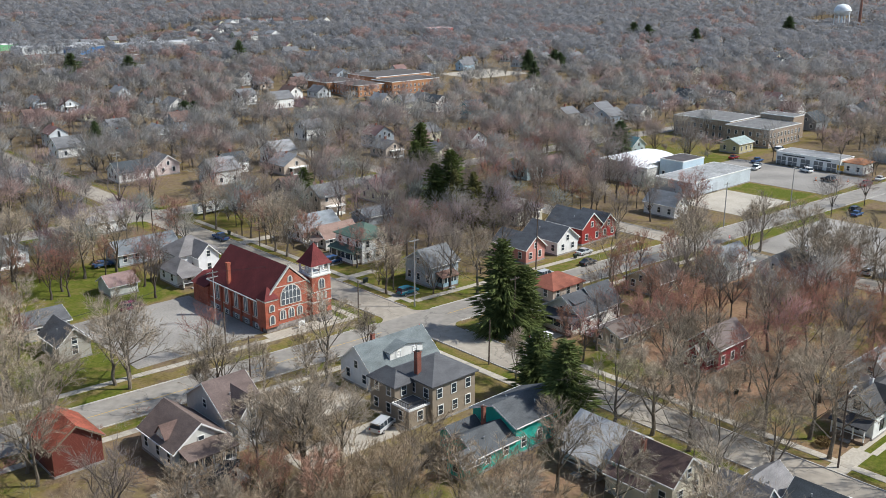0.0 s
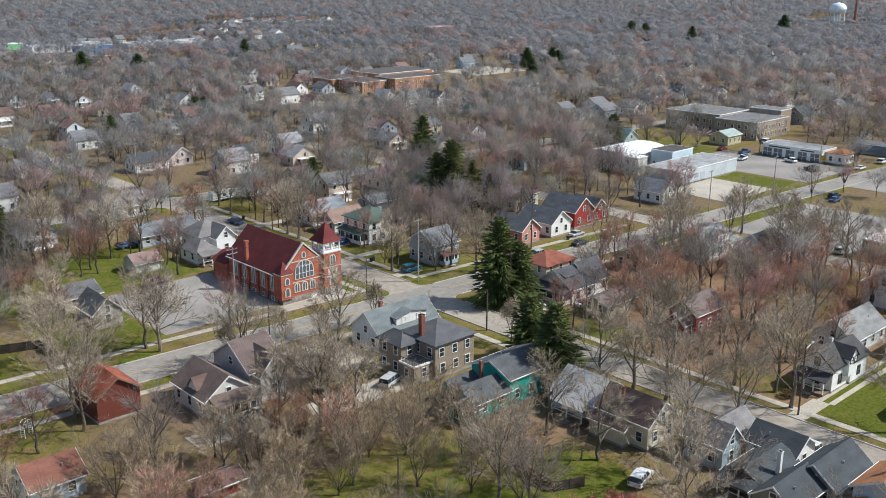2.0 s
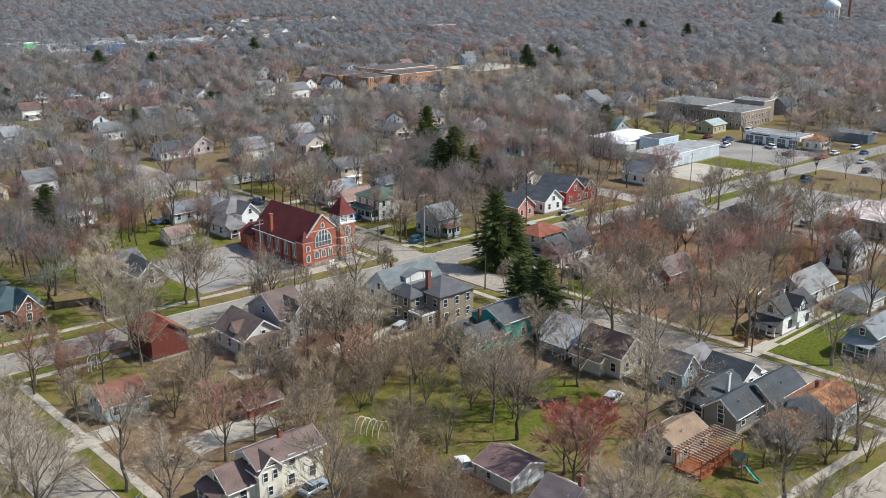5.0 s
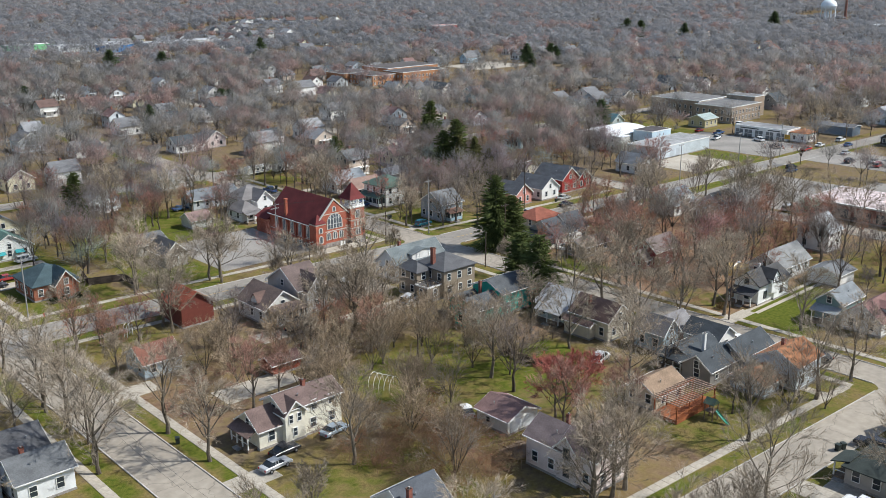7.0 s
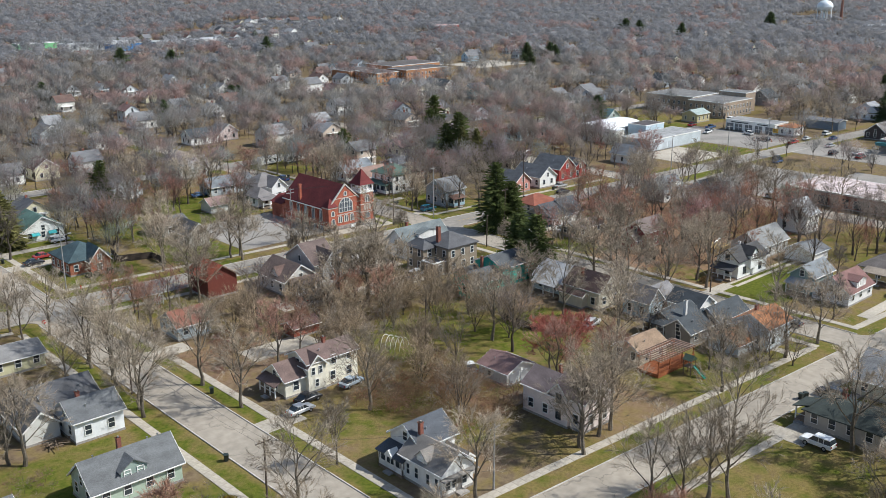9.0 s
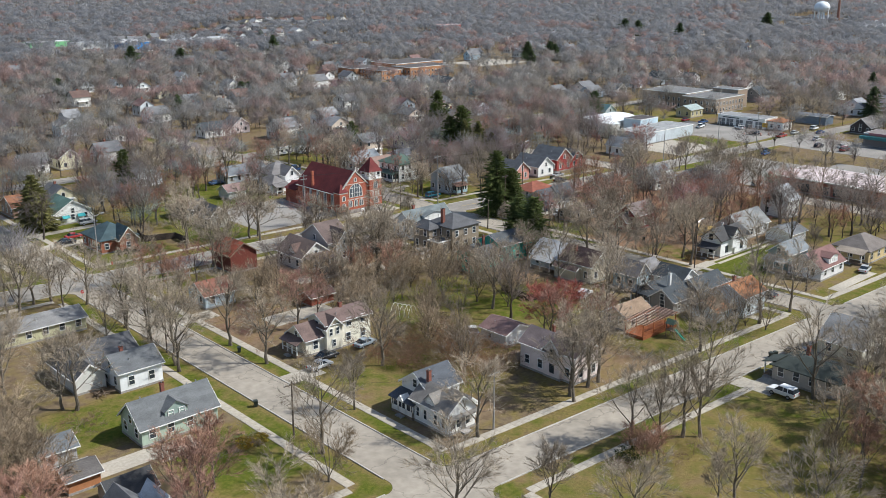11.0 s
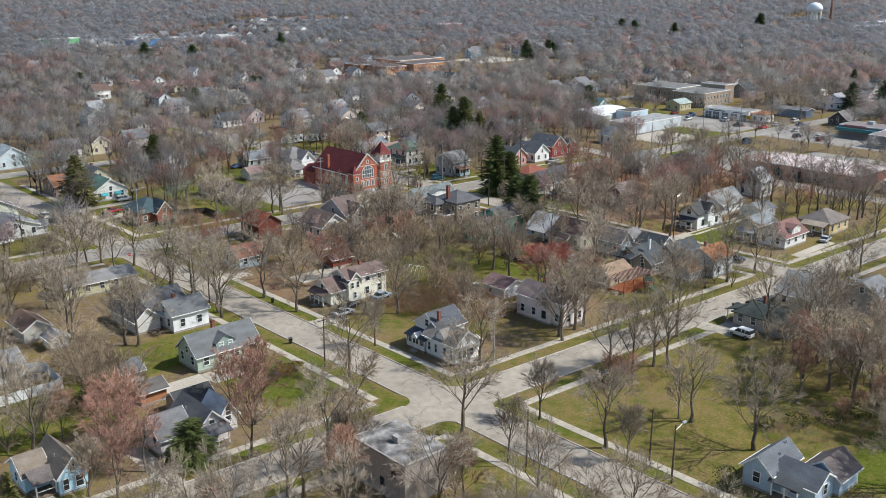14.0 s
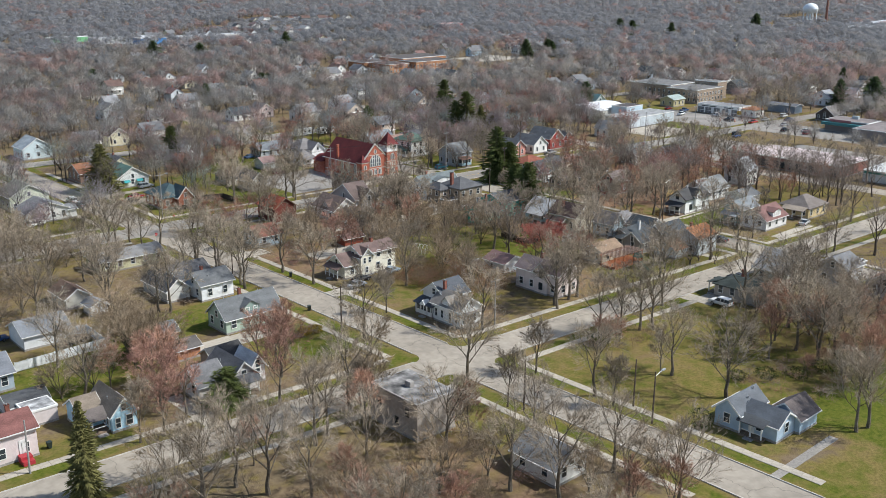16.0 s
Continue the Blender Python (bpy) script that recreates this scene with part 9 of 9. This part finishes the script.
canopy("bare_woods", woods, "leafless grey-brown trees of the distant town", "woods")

scrub = []
for x0, y0, x1, y1, n, tones, hh in ((14, 62, 62, 106, 190, ((0.32, 0.225, 0.16), (0.34, 0.205, 0.15), (0.29, 0.225, 0.175)), 2.6), (24, 26, 46, 42, 120, ((0.33, 0.20, 0.125), (0.30, 0.215, 0.14)), 2.6), (112, 30, 186, 78, 260, ((0.405, 0.203, 0.149), (0.378, 0.23, 0.162), (0.338, 0.216, 0.162)), 2.6), (26, 14, 44, 36, 240, ((0.33, 0.20, 0.125), (0.30, 0.215, 0.14)), 3.4), (-62, -64, -14, -26, 200, ((0.324, 0.216, 0.162), (0.284, 0.216, 0.162)), 2.2), (30, -64, 74, -44, 110, ((0.27, 0.216, 0.176), (0.324, 0.216, 0.176)), 2.6),
                                 (28, 60, 60, 82, 90, ((0.297, 0.216, 0.162), (0.324, 0.189, 0.149)), 2.0), (-60, 60, -24, 80, 90, ((0.27, 0.23, 0.203),), 2.0), (66, 48, 80, 60, 40, ((0.324, 0.216, 0.162),), 1.8), (-38, 40, -20, 48, 40, ((0.297, 0.203, 0.162),), 2.4), (-14, 20, -4, 30, 26, ((0.297, 0.243, 0.203),), 2.0), (12, 50, 26, 76, 40, ((0.351, 0.203, 0.162),), 1.8), (24, -24, 40, -17, 14, ((0.27, 0.189, 0.149),), 2.4), (10, 150, 60, 210, 80, ((0.297, 0.23, 0.189),), 2.4), (112, 150, 180, 212, 90, ((0.297, 0.23, 0.203),), 2.4), (112, -60, 186, -24, 80, ((0.284, 0.216, 0.176),), 2.2)):
    for _ in range(n):
        x, y = rnd.uniform(x0, x1), rnd.uniform(y0, y1)
        if blocked(x, y, 1.0):
            continue
        h_ = hh * rnd.uniform(0.5, 1.25)
        scrub.append((x, y, h_, h_ * rnd.uniform(0.5, 0.8), 105, 0.028, tuple(q * rnd.uniform(0.8, 1.05) for q in rnd.choice(tones))))
sliver_wood("bare_scrub", scrub, "tangled leafless brush in the yards", "scrub")
